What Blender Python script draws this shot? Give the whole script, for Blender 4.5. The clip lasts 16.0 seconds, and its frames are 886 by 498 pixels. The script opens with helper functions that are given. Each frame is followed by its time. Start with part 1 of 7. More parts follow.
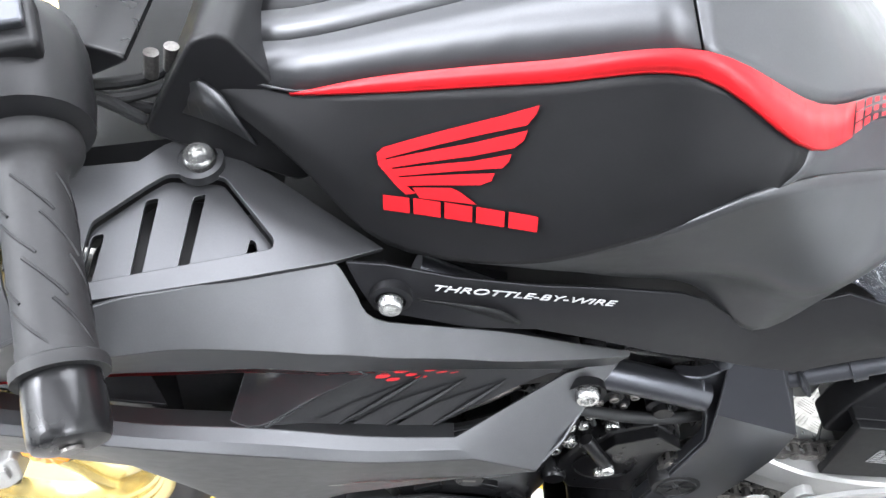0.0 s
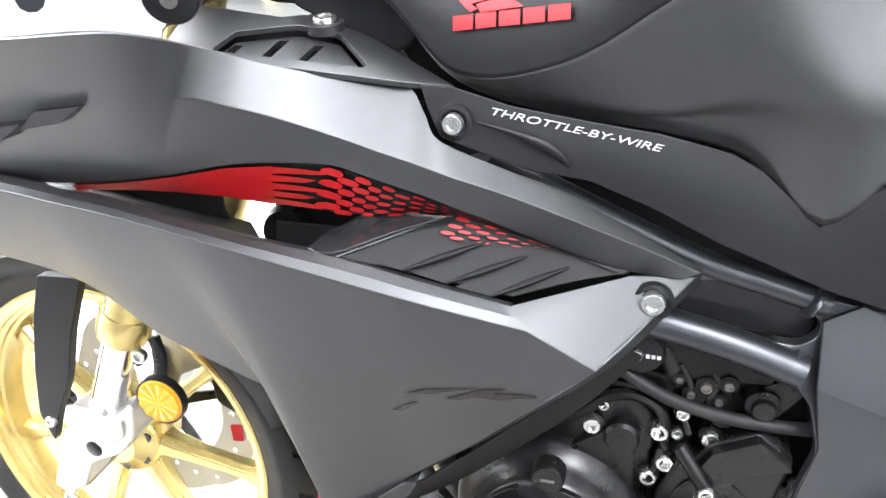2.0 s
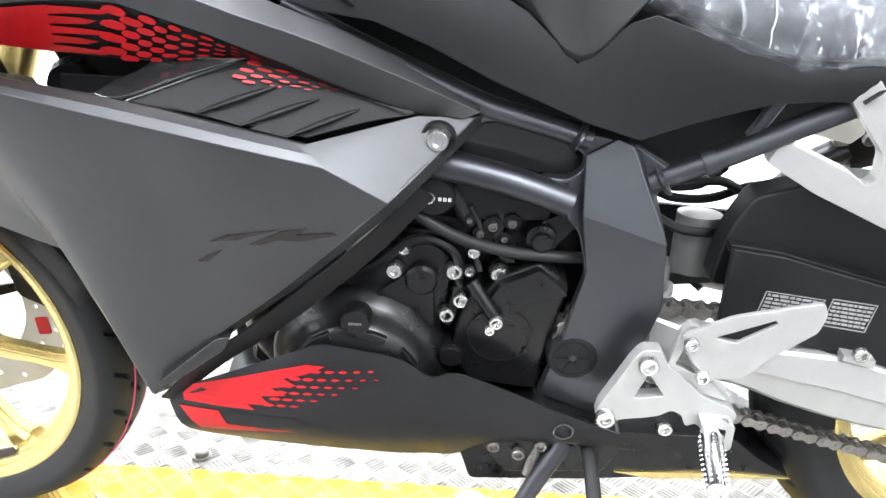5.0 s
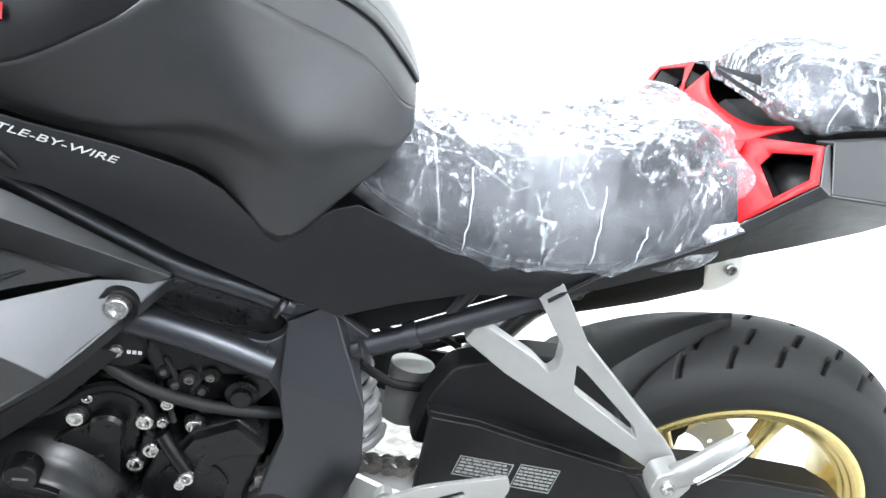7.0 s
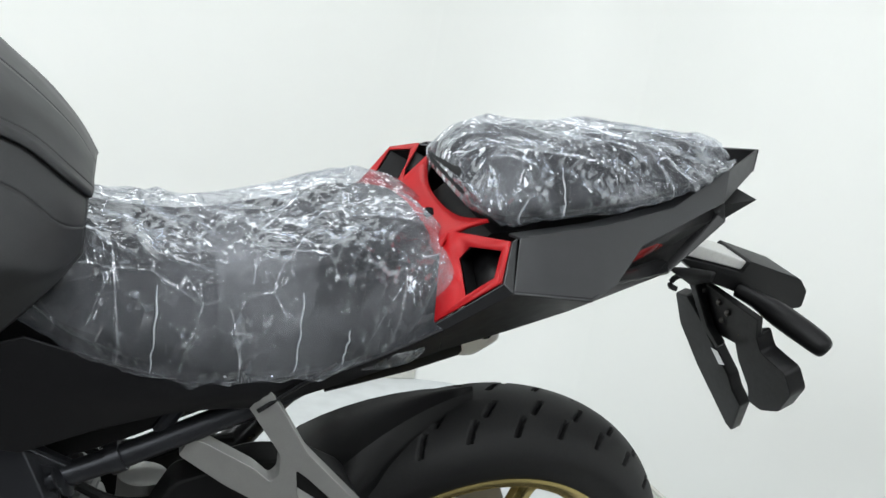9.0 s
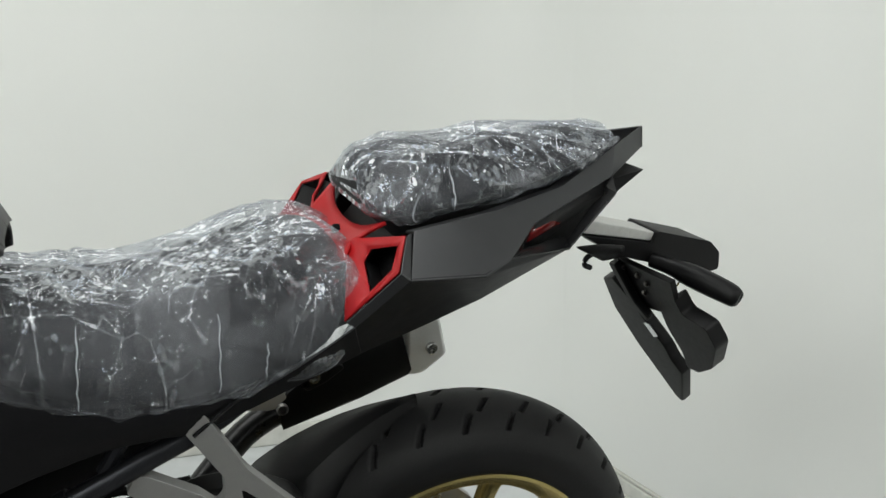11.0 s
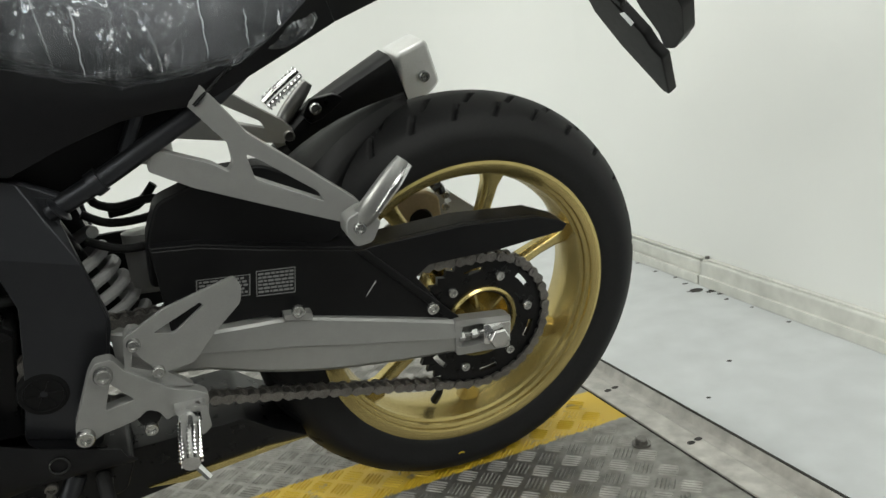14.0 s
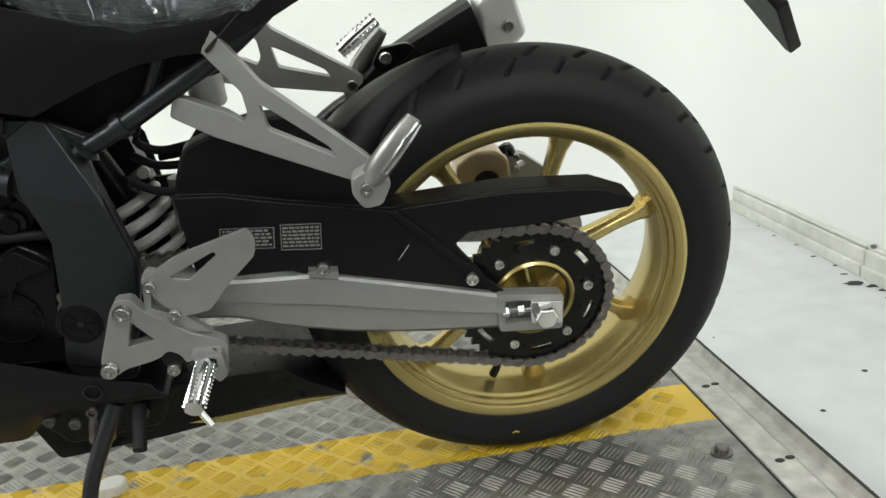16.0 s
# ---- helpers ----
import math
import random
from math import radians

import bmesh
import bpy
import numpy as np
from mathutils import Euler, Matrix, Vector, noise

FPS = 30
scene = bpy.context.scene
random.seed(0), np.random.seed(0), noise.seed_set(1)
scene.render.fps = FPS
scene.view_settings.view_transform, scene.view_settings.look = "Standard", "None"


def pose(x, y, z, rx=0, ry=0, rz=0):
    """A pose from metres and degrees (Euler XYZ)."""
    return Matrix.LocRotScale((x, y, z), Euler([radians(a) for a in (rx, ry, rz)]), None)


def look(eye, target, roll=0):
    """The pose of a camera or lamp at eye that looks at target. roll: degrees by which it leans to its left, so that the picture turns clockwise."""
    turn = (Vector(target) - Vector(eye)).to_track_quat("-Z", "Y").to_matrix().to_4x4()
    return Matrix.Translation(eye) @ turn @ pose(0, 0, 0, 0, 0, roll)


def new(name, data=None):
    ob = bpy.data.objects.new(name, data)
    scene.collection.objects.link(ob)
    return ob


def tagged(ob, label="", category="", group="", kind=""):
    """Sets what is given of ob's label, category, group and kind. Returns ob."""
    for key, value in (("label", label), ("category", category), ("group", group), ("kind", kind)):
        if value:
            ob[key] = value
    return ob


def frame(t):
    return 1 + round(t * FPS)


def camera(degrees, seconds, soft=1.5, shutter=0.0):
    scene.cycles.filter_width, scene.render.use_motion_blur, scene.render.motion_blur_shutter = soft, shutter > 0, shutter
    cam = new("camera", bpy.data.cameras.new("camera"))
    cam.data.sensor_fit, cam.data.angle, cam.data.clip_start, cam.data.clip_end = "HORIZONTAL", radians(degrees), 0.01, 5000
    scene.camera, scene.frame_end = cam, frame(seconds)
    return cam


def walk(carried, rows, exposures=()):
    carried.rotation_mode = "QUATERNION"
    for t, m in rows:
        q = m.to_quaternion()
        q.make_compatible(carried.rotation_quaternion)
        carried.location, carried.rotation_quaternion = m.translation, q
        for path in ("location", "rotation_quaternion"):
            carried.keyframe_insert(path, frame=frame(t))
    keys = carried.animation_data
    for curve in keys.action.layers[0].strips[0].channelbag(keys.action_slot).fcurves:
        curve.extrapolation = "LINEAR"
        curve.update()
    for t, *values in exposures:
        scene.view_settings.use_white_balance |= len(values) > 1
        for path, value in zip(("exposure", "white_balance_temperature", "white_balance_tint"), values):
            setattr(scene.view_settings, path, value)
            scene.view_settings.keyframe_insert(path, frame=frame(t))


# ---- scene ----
cam = camera(59.17, 16.0)
PATH = [
    (0, (0.62, -0.469, 1.303), (0.524, 0.816, -0.226), -4.9),
    (0.5, (0.663, -0.578, 1.303), (0.477, 0.857, -0.077), -3.3),
    (1, (0.7, -0.617, 1.179), (0.282, 0.957, 0.017), -6.4),
    (1.5, (0.719, -0.672, 1.044), (0.123, 1.046, 0.212), -7.5),
    (2, (0.724, -0.732, 1.032), (0.151, 1.016, 0.249), -7.5),
    (2.5, (0.707, -0.757, 1.023), (0.178, 0.999, 0.226), -6.1),
    (3, (0.7, -0.775, 1.007), (0.287, 0.989, 0.16), -3.9),
    (3.5, (0.711, -0.784, 0.978), (0.353, 0.949, 0.046), -3.9),
    (5.8, (0.793, -0.802, 0.983), (0.804, 0.931, -0.017), -2.7),
    (6, (0.804, -0.799, 0.992), (0.867, 0.949, 0.023), -1.7),
    (6.5, (0.83, -0.754, 1.051), (1.072, 1.006, 0.132), 3.8),
    (7, (0.854, -0.717, 1.096), (1.208, 1.019, 0.169), 8.4),
    (7.5, (0.892, -0.696, 1.144), (1.424, 1.015, 0.255), 13.1),
    (8, (0.932, -0.688, 1.17), (1.572, 1.002, 0.313), 14.4),
    (8.5, (0.956, -0.69, 1.172), (1.658, 0.987, 0.341), 13.0),
    (9, (0.983, -0.7, 1.173), (1.711, 0.976, 0.358), 10.0),
    (9.5, (1.006, -0.712, 1.17), (1.758, 0.964, 0.381), 7.8),
    (12, (1.038, -0.869, 1.092), (1.766, 0.881, 0.453), -4.0),
    (12.5, (1.031, -0.908, 1.054), (1.725, 0.83, 0.346), -5.3),
    (13, (1.02, -0.942, 1.015), (1.707, 0.764, 0.23), -5.8),
    (13.5, (1.019, -0.954, 0.978), (1.686, 0.689, 0.054), -6.6),
    (14, (1.031, -0.969, 0.945), (1.628, 0.693, 0.007), -8.7),
    (14.5, (1.1, -0.974, 0.91), (1.595, 0.707, -0.054), -11.7),
    (15, (1.161, -0.98, 0.904), (1.563, 0.725, -0.061), -9.5),
    (15.5, (1.206, -0.967, 0.898), (1.364, 0.782, -0.06), -11.7),
    (16, (1.244, -0.954, 0.896), (1.325, 0.795, -0.071), -12.0),
]
LEAN = Matrix.Rotation(radians(12.0), 4, "X")          # the motorcycle rests on its side stand
GAUGE = LEAN @ Matrix.Translation((1.389, -0.008, 0.314)) @ Matrix.Rotation(radians(-6.0), 4, "Y") @ Matrix.Translation((-1.389, 0, -0.314))
EXPOSURES = [(0.0, 1.15, 5900, 12), (0.5, 1.3, 5900, 12), (1.0, 1.52, 6000, 12), (2.0, 1.70, 6050, 12), (3.5, 1.66, 6100, 12), (6.0, 1.28, 5900, 10), (7.0, 1.0, 5850, 8), (8.0, -0.4, 5900, 5), (9.0, -0.94, 6100, 7), (9.5, -1.18, 6200, 7), (12.0, -1.52, 6450, 4), (12.5, -1.6, 6500, 4), (13.5, -1.3, 6500, 4), (14.5, -1.0, 6500, 3), (15.0, -0.92, 6500, 3), (16.0, -0.82, 6450, 3)]
walk(cam, [(t, GAUGE @ look(e, a, r)) for t, e, a, r in PATH], EXPOSURES)

# ---- light ----
world = bpy.data.worlds.new("world")
scene.world = world
world.use_nodes = True
world.node_tree.nodes["Background"].inputs[0].default_value = (0.9, 0.95, 1.0, 1)
world.node_tree.nodes["Background"].inputs[1].default_value = 0.05


def ceiling_lamp(x, y, z, sx, sy, watts):
    data = bpy.data.lights.new("ceiling_panel_light", "AREA")
    data.shape, data.size, data.size_y, data.energy, data.color = "RECTANGLE", sx, sy, watts, (1.0, 0.98, 0.95)
    ob = new("ceiling_panel_light", data)
    ob.matrix_world = pose(x, y, z)
    return ob


for lx, ly, watts in ((-0.6, 0.30, 46), (1.0, 0.30, 48), (-0.4, -1.3, 16), (1.0, -1.3, 18), (-2.4, -0.6, 140), (-2.5, -2.2, 165), (1.75, -2.7, 105)):
    ceiling_lamp(lx, ly, 2.64, 1.3, 1.1, watts)


# ---- materials ----
def material(name, color, rough=0.5, metal=0.0, grain=0.0, scale=60.0, bump=0.0, spread=0.15, coat=0.0, island=False, detail=4.0, spec=0.5):
    m = bpy.data.materials.new(name)
    m.use_nodes = True
    nt = m.node_tree
    b = nt.nodes["Principled BSDF"]
    b.inputs["Base Color"].default_value = (*color, 1)
    b.inputs["Roughness"].default_value = rough
    b.inputs["Metallic"].default_value = metal
    b.inputs["Coat Weight"].default_value = coat
    b.inputs["Specular IOR Level"].default_value = spec
    tex = nt.nodes.new("ShaderNodeTexCoord")
    if grain or bump:
        n1 = nt.nodes.new("ShaderNodeTexNoise")
        n1.inputs["Scale"].default_value, n1.inputs["Detail"].default_value = scale, detail
        n2 = nt.nodes.new("ShaderNodeTexNoise")
        n2.inputs["Scale"].default_value, n2.inputs["Detail"].default_value = scale / 12, 3.0
        for n in (n1, n2):
            nt.links.new(tex.outputs["Object"], n.inputs["Vector"])
        mix = nt.nodes.new("ShaderNodeMath")
        mix.operation = "MULTIPLY"
        nt.links.new(n1.outputs[0], mix.inputs[0])
        nt.links.new(n2.outputs[0], mix.inputs[1])
        ramp = nt.nodes.new("ShaderNodeValToRGB")
        ramp.color_ramp.elements[0].position, ramp.color_ramp.elements[1].position = 0.12, 0.42
        ramp.color_ramp.elements[0].color = (*[c * (1 - grain) for c in color], 1)
        ramp.color_ramp.elements[1].color = (*[min(1, c * (1 + grain)) for c in color], 1)
        nt.links.new(mix.outputs[0], ramp.inputs[0])
        nt.links.new(ramp.outputs[0], b.inputs["Base Color"])
        mr = nt.nodes.new("ShaderNodeMapRange")
        mr.inputs["To Min"].default_value, mr.inputs["To Max"].default_value = rough * (1 - spread), min(1, rough * (1 + spread))
        nt.links.new(n2.outputs[0], mr.inputs["Value"])
        nt.links.new(mr.outputs[0], b.inputs["Roughness"])
        if bump:
            bp = nt.nodes.new("ShaderNodeBump")
            bp.inputs["Strength"].default_value, bp.inputs["Distance"].default_value = bump, 0.001
            nt.links.new(n1.outputs[0], bp.inputs["Height"])
            nt.links.new(bp.outputs[0], b.inputs["Normal"])
    return m


PAINT = material("matte_gunmetal_paint", (0.074, 0.075, 0.078), 0.44, 0.88, 0.05, 900, 0.010, spec=0.3)
BLACKPAINT = material("matte_black_paint", (0.010, 0.010, 0.0105), 0.46, 0.35, 0.08, 700, 0.012, spec=0.2)
PLASTIC = material("black_textured_plastic", (0.006, 0.006, 0.0065), 0.45, 0.0, 0.15, 1500, 0.06, spec=0.22)
# darker copy of the gunmetal paint: shade of low and down-facing panels as colour
SHADEDPAINT = material("shaded_gunmetal_paint", (0.027, 0.027, 0.029), 0.46, 0.8, 0.06, 900, 0.010, spec=0.3)
LOUVREBLACK = material("matte_black_louvre_plastic", (0.012, 0.012, 0.0125), 0.6, 0.0, 0.1, 900, 0.03, spec=0.18)
GLOSS = material("glossy_black_plastic", (0.015, 0.015, 0.016), 0.16, 0.0, 0.05, 200)
FRAMEPAINT = material("satin_black_frame_paint", (0.060, 0.062, 0.069), 0.36, 0.85, 0.03, 600, 0.004, 0.05, spec=0.3)
ENGINE = material("black_engine_casting", (0.007, 0.007, 0.0075), 0.28, 0.3, 0.15, 700, 0.03, 0.08, spec=0.35)
RED = material("satin_red_paint", (0.36, 0.006, 0.009), 0.42, 0.0, 0.06, 300, spec=0.25)
GOLD = material("gold_anodised_metal", (0.53, 0.425, 0.175), 0.27, 0.8, 0.012, 300, 0.0, 0.03)
SILVER = material("silver_cast_aluminium", (0.37, 0.37, 0.36), 0.46, 0.65, 0.05, 800, 0.03)
CHROME = material("bright_steel", (0.78, 0.78, 0.78), 0.14, 1.0, 0.05, 200)
ZINC = material("zinc_plated_steel", (0.50, 0.50, 0.49), 0.26, 0.95, 0.05, 400)
CAST = material("grey_cast_aluminium", (0.34, 0.34, 0.33), 0.36, 0.7, 0.06, 300, 0.03)
STEEL = material("dull_chain_steel", (0.2, 0.19, 0.18), 0.36, 0.9, 0.3, 400, 0.05)
RUBBER = material("black_tyre_rubber", (0.010, 0.010, 0.0105), 0.6, 0.0, 0.2, 300, 0.08, spec=0.3)
AMBER = material("amber_reflector", (0.55, 0.20, 0.004), 0.18, 0.0, 0.2, 300, 0.1)
WHITE = material("white_lettering", (0.42, 0.42, 0.42), 0.45)
LABELGREY = material("faded_label_print", (0.17, 0.17, 0.17), 0.5)
SEATVINYL = material("black_seat_vinyl", (0.006, 0.006, 0.007), 0.55, 0.0, 0.2, 1500, 0.015, spec=0.2)
WALL = material("white_wall_paint", (0.78, 0.79, 0.77), 0.55, 0.0, 0.012, 3, 0.0)
# for surfaces added out of view, dark to dim reflections in the paint
DARKSURROUND = material("added_dark_surround", (0.05, 0.05, 0.053), 0.6, 0.0, 0.05, 40, 0.05)
CEIL = material("grey_ceiling_paint", (0.16, 0.16, 0.165), 0.7, 0.0, 0.05, 20)
FLOOR = material("grey_floor_paint", (0.55, 0.57, 0.58), 0.35, 0.0, 0.1, 14, 0.03, 0.4)
PLATE = material("bare_checker_plate", (0.42, 0.41, 0.39), 0.36, 0.85, 0.2, 30, 0.05, 0.35)


# ---- mesh helpers ----
def part(name, bm, mat, parent, label="", smooth=35.0, bevel=0.0, thick=0.0, segments=2):
    me = bpy.data.meshes.new(name)
    bm.to_mesh(me)
    bm.free()
    ob = new(name, me)
    if mat:
        for m in (mat if isinstance(mat, (list, tuple)) else (mat,)):
            me.materials.append(m)
    if smooth:
        me.shade_smooth()
        me.set_sharp_from_angle(angle=radians(smooth))
    if thick:
        s = ob.modifiers.new("solid", "SOLIDIFY")
        s.thickness, s.offset = abs(thick), -1.0 if thick > 0 else 1.0
    if bevel:
        b = ob.modifiers.new("bevel", "BEVEL")
        b.width, b.segments, b.limit_method, b.angle_limit = bevel, segments, "ANGLE", radians(32)
        b.harden_normals = bool(smooth)
    ob.parent = parent
    if label:
        ob["label"] = label
    return ob


def catmull(pts, n):
    pts = [Vector(p) for p in pts]
    out = []
    for i in range(len(pts) - 1):
        p0, p1, p2, p3 = pts[max(i - 1, 0)], pts[i], pts[i + 1], pts[min(i + 2, len(pts) - 1)]
        for k in range(n):
            u = k / n
            out.append(0.5 * ((2 * p1) + (p2 - p0) * u + (2 * p0 - 5 * p1 + 4 * p2 - p3) * u * u + (3 * p1 - p0 - 3 * p2 + p3) * u ** 3))
    out.append(pts[-1])
    return out


def skin(bm, rows, close=False, flip=False):
    """Faces between rows of points."""
    vs = [[bm.verts.new(p) for p in r] for r in rows]
    for a, b in zip(vs, vs[1:]):
        n = len(a)
        for i in range(n if close else n - 1):
            f = [a[i], a[(i + 1) % n], b[(i + 1) % n], b[i]]
            bm.faces.new(f[::-1] if flip else f)
    return vs


def sheet(rows, nu=4, nv=2, smooth_v=True):
    """A sheet through rows of control points, smooth along each row."""
    fine = [catmull(r, nu) for r in rows]
    if smooth_v and nv > 1:
        cols = [catmull([r[i] for r in fine], nv) for i in range(len(fine[0]))]
        fine = [[c[j] for c in cols] for j in range(len(cols[0]))]
    bm = bmesh.new()
    skin(bm, fine)
    return bm


def solid(outline, y0, y1, holes=(), yfun=None, bm=None):
    """A plate in the x-z plane between y0 (outside) and y1, with holes. yfun(x, z) shifts it sideways."""
    from mathutils.geometry import tessellate_polygon
    bm = bm or bmesh.new()
    loops = [list(outline)] + [list(h) for h in holes]
    yf = yfun or (lambda x, z: 0.0)
    flat = [p for lp in loops for p in lp]
    tris = tessellate_polygon([[Vector((p[0], p[1], 0)) for p in lp] for lp in loops])
    va = [bm.verts.new((x, y0 + yf(x, z), z)) for x, z in flat]
    vb = [bm.verts.new((x, y1 + yf(x, z), z)) for x, z in flat]
    for t in tris:
        bm.faces.new([va[i] for i in t])
        bm.faces.new([vb[i] for i in reversed(t)])
    k = 0
    for lp in loops:
        n = len(lp)
        for i in range(n):
            a, b = k + i, k + (i + 1) % n
            bm.faces.new([va[a], va[b], vb[b], vb[a]])
        k += n
    bmesh.ops.recalc_face_normals(bm, faces=bm.faces)
    bmesh.ops.dissolve_limit(bm, angle_limit=radians(0.5), verts=bm.verts, edges=bm.edges)
    return bm


def lathe(profile, n=48, centre=(0, 0, 0), bm=None, cap=True):
    """A body of revolution about an axis along y. profile: (radius, y)."""
    bm = bm or bmesh.new()
    c = Vector(centre)
    rows = []
    for r, y in profile:
        rows.append([bm.verts.new(c + Vector((r * math.cos(2 * math.pi * i / n), y, r * math.sin(2 * math.pi * i / n)))) for i in range(n)])
    for a, b in zip(rows, rows[1:]):
        for i in range(n):
            bm.faces.new([a[i], a[(i + 1) % n], b[(i + 1) % n], b[i]])
    if cap:
        for r in (rows[0], rows[-1]):
            bm.faces.new(r)
    bmesh.ops.recalc_face_normals(bm, faces=bm.faces)
    return bm


def ring(profile, n=64, centre=(0, 0, 0), bm=None):
    """A closed profile turned about an axis along y."""
    return lathe(list(profile) + [profile[0]], n, centre, bm, cap=False)


def tube(points, radius, n=12, fine=4, bm=None, flat=1.0):
    """A tube along a smooth line. radius: one, or one for each point."""
    bm = bm or bmesh.new()
    rs = radius if isinstance(radius, (list, tuple)) else [radius] * len(points)
    pts = catmull(points, fine)
    rad = [v[0] for v in catmull([(r, 0, 0) for r in rs], fine)]
    up = Vector((0, 0, 1))
    rows = []
    for i, p in enumerate(pts):
        d = (pts[min(i + 1, len(pts) - 1)] - pts[max(i - 1, 0)]).normalized()
        side = d.cross(up)
        if side.length < 0.05:
            side = d.cross(Vector((0, 1, 0)))
        side.normalize()
        top = side.cross(d).normalized()
        rows.append([bm.verts.new(p + (side * math.cos(a) * flat + top * math.sin(a)) * rad[i]) for a in [2 * math.pi * k / n for k in range(n)]])
    for a, b in zip(rows, rows[1:]):
        for i in range(n):
            bm.faces.new([a[i], a[(i + 1) % n], b[(i + 1) % n], b[i]])
    for r in (rows[0], rows[-1]):
        bm.faces.new(r)
    bmesh.ops.recalc_face_normals(bm, faces=bm.faces)
    return bm


def box(bm, lo, hi, m=None):
    vs = [bm.verts.new((x, y, z)) for x in (lo[0], hi[0]) for y in (lo[1], hi[1]) for z in (lo[2], hi[2])]
    if m:
        for v in vs:
            v.co = m @ v.co
    for f in ((0, 1, 3, 2), (4, 6, 7, 5), (0, 4, 5, 1), (2, 3, 7, 6), (0, 2, 6, 4), (1, 5, 7, 3)):
        bm.faces.new([vs[i] for i in f])
    bmesh.ops.recalc_face_normals(bm, faces=bm.faces)
    return bm


def mirrored(pts):
    return [(p[0], -p[1], p[2]) for p in pts]


# ---- the room ----
def structure(name, lo, hi, mat, label, bevel=0.0):
    bm = bmesh.new()
    box(bm, lo, hi)
    ob = part(name, bm, mat, None, smooth=0, bevel=bevel)
    return tagged(ob, label, name.split("_")[0], kind="structure")


SKEW = Matrix.Translation((2.30, 0.5, 0)) @ Matrix.Rotation(radians(-2.6), 4, "Z") @ Matrix.Translation((-2.30, -0.5, 0))
structure("floor", (-3.2, -0.62, -0.12), (2.55, 1.60, -0.008), FLOOR, "pale grey painted concrete floor of the workshop")
structure("wall_east", (2.30, -3.7, -0.12), (2.46, 1.75, 2.8), WALL, "plain white painted wall behind the motorcycle's tail").matrix_world = SKEW
structure("wall_north", (-3.2, 1.46, -0.12), (2.36, 1.64, 2.8), WALL, "plain white painted wall beside the motorcycle")
# unseen floor, added dark so low panels reflect less
structure("floor_south", (-3.2, -3.7, -0.12), (2.5, -0.62, -0.010), DARKSURROUND, "dark floor added out of view to dim reflections")
structure("wall_west", (-3.35, -3.7, -0.12), (-3.2, 1.6, 2.8), WALL, "plain white wall ahead of the motorcycle")
structure("wall_south", (-3.35, -3.85, -0.12), (2.45, -3.7, 2.79), WALL, "plain white wall")
# added dark panel out of view; its height shapes reflections on the fairing
structure("door_1", (-2.75, -3.70, -0.01), (1.25, -3.66, 1.75), DARKSURROUND, "dark panel added on the unseen south wall to dim reflections")
structure("ceiling", (-3.35, -3.85, 2.7), (2.6, 1.7, 2.82), CEIL, "grey ceiling")
structure("checker_plate", (-1.2, -0.62, -0.02), (1.69, 0.9, 0.0), PLATE, "bare aluminium checker plate platform with a yellow stripe")

# curved sheet added over the corner so the walls' shading blends
bm = bmesh.new()
cove = [((1 - u) ** 2 * 1.80 + 2 * u * (1 - u) * 2.342 + u * u * 2.3235, (1 - u) * ((1 - u) * 1.4605 + 2 * u * 1.4605) + u * u * 0.98) for u in [k / 20 for k in range(21)]]
skin(bm, [[(x, y, -0.01) for x, y in cove], [(x, y, 2.7) for x, y in cove]])
cove_ob = part("wall_corner", bm, WALL, None, smooth=60)
tagged(cove_ob, "white cove added to soften the shading at the corner of two walls", "wall", kind="structure")

# ---- the motorcycle ----
bike = new("motorcycle")
bike.empty_display_size = 0.1
bike.matrix_world = LEAN
tagged(bike, "matte gunmetal sport motorcycle with gold wheels on its side stand", "motorcycle")

REAR = Vector((1.389, 0, 0.314))
FRONT = Vector((0.0, 0, 0.290))
STEER = Matrix.Translation(FRONT) @ Matrix.Rotation(radians(-4.0), 4, Vector((0.41, 0, 0.91)))
BOLT = {}


def bolt(parent, x, y, z, r, mat=None, side=-1, name="bolt"):
    """A hexagon-socket screw whose head looks to the side."""
    mat = mat or ZINC
    key = (mat.name, side)
    if key not in BOLT:
        prof = [(0.0, 0.35), (1.0, 0.35), (1.0, -0.35), (0.86, -0.55), (0.58, -0.55), (0.5, -0.1), (0.0, -0.1)]
        bm = lathe([(a, -b * side) for a, b in prof], 18, cap=False)
        bmesh.ops.remove_doubles(bm, verts=bm.verts, dist=1e-5)
        me = bpy.data.meshes.new("bolt")
        bm.to_mesh(me)
        bm.free()
        me.shade_smooth()
        me.set_sharp_from_angle(angle=radians(35))
        me.materials.append(mat)
        BOLT[key] = me
    ob = new(name, BOLT[key])
    ob.location, ob.scale = (x, y, z), (r, r, r)
    ob.parent = parent
    return ob


def fillet(pts, r, n=4):
    """Rounds the corners of an outline."""
    out = []
    m = len(pts)
    for i in range(m):
        a, b, c = Vector(pts[i - 1]), Vector(pts[i]), Vector(pts[(i + 1) % m])
        da, dc = a - b, c - b
        if da.length < 1e-6 or dc.length < 1e-6:
            continue
        k = min(r, 0.45 * da.length, 0.45 * dc.length)
        p, q = b + da.normalized() * k, b + dc.normalized() * k
        for j in range(n + 1):
            u = j / n
            out.append(tuple((1 - u) ** 2 * p + 2 * u * (1 - u) * b + u * u * q))
    return out


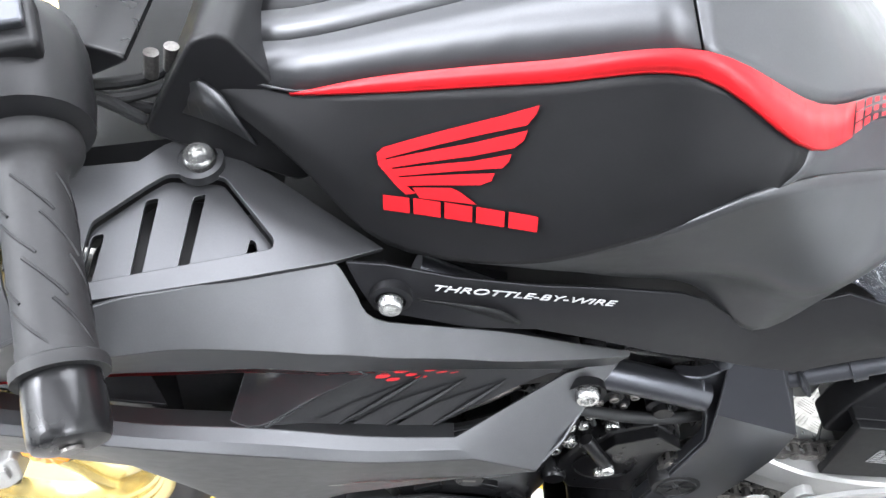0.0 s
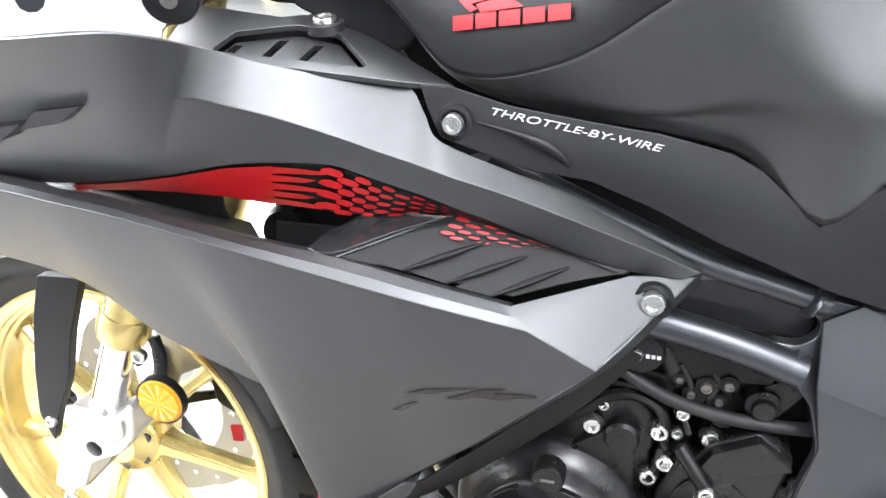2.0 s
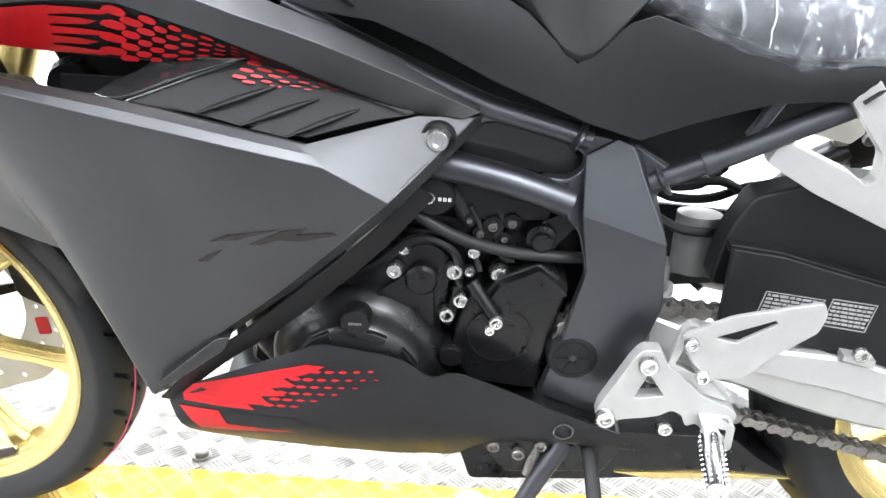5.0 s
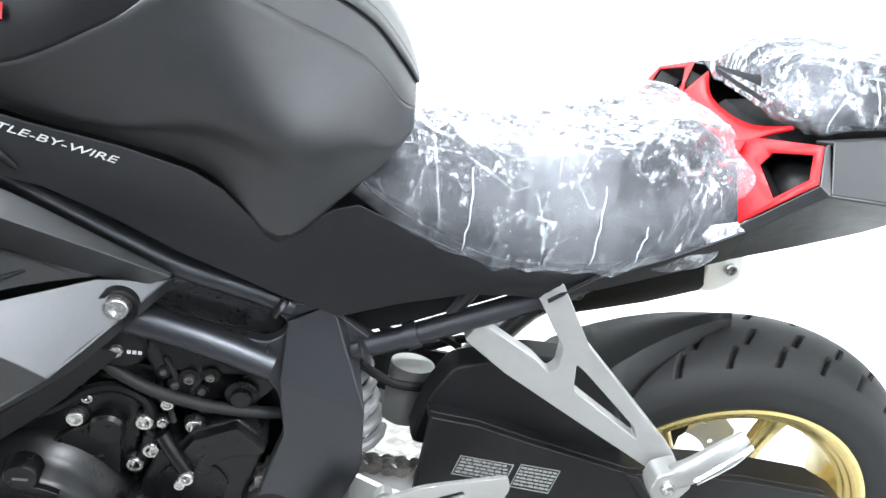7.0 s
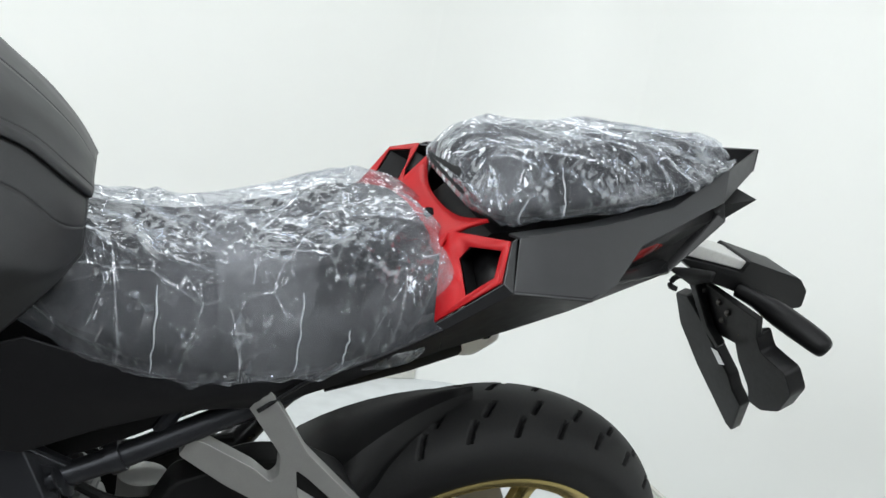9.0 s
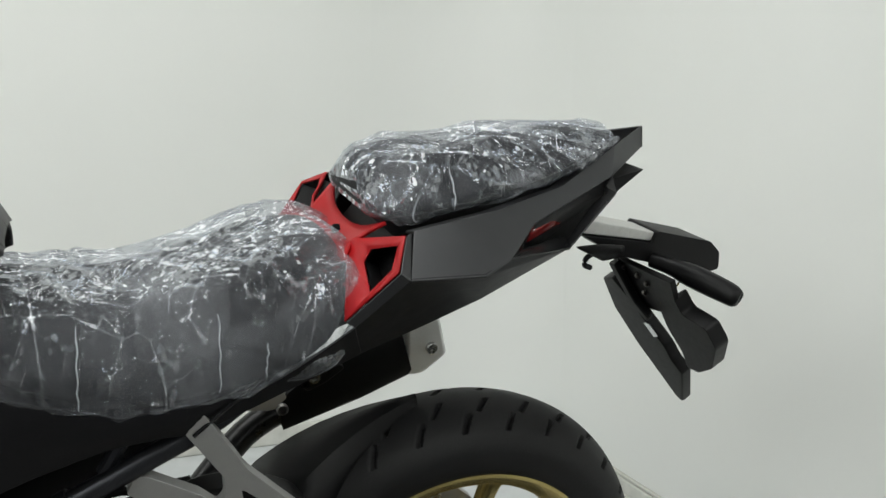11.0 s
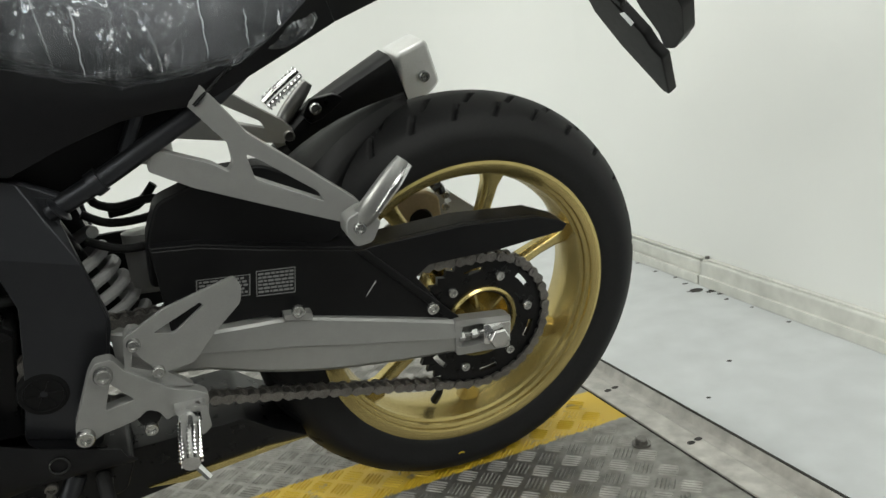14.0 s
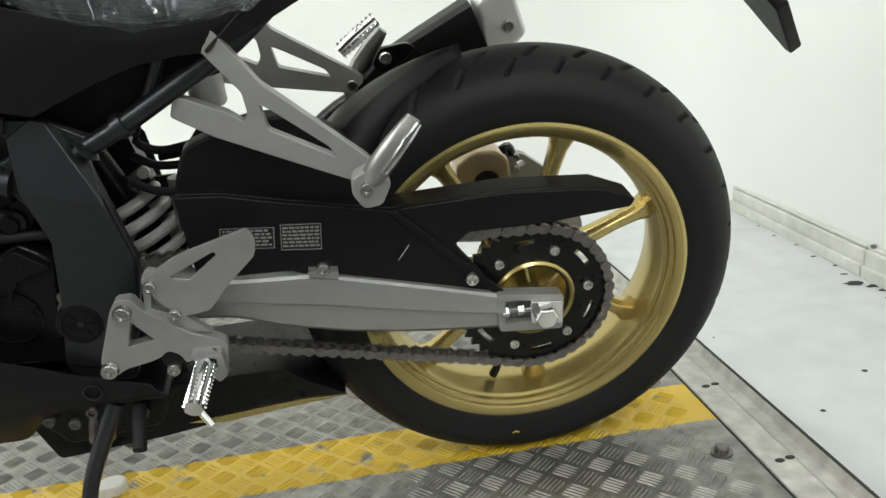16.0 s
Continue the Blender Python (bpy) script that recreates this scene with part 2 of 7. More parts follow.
def tyre_mesh(tyre_r, half, rw, grooves, n=1000):
    """A tyre with angled grooves cut into its tread."""
    k = tyre_r - 0.23
    ctrl = [(0.226, -rw + 0.002), (0.234, -rw - 0.005), (0.23 + 0.25 * k, -half + 0.003), (0.23 + 0.45 * k, -half), (0.23 + 0.62 * k, -half * 0.93), (0.23 + 0.78 * k, -half * 0.76),
            (0.23 + 0.91 * k, -half * 0.48), (0.23 + 0.98 * k, -half * 0.22), (tyre_r, 0)]
    ctrl = ctrl + [(r, -y) for r, y in ctrl[-2::-1]]
    prof = [(p[0], p[1]) for p in catmull([(r, y, 0) for r, y in ctrl], 9)]
    step = 2 * math.pi / grooves
    verts, faces = [], []
    m = len(prof)
    for i in range(n):
        a = 2 * math.pi * i / n
        ca, sa = math.cos(a), math.sin(a)
        for r, y in prof:
            d = 0.0
            s = abs(y) / half
            if r > 0.23 + 0.5 * k:
                side = 1 if y < 0 else -1
                for off, s0, s1, lean in ((0.0, 0.16, 0.46, 0.30), (0.5, 0.48, 0.82, 0.26)):
                    if s0 < s < s1:
                        u = (a * side - off * step - lean * step * (s - s0) / (s1 - s0)) % step
                        u = min(u, step - u) * r
                        d = max(d, 0.008 * max(0.0, min(1.0, (0.0042 - u) / 0.0026)))
            verts.append(((r - d) * ca, y, (r - d) * sa))
    for i in range(n):
        j = (i + 1) % n
        for q in range(m - 1):
            faces.append((i * m + q, i * m + q + 1, j * m + q + 1, j * m + q))
    me = bpy.data.meshes.new("tyre")
    me.from_pydata(verts, [], faces)
    bm = bmesh.new()
    bm.from_mesh(me)
    bpy.data.meshes.remove(me)
    bmesh.ops.recalc_face_normals(bm, faces=bm.faces)
    return bm


def wheel(name, m, tyre_r, half, phase, dish, grooves, label):
    """A cast wheel: the rim with its tyre, seven spokes and hub."""
    rw = half - 0.013
    rim = part(name, ring([(0.231, -rw - 0.004), (0.231, -rw + 0.006), (0.222, -rw + 0.012), (0.212, -rw + 0.03), (0.208, 0), (0.212, rw - 0.03),
                           (0.222, rw - 0.012), (0.231, rw - 0.006), (0.231, rw + 0.004), (0.226, rw + 0.005), (0.219, rw + 0.001), (0.210, rw - 0.008), (0.203, rw - 0.03), (0.1985, 0),
                           (0.2000, -rw + 0.038), (0.2045, -rw + 0.026), (0.2050, -rw + 0.016), (0.2095, -rw + 0.0135), (0.2100, -rw + 0.006), (0.2150, -rw + 0.0035), (0.2158, -rw - 0.001), (0.2200, -rw - 0.0035), (0.2265, -rw - 0.005)][::-1], 128), GOLD, bike, label, smooth=24)
    rim.matrix_local = m
    part("tyre", tyre_mesh(tyre_r, half, rw, grooves), RUBBER, rim, "black road tyre with angled tread grooves", smooth=50)
    for i in range(7):
        bm = bmesh.new()
        rows = []
        for r, hw, y, d in ((0.036, 0.021, dish, 0.018), (0.07, 0.0150, dish * 0.85, 0.015), (0.11, 0.0115, dish * 0.6, 0.013), (0.15, 0.0105, dish * 0.35, 0.012), (0.182, 0.0125, dish * 0.2, 0.013), (0.203, 0.021, 0.0, 0.015)):
            rows.append([(r, y - d, -hw * 0.55), (r, y - d, hw * 0.55), (r, y - d * 0.3, hw), (r, y + d, hw * 0.9), (r, y + d, -hw * 0.9), (r, y - d * 0.3, -hw)])
        skin(bm, rows, close=True)
        bmesh.ops.recalc_face_normals(bm, faces=bm.faces)
        bm.transform(Matrix.Rotation(radians(-phase - 360 * i / 7), 4, "Y"))
        part("spoke", bm, GOLD, rim, bevel=0.003)
    hub = part("hub", lathe([(0.014, dish - 0.034), (0.030, dish - 0.034), (0.034, dish - 0.028), (0.052, dish - 0.02), (0.056, dish - 0.014), (0.056, 0.02), (0.035, 0.05), (0.014, 0.05)], 48), GOLD, rim)
    for i in range(7):
        a = radians(-phase - 360 * (i + 0.5) / 7)
        bm = bmesh.new()
        lathe([(0.0075, dish - 0.0235), (0.0075, dish - 0.015)], 14, (0.043 * math.cos(a), 0, -0.043 * math.sin(a)), bm)
        part("hub_recess", bm, ENGINE, hub)
    part("tyre_valve", tube([(0.19 * math.sin(radians(-14)), -0.01, -0.19 * math.cos(radians(14))), (0.172 * math.sin(radians(-14)), -0.018, -0.172 * math.cos(radians(14))), (0.160 * math.sin(radians(-14)), -0.022, -0.160 * math.cos(radians(14)))], [0.007, 0.006, 0.0045], 10), RUBBER, rim)
    return rim


rear_wheel = wheel("rear_wheel", Matrix.Translation(REAR), 0.315, 0.068, 70, -0.018, 30, "gold cast rear wheel")
front_wheel = wheel("front_wheel", STEER, 0.292, 0.055, 40, -0.012, 28, "gold cast front wheel")
tyre_ob = [o for o in bpy.data.objects if o.name.startswith("tyre") and o.parent and o.parent.parent == front_wheel or o.name.startswith("tyre") and o.parent == front_wheel]
for line_y in (-0.020, 0.020):
    rr = max((math.hypot(v.co.x, v.co.z) for v in tyre_ob[0].data.vertices if abs(v.co.y - line_y) < 0.004), default=0.285) if tyre_ob else 0.285
    part("tyre_line", ring([(rr - 0.001, line_y - 0.0009), (rr + 0.0004, line_y - 0.0009), (rr + 0.0004, line_y + 0.0009), (rr - 0.001, line_y + 0.0009)], 120), material("pink_tyre_marking", (0.55, 0.05, 0.14), 0.6), front_wheel, "thin pink line on the tread", smooth=0)
part("balance_weight", solid([(-0.03, 0), (0.03, 0), (0.03, 0.016), (-0.03, 0.016)], -0.031, -0.028), ENGINE, front_wheel).matrix_local = Matrix.Rotation(radians(-20), 4, "Y") @ Matrix.Translation((0, 0, -0.212))
part("paint_mark", ring([(0.0075, -0.0675), (0.0075, -0.0685), (0.005, -0.0685), (0.005, -0.0675)], 16, (-0.026, 0.0015, -0.262)), material("yellow_mark", (0.6, 0.42, 0.03), 0.6), rear_wheel)


def brake_disc(parent, y, r, centre, petals, label):
    """A wave-edged disc with rows of drilled holes, on a carrier."""
    outer = [(r * (1 + 0.022 * math.cos(petals * a)) * math.cos(a), r * (1 + 0.022 * math.cos(petals * a)) * math.sin(a)) for a in [2 * math.pi * i / 160 for i in range(160)]]
    holes = [[(0.62 * r * math.cos(a), 0.62 * r * math.sin(a)) for a in [2 * math.pi * i / 64 for i in range(64)]]]
    for i in range(petals * 3):
        a, q = 2 * math.pi * i / (petals * 3), r * (0.72 + 0.09 * (i % 3))
        holes.append([(q * math.cos(a) + 0.0042 * math.cos(b), q * math.sin(a) + 0.0042 * math.sin(b)) for b in [2 * math.pi * j / 10 for j in range(10)]])
    ob = part("brake_disc", solid(outer, y - 0.002, y + 0.002, holes), SILVER, parent, label)
    arms = bmesh.new()
    for i in range(5):
        b2 = solid([(-0.009, 0.03), (0.009, 0.03), (0.006, 0.66 * r), (-0.006, 0.66 * r)], y - 0.004, y + 0.001)
        b2.transform(Matrix.Rotation(2 * math.pi * i / 5, 4, "Y"))
        me = bpy.data.meshes.new("tmp")
        b2.to_mesh(me)
        b2.free()
        arms.from_mesh(me)
        bpy.data.meshes.remove(me)
    part("disc_carrier", arms, ENGINE, ob)
    return ob


brake_disc(front_wheel, 0.062, 0.155, None, 8, "drilled wave-edged front brake disc")
brake_disc(rear_wheel, 0.085, 0.12, None, 8, "drilled wave-edged rear brake disc")

# sprocket, chain and its carrier
teeth = []
for i in range(82):
    a = 2 * math.pi * i / 82
    q = 0.1075 if i % 2 else 0.099
    teeth.append((q * math.cos(a), q * math.sin(a)))
slots = [[(0.047 * math.cos(2 * math.pi * i / 40), 0.047 * math.sin(2 * math.pi * i / 40)) for i in range(40)]]
for i in range(6):
    a0 = radians(37 + 60 * i)
    arc = [a0 - 0.17 + 0.34 * j / 6 for j in range(7)]
    slots.append([(0.088 * math.cos(a), 0.088 * math.sin(a)) for a in arc] + [(0.081 * math.cos(a), 0.081 * math.sin(a)) for a in arc[::-1]])
sprocket = part("sprocket", solid(teeth, -0.096, -0.089, slots), ENGINE, rear_wheel, "black rear sprocket")
for i in range(6):
    a = radians(7 + 60 * i)
    bolt(sprocket, 0.0745 * math.cos(a), -0.099, 0.0745 * math.sin(a), 0.0072)
part("sprocket_carrier", ring([(0.056, -0.088), (0.056, -0.100), (0.053, -0.103), (0.050, -0.100), (0.046, -0.075), (0.046, -0.06), (0.06, -0.06)][::-1], 56), GOLD, rear_wheel, "gold sprocket carrier with ribs")
part("carrier_plate", lathe([(0.014, -0.068), (0.048, -0.068), (0.048, -0.06), (0.014, -0.06)], 40), GOLD, rear_wheel)
for i in range(6):
    bm = bmesh.new()
    box(bm, (0.018, -0.094, -0.0018), (0.048, -0.066, 0.0018), Matrix.Rotation(radians(20 + 60 * i), 4, "Y"))
    part("carrier_rib", bm, GOLD, rear_wheel)

PITCH = 0.015875
chain = new("chain")
chain.parent = bike
chain["label"] = "greasy steel roller drive chain"
f_c, f_r, r_r = Vector((0.858, 0, 0.395)), 0.052, 0.1037


def chain_path():
    """Pins of the chain round both sprockets, at equal steps."""
    d = REAR - f_c
    base = math.atan2(d.z, d.x)
    off = math.asin((r_r - f_r) / math.hypot(d.x, d.z))
    up, dn = base + math.pi / 2 + off, base - math.pi / 2 - off
    pts = []
    for i in range(200):
        a = dn + (up - dn) * i / 199
        pts.append(Vector((REAR.x + r_r * math.cos(a), 0, REAR.z + r_r * math.sin(a))))
    for i in range(80):
        a = up + (2 * math.pi - (up - dn)) * i / 79
        pts.append(Vector((f_c.x + f_r * math.cos(a), 0, f_c.z + f_r * math.sin(a))))
    pts.append(pts[0])
    length = sum((b - a).length for a, b in zip(pts, pts[1:]))
    count = 2 * round(length / PITCH / 2)
    step, out, acc, k = length / count, [], 0.0, 0
    for a, b in zip(pts, pts[1:]):
        seg = (b - a).length
        while k < count and acc + seg >= k * step:
            out.append(a.lerp(b, (k * step - acc) / max(seg, 1e-9)))
            k += 1
        acc += seg
    return out


def link_mesh(name, w, h, pins):
    bm = bmesh.new()
    shape = []
    for i in range(9):
        a = math.pi / 2 + math.pi * i / 8
        shape.append((h * math.cos(a), h * math.sin(a)))
    shape.append((PITCH / 2, -h * 0.62))
    for i in range(9):
        a = -math.pi / 2 + math.pi * i / 8
        shape.append((PITCH + h * math.cos(a), h * math.sin(a)))
    shape.append((PITCH / 2, h * 0.62))
    for s in (-1, 1):
        solid(shape, s * w - 0.001, s * w + 0.001, bm=bm)
    for x in (0, PITCH):
        lathe([(0.0024 if pins else 0.005, -w - (0.0022 if pins else -0.001)), (0.0024 if pins else 0.005, w + (0.0022 if pins else -0.001))], 8, (x, 0, 0), bm)
    me = bpy.data.meshes.new(name)
    bm.to_mesh(me)
    bm.free()
    me.materials.append(STEEL)
    me.shade_smooth()
    me.set_sharp_from_angle(angle=radians(35))
    return me


outer_link, inner_link = link_mesh("outer_link", 0.0088, 0.0072, True), link_mesh("inner_link", 0.0062, 0.0072, False)
pins = chain_path()
for i, p in enumerate(pins):
    q = pins[(i + 1) % len(pins)]
    ob = new("outer_link" if i % 2 else "inner_link", outer_link if i % 2 else inner_link)
    ob.matrix_local = Matrix.Translation((p.x, -0.0925, p.z)) @ Matrix.Rotation(-math.atan2(q.z - p.z, q.x - p.x), 4, "Y")
    ob.parent = chain

# swingarm
arm_secs = [(0.905, 0.432, 0.364, -0.098), (0.95, 0.424, 0.362, -0.112), (1.005, 0.413, 0.356, -0.116), (1.059, 0.409, 0.337, -0.118), (1.113, 0.405, 0.321, -0.119), (1.167, 0.391, 0.309, -0.120), (1.25, 0.367, 0.296, -0.121), (1.336, 0.341, 0.287, -0.122), (1.345, 0.339, 0.286, -0.122)]
bm = bmesh.new()
rows = []
for x, zt, zb, yo in arm_secs:
    h = zt - zb
    rows.append([(x, yo + 0.032, zt), (x, yo + 0.004, zt), (x, yo + 0.000, zt - 0.003), (x, yo - 0.003, zb + 0.54 * h), (x, yo + 0.001, zb + 0.5 * h), (x, yo + 0.002, zb + 0.007), (x, yo + 0.008, zb), (x, yo + 0.032, zb)])
rows = [[c[j] for c in [catmull([r[i] for r in rows], 3) for i in range(8)]] for j in range(3 * (len(arm_secs) - 1) + 1)]
vs = skin(bm, rows, close=True)
bm.faces.new(vs[0])
bm.faces.new(vs[-1])
bmesh.ops.recalc_face_normals(bm, faces=bm.faces)
swingarm = part("swingarm", bm, SILVER, bike, "silver cast aluminium swingarm", smooth=30)
end_out = fillet([(1.335, 0.343), (1.423, 0.330), (1.421, 0.277), (1.336, 0.286)], 0.006)
end_slot = fillet([(1.338, 0.331), (1.366, 0.330), (1.385, 0.326), (1.405, 0.323), (1.405, 0.296), (1.385, 0.294), (1.338, 0.297)], 0.006)
part("axle_plate", solid(end_out, -0.124, -0.108, [end_slot]), SILVER, swingarm, bevel=0.002)
part("axle_plate_back", solid(fillet([(1.335, 0.341), (1.423, 0.328), (1.421, 0.279), (1.336, 0.288)], 0.006), -0.108, -0.102), SILVER, swingarm)
part("adjuster_block", solid(fillet([(1.378, 0.327), (1.420, 0.322), (1.420, 0.288), (1.378, 0.294)], 0.003), -0.128, -0.110), CHROME, swingarm, bevel=0.0015)
part("adjuster_screw", tube([(1.342, -0.117, 0.314), (1.380, -0.117, 0.310)], 0.004, 10, 1), CHROME, swingarm)
for x in (1.346, 1.366):
    bm = bmesh.new()
    lathe([(0.0085, -0.0045), (0.0085, 0.0045)], 6, (0, 0, 0), bm)
    bm.transform(Matrix.Translation((x, -0.117, 0.3125)) @ Matrix.Rotation(radians(90), 4, "Z"))
    part("lock_nut", bm, CHROME, swingarm, bevel=0.001)
bm = bmesh.new()
lathe([(0.0165, -0.128), (0.0165, -0.142), (0.014, -0.145), (0.0, -0.145)], 6, (1.396, 0, 0.308), bm, cap=False)
part("axle_nut", bm, CHROME, swingarm, bevel=0.0015)
part("swingarm", tube([(0.86, 0.10, 0.42), (1.1, 0.11, 0.37), (1.40, 0.12, 0.314)], [0.03, 0.032, 0.025], 12), SILVER, bike, "silver cast aluminium swingarm")

# chain guard with two labels
guard_out = [(0.968, 0.528), (1.021, 0.522), (1.089, 0.504), (1.166, 0.486), (1.213, 0.475), (1.234, 0.476), (1.359, 0.478), (1.473, 0.467), (1.505, 0.456), (1.521, 0.446), (1.515, 0.436), (1.408, 0.429), (1.307, 0.431), (1.288, 0.417), (1.342, 0.337),
             (1.24, 0.362), (1.208, 0.370), (1.112, 0.398), (1.085, 0.412), (1.005, 0.416), (0.972, 0.42)]
guard = part("chain_guard", solid(guard_out, -0.110, -0.100), PLASTIC, bike, "black plastic chain guard with white-printed labels", bevel=0.002)
part("guard_top", solid([(0.968, 0.528), (1.021, 0.522), (1.089, 0.504), (1.213, 0.475), (1.359, 0.478), (1.473, 0.467), (1.521, 0.446), (1.36, 0.470), (1.213, 0.465), (1.089, 0.494), (0.968, 0.518)], -0.1, -0.06), PLASTIC, guard, bevel=0.002)
part("guard_rib", solid([(1.205, 0.478), (1.222, 0.474), (1.350, 0.338), (1.334, 0.338)], -0.114, -0.108), PLASTIC, guard, bevel=0.002)
bolt(guard, 1.123, -0.122, 0.416, 0.0085)
bolt(guard, 1.305, -0.120, 0.370, 0.0085)
part("guard_tab", solid([(1.105, 0.408), (1.140, 0.400), (1.140, 0.41), (1.105, 0.415)], -0.124, -0.108), SILVER, guard)


def sticker(corners, y, lines, parent):
    """A printed label: a thin frame and bars of print."""
    (x0, z0), (x1, z1), (x2, z2), (x3, z3) = corners
    at2 = lambda u, v: ((x0 * (1 - u) + x1 * u) * (1 - v) + (x3 * (1 - u) + x2 * u) * v, (z0 * (1 - u) + z1 * u) * (1 - v) + (z3 * (1 - u) + z2 * u) * v)
    base = part("label", solid([at2(0, 0), at2(1, 0), at2(1, 1), at2(0, 1)], y - 0.0006, y), GLOSS, parent, "small black label printed with white bars", smooth=0)
    bm = bmesh.new()
    for a, b, c, d in ((0, 0, 1, 0.03), (0, 0.97, 1, 1), (0, 0.03, 0.02, 0.97), (0.98, 0.03, 1, 0.97)):
        solid([at2(a, b), at2(c, b), at2(c, d), at2(a, d)], y - 0.0011, y - 0.0006, bm=bm)
    for i in range(lines):
        v0, v1 = 0.1 + 0.84 * i / lines, 0.1 + 0.84 * (i + 0.55) / lines
        u = 0.05
        while u < 0.9:
            w = random.uniform(0.05, 0.16)
            solid([at2(u, v0), at2(min(u + w, 0.95), v0), at2(min(u + w, 0.95), v1), at2(u, v1)], y - 0.0011, y - 0.0006, bm=bm)
            u += w + 0.025
    part("print", bm, LABELGREY, base, smooth=0)


sticker([(1.081, 0.477), (1.129, 0.472), (1.125, 0.437), (1.077, 0.443)], -0.1102, 6, guard)
sticker([(1.011, 0.482), (1.074, 0.475), (1.070, 0.447), (1.007, 0.455)], -0.1102, 5, guard)
part("guard_scratch", solid([(1.215, 0.406), (1.217, 0.407), (1.232, 0.426), (1.230, 0.426)], -0.1104, -0.1099), WHITE, guard, smooth=0)

# rear hugger over the tyre
bm = bmesh.new()
rows = []
for i in range(15):
    a = radians(101 + 74 * i / 14)
    u = i / 14
    w = 0.078 * min(1.0, 0.06 + 1.9 * u)
    drop = 0.02 + 0.07 * u
    row = []
    for s in (-1, -0.98, -0.72, -0.3, 0, 0.3, 0.72, 0.98, 1):
        r = 0.331 - (drop if abs(s) == 1 else 0.022 if abs(s) > 0.9 else 0.006 * abs(s)) + 0.012 * u
        row.append((REAR.x + r * math.cos(a), s * w, REAR.z + r * math.sin(a)))
    rows.append(row)
skin(bm, rows)
part("rear_hugger", bm, PLASTIC, bike, "black plastic rear tyre hugger", thick=0.003, smooth=40)


# ---- bodywork ----
def panel(name, rows, mat, label, thick=0.003, nu=4, nv=3, smooth_v=True, parent=None, bevel=0.0012, both=True, smooth=30):
    ob = part(name, sheet(rows, nu, nv, smooth_v), mat, parent or bike, label, thick=-thick, bevel=bevel, smooth=smooth)
    if both:
        part(name, sheet([mirrored(r)[::-1] for r in rows], nu, nv, smooth_v), mat, parent or bike, label, thick=-thick, smooth=smooth)
    return ob


LIP2 = [(-0.06, -0.205, 0.744), (0.10, -0.214, 0.738), (0.162, -0.217, 0.731), (0.221, -0.219, 0.724), (0.322, -0.218, 0.7045), (0.413, -0.2115, 0.689), (0.487, -0.2065, 0.6715), (0.5555, -0.196, 0.653)]
CREASE2 = [(-0.06, -0.222, 0.738), (0.10, -0.231, 0.731), (0.17, -0.235, 0.7245), (0.235, -0.236, 0.716), (0.33, -0.2345, 0.697), (0.419, -0.2285, 0.676), (0.493, -0.2225, 0.659), (0.5715, -0.2065, 0.6365)]
EDGE2 = [(-0.06, -0.19, 0.655), (0.129, -0.195, 0.632), (0.21, -0.185, 0.573), (0.289, -0.175, 0.530), (0.3515, -0.133, 0.310), (0.457, -0.150, 0.4255), (0.507, -0.162, 0.472), (0.566, -0.178, 0.534)]
ARCH2 = [(0.289, -0.175, 0.530), (0.319, -0.168, 0.507), (0.3325, -0.156, 0.440), (0.342, -0.145, 0.362), (0.3515, -0.133, 0.310)]
HEEL, CORNER, TAIL_TIP = (0.6488, -0.1395, 0.6635), (0.627, -0.200, 0.603), (0.701, -0.117, 0.657)


def low_side(s):
    """The lower fairing: a lit lip, a side that falls inward to the wheel arch, and a flat facet at the rear."""
    n = 6
    a, c, e = catmull(LIP2, n), catmull(CREASE2, n), catmull(EDGE2[:4], n)
    e = e[:-1] + [p for k in range(6) for p in [catmull(ARCH2, 6)[4 * k]]]
    e += [Vector(p).lerp(Vector(q), k / n) for p, q in zip(EDGE2[4:], EDGE2[5:]) for k in range(n)] + [Vector(EDGE2[-1])]
    rows = [[p + Vector((0, 0.016, -0.006)) for p in a], a, [p.lerp(q, 0.5) + Vector((0, -0.0015, 0.001)) for p, q in zip(a, c)], c]
    for v in (0.12, 0.3, 0.5, 0.7, 0.85, 1.0):
        rows.append([p.lerp(q, v) + Vector((0, -0.010 * v * (1 - v), 0)) for p, q in zip(c, e)])
    bm = bmesh.new()
    vs = skin(bm, rows)
    heel, corner, tip = (bm.verts.new(p) for p in (HEEL, CORNER, TAIL_TIP))
    col = [r[-1] for r in vs]
    bm.faces.new([col[1], heel, col[3], col[2]])
    bm.faces.new([heel, tip, corner, col[3]])
    for p, q in zip(col[3:], col[4:]):
        bm.faces.new([p, corner, q])
    for v in bm.verts:
        v.co.y *= -s
    bmesh.ops.recalc_face_normals(bm, faces=bm.faces)
    if sum(f.normal.y * s for f in bm.faces) < 0:
        bmesh.ops.reverse_faces(bm, faces=bm.faces)
    return part("lower_fairing", bm, PAINT, bike, "matte gunmetal lower side fairing", thick=0.003, smooth=14, bevel=0.0012)


